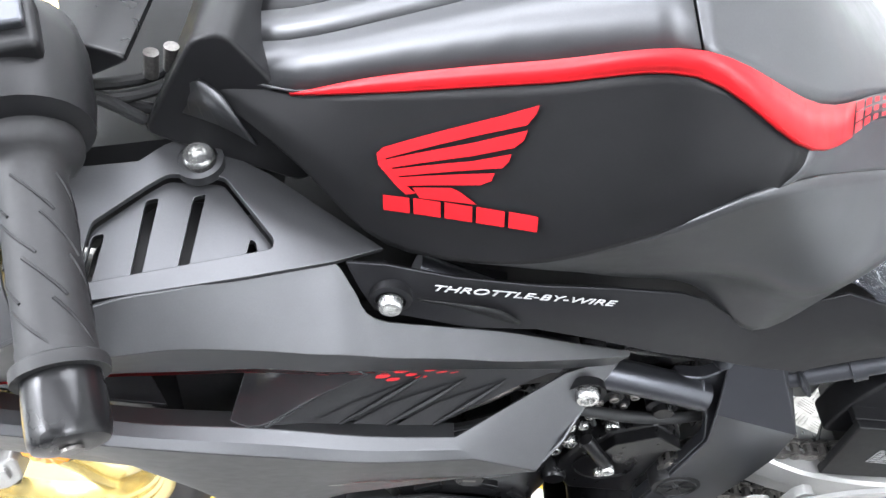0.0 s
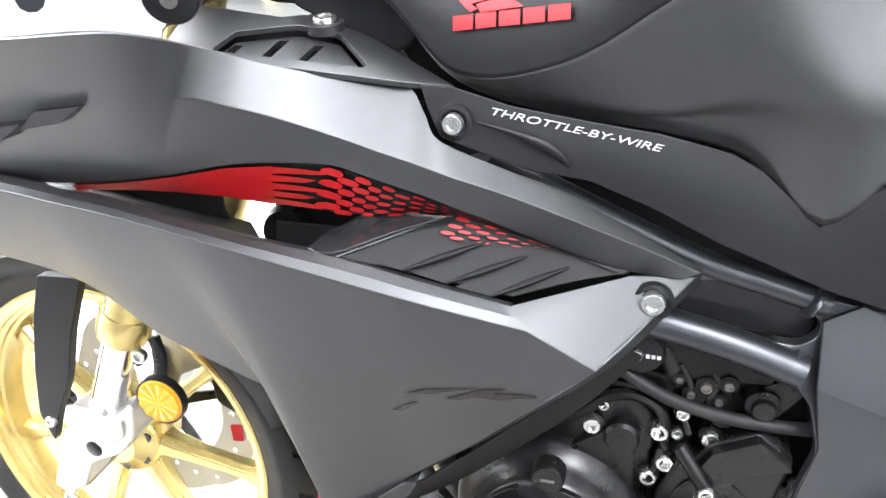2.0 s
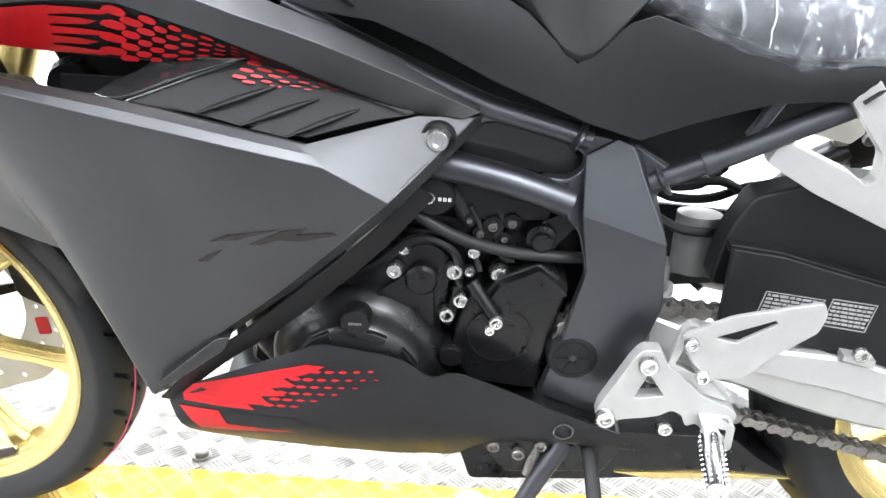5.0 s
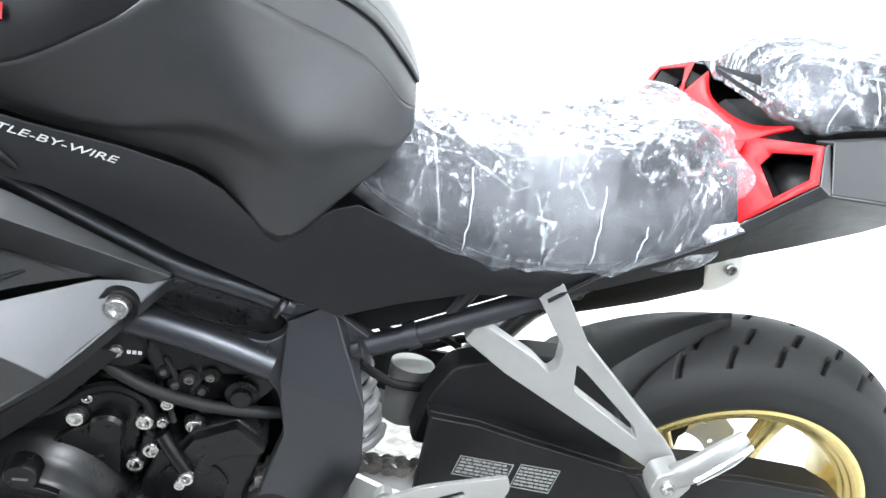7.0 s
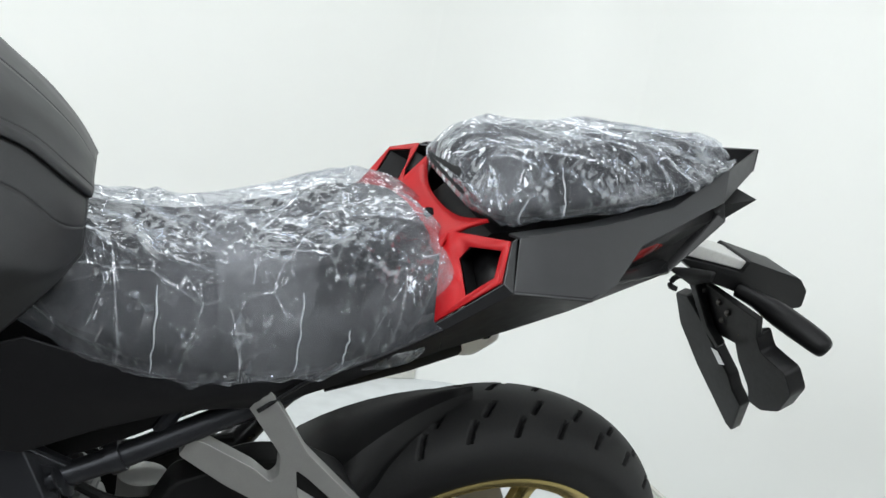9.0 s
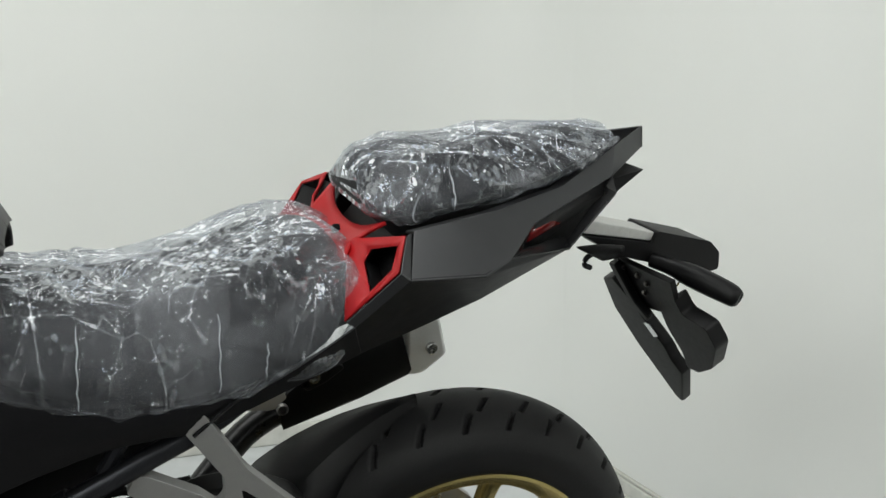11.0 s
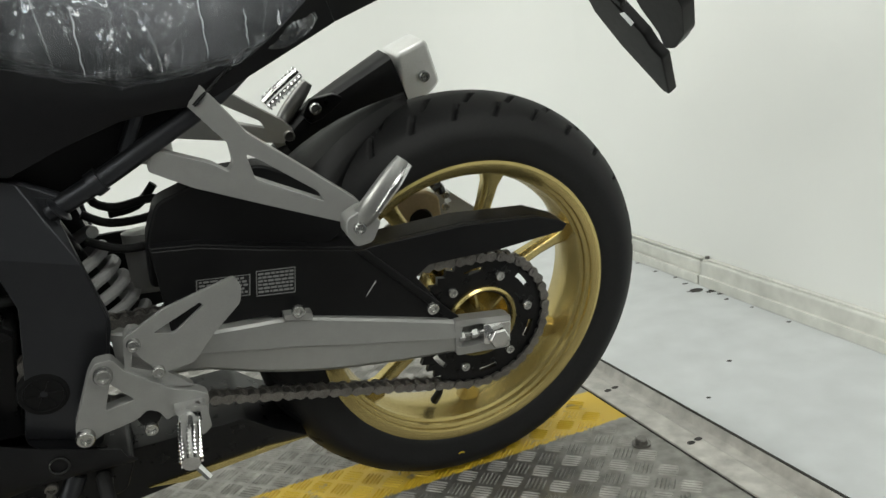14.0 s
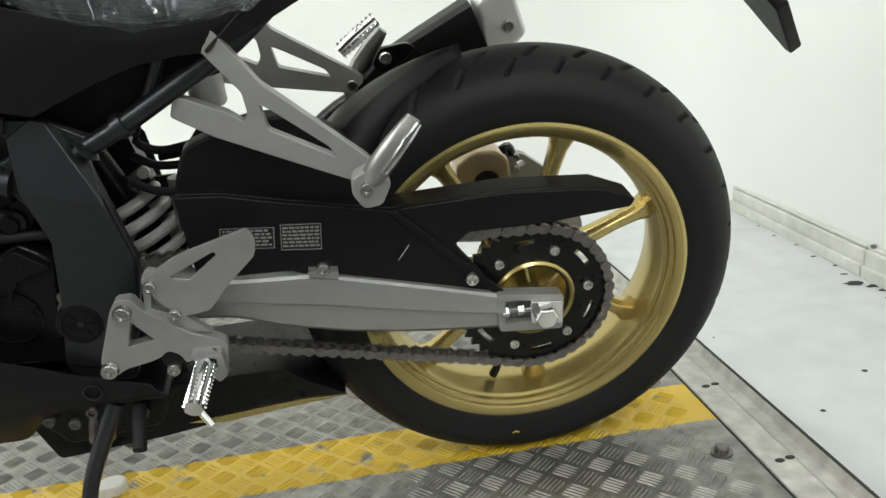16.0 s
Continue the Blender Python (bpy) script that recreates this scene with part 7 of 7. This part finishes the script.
pod_m = Matrix.Translation(B0 - BD * 0.028) @ Matrix((side_v, BD, top_v)).transposed().to_4x4()
bm = bmesh.new()
lathe([(0.020, 0.028), (0.030, 0.024), (0.032, 0.010), (0.033, -0.02), (0.030, -0.038), (0.022, -0.046)], 28, (0, 0, 0), bm)
for v in bm.verts:
    v.co.x *= 1.12
    v.co.z = v.co.z * 1.1 + 0.004
pod = part("switch_pod", bm, PLASTIC, bike, "black left handlebar switch pod", smooth=40)
pod.matrix_local = pod_m
bm = bmesh.new()
box(bm, (-0.022, -0.030, 0.030), (0.022, 0.004, 0.045))
part("pod_face", bm, PLASTIC, pod, bevel=0.004)
bm = bmesh.new()
box(bm, (-0.018, -0.024, 0.044), (0.014, -0.006, 0.050))
part("switch_button", bm, FRAMEPAINT, pod, "grey horn button", bevel=0.002)
bm = bmesh.new()
box(bm, (-0.006, -0.018, 0.0500), (0.001, -0.011, 0.0506))
part("print_bar", bm, WHITE, pod, smooth=0)
bm = bmesh.new()
box(bm, (0.034, -0.022, -0.004), (0.044, 0.012, 0.022))
part("signal_switch", bm, material("pale_grey_plastic", (0.55, 0.55, 0.56), 0.4), pod, "pale grey turn signal switch", bevel=0.004)
part("handlebar", tube([bar(-0.15), bar(-0.06), bar(0.0)], 0.011, 16), ENGINE, bike, "black clip-on handlebar")
part("bar_clamp", tube([fork_pt(0.66, -0.098), fork_pt(0.70, -0.098)], 0.034, 24, 1), ENGINE, bike, "black clip-on clamp")
part("fork_cap", tube([fork_pt(0.60, -0.098), fork_pt(0.735, -0.098)], 0.0255, 24, 1), GOLD, bike, "gold fork tube top")
part("top_yoke", solid(fillet([(0.25, 0.945), (0.33, 0.955), (0.36, 0.945), (0.32, 0.925), (0.24, 0.925)], 0.01), -0.12, 0.12), ENGINE, bike, "black top yoke", bevel=0.008)
part("clutch_lever", tube([(0.29, -0.17, 0.94), (0.27, -0.23, 0.935), (0.28, -0.32, 0.915), (0.30, -0.35, 0.905)], [0.008, 0.007, 0.006, 0.008], 10), FRAMEPAINT, bike, "black clutch lever")
part("lever_holder", tube([(0.30, -0.13, 0.965), (0.295, -0.16, 0.955), (0.29, -0.18, 0.945)], [0.016, 0.02, 0.012], 14), ENGINE, bike, "black lever holder")
part("cockpit_floor", solid([(0.06, 0.80), (0.14, 0.85), (0.30, 0.85), (0.40, 0.87), (0.42, 0.80), (0.30, 0.74), (0.12, 0.76)], -0.092, 0.17), PLASTIC, bike, "black inside of the cockpit")
part("tank_front", solid(fillet([(0.34, 0.87), (0.385, 0.945), (0.405, 0.95), (0.47, 0.86), (0.44, 0.83)], 0.01), -0.098, 0.098), PLASTIC, bike, "black panel ahead of the tank", bevel=0.006)
part("front_wedge", sheet([[(0.374, -0.092, 0.906), (0.386, -0.098, 0.916), (0.398, -0.101, 0.908)], [(0.370, -0.095, 0.888), (0.395, -0.105, 0.888), (0.418, -0.112, 0.878)]], 3, 1, False), PAINT, bike, "small grey wedge panel ahead of the tank", thick=0.003)
for p in (((0.30, -0.10, 0.90), (0.33, -0.08, 0.885), (0.37, -0.06, 0.89), (0.39, -0.03, 0.90)), ((0.27, -0.12, 0.93), (0.30, -0.09, 0.90), (0.34, -0.05, 0.88), (0.36, 0.0, 0.88)), ((0.25, -0.09, 0.90), (0.30, -0.07, 0.875), (0.36, -0.08, 0.872)), ((0.30, -0.15, 0.94), (0.32, -0.11, 0.91), (0.34, -0.09, 0.875))):
    part("cable", tube(p, 0.0042, 10), RUBBER, bike, "black control cable")
for p in ((0.345, -0.07, 0.895), (0.355, -0.06, 0.893), (0.38, -0.085, 0.875)):
    part("cable_sleeve", tube([p, (p[0] + 0.004, p[1], p[2] + 0.018)], 0.005, 10, 1), STEEL, bike)


# ---- platform details ----
def stripe_material():
    m = material("checker_plate_with_yellow_stripe", (0.27, 0.262, 0.245), 0.40, 0.75, 0.40, 40, 0.05, 0.35)
    nt = m.node_tree
    b = nt.nodes["Principled BSDF"]
    tex = nt.nodes.new("ShaderNodeTexCoord")
    sep = nt.nodes.new("ShaderNodeSeparateXYZ")
    nz = nt.nodes.new("ShaderNodeTexNoise")
    nz.inputs["Scale"].default_value, nz.inputs["Detail"].default_value = 55.0, 6.0
    add = nt.nodes.new("ShaderNodeMath")
    add.operation, add.inputs[1].default_value = "MULTIPLY_ADD", 0.014
    absn = nt.nodes.new("ShaderNodeMath")
    absn.operation = "ABSOLUTE"
    less = nt.nodes.new("ShaderNodeMapRange")
    less.inputs["From Min"].default_value, less.inputs["From Max"].default_value = 0.068, 0.072
    less.inputs["To Min"].default_value, less.inputs["To Max"].default_value = 1.0, 0.0
    wear = nt.nodes.new("ShaderNodeMapRange")
    wear.inputs["From Min"].default_value, wear.inputs["From Max"].default_value = 0.31, 0.42
    mul = nt.nodes.new("ShaderNodeMath")
    mul.operation = "MULTIPLY"
    nz2 = nt.nodes.new("ShaderNodeTexNoise")
    nz2.inputs["Scale"].default_value, nz2.inputs["Detail"].default_value = 26.0, 8.0
    mixc = nt.nodes.new("ShaderNodeMix")
    mixc.data_type = "RGBA"
    mixc.inputs["B"].default_value = (0.62, 0.42, 0.035, 1)
    inv = nt.nodes.new("ShaderNodeMath")
    inv.operation, inv.inputs[0].default_value = "SUBTRACT", 1.0
    met = nt.nodes.new("ShaderNodeMath")
    met.operation, met.inputs[1].default_value = "MULTIPLY", 0.65
    old = b.inputs["Base Color"].links[0].from_socket
    L = nt.links.new
    L(tex.outputs["Object"], sep.inputs[0])
    L(tex.outputs["Object"], nz.inputs["Vector"])
    L(tex.outputs["Object"], nz2.inputs["Vector"])
    L(sep.outputs["Y"], absn.inputs[0])
    L(nz.outputs[0], add.inputs[0])
    L(absn.outputs[0], add.inputs[2])
    L(add.outputs[0], less.inputs["Value"])
    L(nz2.outputs[0], wear.inputs["Value"])
    L(less.outputs[0], mul.inputs[0])
    L(wear.outputs[0], mul.inputs[1])
    L(mul.outputs[0], mixc.inputs["Factor"])
    L(old, mixc.inputs["A"])
    L(mixc.outputs["Result"], b.inputs["Base Color"])
    L(mul.outputs[0], inv.inputs[1])
    L(inv.outputs[0], met.inputs[0])
    L(met.outputs[0], b.inputs["Metallic"])
    return m


STRIPE = stripe_material()
plate_ob = bpy.data.objects["checker_plate"]
plate_ob.data.materials[0] = STRIPE
verts, faces = [], []
cell = 0.0385
for i in range(-75, 76):
    for j in range(-75, 76):
        if (i + j) % 1:
            continue
        cx, cy = (i - j) * cell * 0.7071 + 0.25, (i + j) * cell * 0.7071
        if not (-1.17 < cx < 1.665 and -0.60 < cy < 0.87):
            continue
        ang = math.pi / 4 + (math.pi / 2 if (i + j) % 2 else 0) + 0.0
        ca, sa = math.cos(ang), math.sin(ang)
        for k in range(5):
            off = (k - 2) * 0.0066
            ln2 = 0.0175 - 0.0009 * abs(k - 2)
            base = len(verts)
            for u, v, h in ((-ln2, 0, 0), (-ln2 * 0.7, -0.0015, 0), (ln2 * 0.7, -0.0015, 0), (ln2, 0, 0), (ln2 * 0.7, 0.0015, 0), (-ln2 * 0.7, 0.0015, 0), (-ln2 * 0.75, 0, 0.0018), (ln2 * 0.75, 0, 0.0018)):
                v += off
                verts.append((cx + u * ca - v * sa, cy + u * sa + v * ca, h))
            faces += [tuple(base + q for q in f) for f in ((0, 1, 6), (1, 2, 7, 6), (2, 3, 7), (3, 4, 7), (4, 5, 6, 7), (5, 0, 6))]
me = bpy.data.meshes.new("tread_bars")
me.from_pydata(verts, [], faces)
me.materials.append(STRIPE)
bars = new("tread_bars", me)
bars.parent = plate_ob
tagged(bars, "raised five-bar tread pattern of the plate", kind="stuff")

RAILSTEEL = material("worn_dirty_steel", (0.50, 0.485, 0.455), 0.42, 0.35, 0.35, 30, 0.08, 0.4)
DARK = material("dark_grime", (0.035, 0.033, 0.03), 0.8, 0.0, 0.3, 200, 0.2)
bm = bmesh.new()
sec = [(1.693, -0.010), (1.693, 0.004), (1.738, 0.004), (1.748, -0.004), (1.768, -0.005), (1.775, 0.012), (1.780, 0.013), (1.783, -0.010)]
rows = [[(x, y, z) for x, z in sec] for y in (-0.47, 0.86)]
vs = skin(bm, rows, close=True)
bm.faces.new(vs[0])
bm.faces.new(vs[1])
bmesh.ops.recalc_face_normals(bm, faces=bm.faces)
rail = tagged(part("edge_rail", bm, RAILSTEEL, None, bevel=0.0015, smooth=0), "worn steel rail along the edge of the plate", "rail", kind="structure")
for x, y in ((1.718, 0.035), (1.736, 0.038), (1.716, -0.205), (1.733, -0.202), (1.715, -0.43), (1.732, -0.427)):
    part("rail_hole", lathe([(0.0058, -0.0003), (0.0058, 0.0003)], 16), DARK, rail).matrix_local = Matrix.Translation((x, y, 0.0043)) @ Matrix.Rotation(radians(90), 4, "X") @ Matrix.Diagonal((1.25, 1, 0.9, 1))
bm = bmesh.new()
box(bm, (1.7755, -0.47, 0.012), (1.7795, 0.86, 0.0145))
part("rail_gap", bm, DARK, rail, smooth=0)
bm = bmesh.new()
box(bm, (1.6905, -0.9, -0.008), (1.6928, 0.86, 0.0012))
part("rail_gap", bm, DARK, rail, smooth=0)
bm = bmesh.new()
box(bm, (1.70, -0.505, 0.001), (1.785, -0.472, 0.006))
part("rail_end_weld", bm, CHROME, rail, bevel=0.002)


SKIRT = material("scuffed_white_skirting_paint", (0.60, 0.60, 0.56), 0.5, 0.0, 0.16, 22, 0.05)


def skirting(lo, hi, name):
    bm = bmesh.new()
    box(bm, lo, hi)
    return tagged(part(name, bm, SKIRT, None, bevel=0.006, segments=3), "white painted skirting board with scuffs", "skirting", kind="structure")


skirting((2.279, -3.7, -0.008), (2.299, 0.427, 0.058), "baseboard_1").matrix_world = SKEW
skirting((2.283, 0.433, -0.008), (2.299, 1.12, 0.055), "baseboard_2").matrix_world = SKEW
skirting((-3.2, 1.442, -0.008), (1.95, 1.459, 0.055), "baseboard_3")
for y0, y1 in ((-3.7, 0.427), (0.433, 1.12)):
    bm = bmesh.new()
    box(bm, (2.272, y0, -0.008), (2.2805, y1, 0.020))
    box(bm, (2.286, y0, 0.0575), (2.299, y1, 0.0640))
    part("skirting_bead", bm, SKIRT, bpy.data.objects["baseboard_1" if y0 < 0 else "baseboard_2"], bevel=0.002)
bm = bmesh.new()
lathe([(0.0, 0.006), (0.006, 0.006), (0.006, 0.0)], 12, (0, 0, 0), bm, cap=False)
scr = part("skirting_screw", bm, STEEL, bpy.data.objects["baseboard_1"])
scr.matrix_local = Matrix.Translation((2.290, 0.412, 0.0645)) @ Matrix.Rotation(radians(90), 4, "X")


def blob(x, y, r, seed):
    bm = bmesh.new()
    n = 14
    vs = [bm.verts.new((x + r * (0.7 + 0.6 * noise.noise(Vector((seed, i * 0.9, 0)))) * math.cos(2 * math.pi * i / n) * 1.5, y + r * (0.7 + 0.6 * noise.noise(Vector((i * 0.8, seed, 3)))) * math.sin(2 * math.pi * i / n), -0.0072)) for i in range(n)]
    bm.faces.new(vs)
    return bm


for k, (x, y, r) in enumerate(((2.235, 0.40, 0.020), (2.258, 0.37, 0.014), (2.25, 0.46, 0.008), (2.262, 0.34, 0.010), (2.245, 0.30, 0.007), (2.268, 0.52, 0.006), (2.262, 0.60, 0.007), (2.275, 0.70, 0.006), (2.27, 0.80, 0.005), (2.25, 0.22, 0.005), (2.24, 0.10, 0.006), (2.28, 0.9, 0.005), (1.80, 0.29, 0.011), (1.86, -0.08, 0.005), (1.83, 0.24, 0.003), (2.0, 0.02, 0.006))):
    tagged(part("dirt_spot", blob(x, y, r, k * 1.7), DARK, None, smooth=0), "dark dirt speck on the painted floor", "dirt", "dirt on the floor")


def floor_bolt(x, y):
    bm = bmesh.new()
    lathe([(0.0, 0.0), (0.016, 0.0), (0.016, 0.003), (0.0105, 0.003), (0.0105, 0.010), (0.008, 0.012), (0.0, 0.012)], 18, (0, 0, 0), bm, cap=False)
    bm.transform(Matrix.Rotation(radians(90), 4, "X"))
    ob = part("floor_bolt", bm, STEEL, None)
    ob.location = (x, y, 0.0005)
    tagged(ob, "dull steel hexagon bolt in the checker plate", "bolt", "bolts of the platform")
    part("bolt_head", lathe([(0.0112, 0.003), (0.0112, 0.0105)], 6, (0, 0, 0)), STEEL, ob).matrix_local = Matrix.Rotation(radians(90), 4, "X")


for x, y in ((1.652, -0.158), (0.722, 0.17), (0.295, 0.10)):
    floor_bolt(x, y)
bm = bmesh.new()
lathe([(0.0, 0.014), (0.020, 0.014), (0.023, 0.011), (0.024, 0.0)], 36, (0, 0, 0), bm, cap=False)
bm.transform(Matrix.Rotation(radians(90), 4, "X"))
puck = part("rubber_puck", bm, material("off_white_rubber", (0.68, 0.67, 0.63), 0.5, 0.0, 0.08, 100), None)
puck.location = (0.728, 0.018, 0.0)
tagged(puck, "small off-white round pad on the plate", "pad")
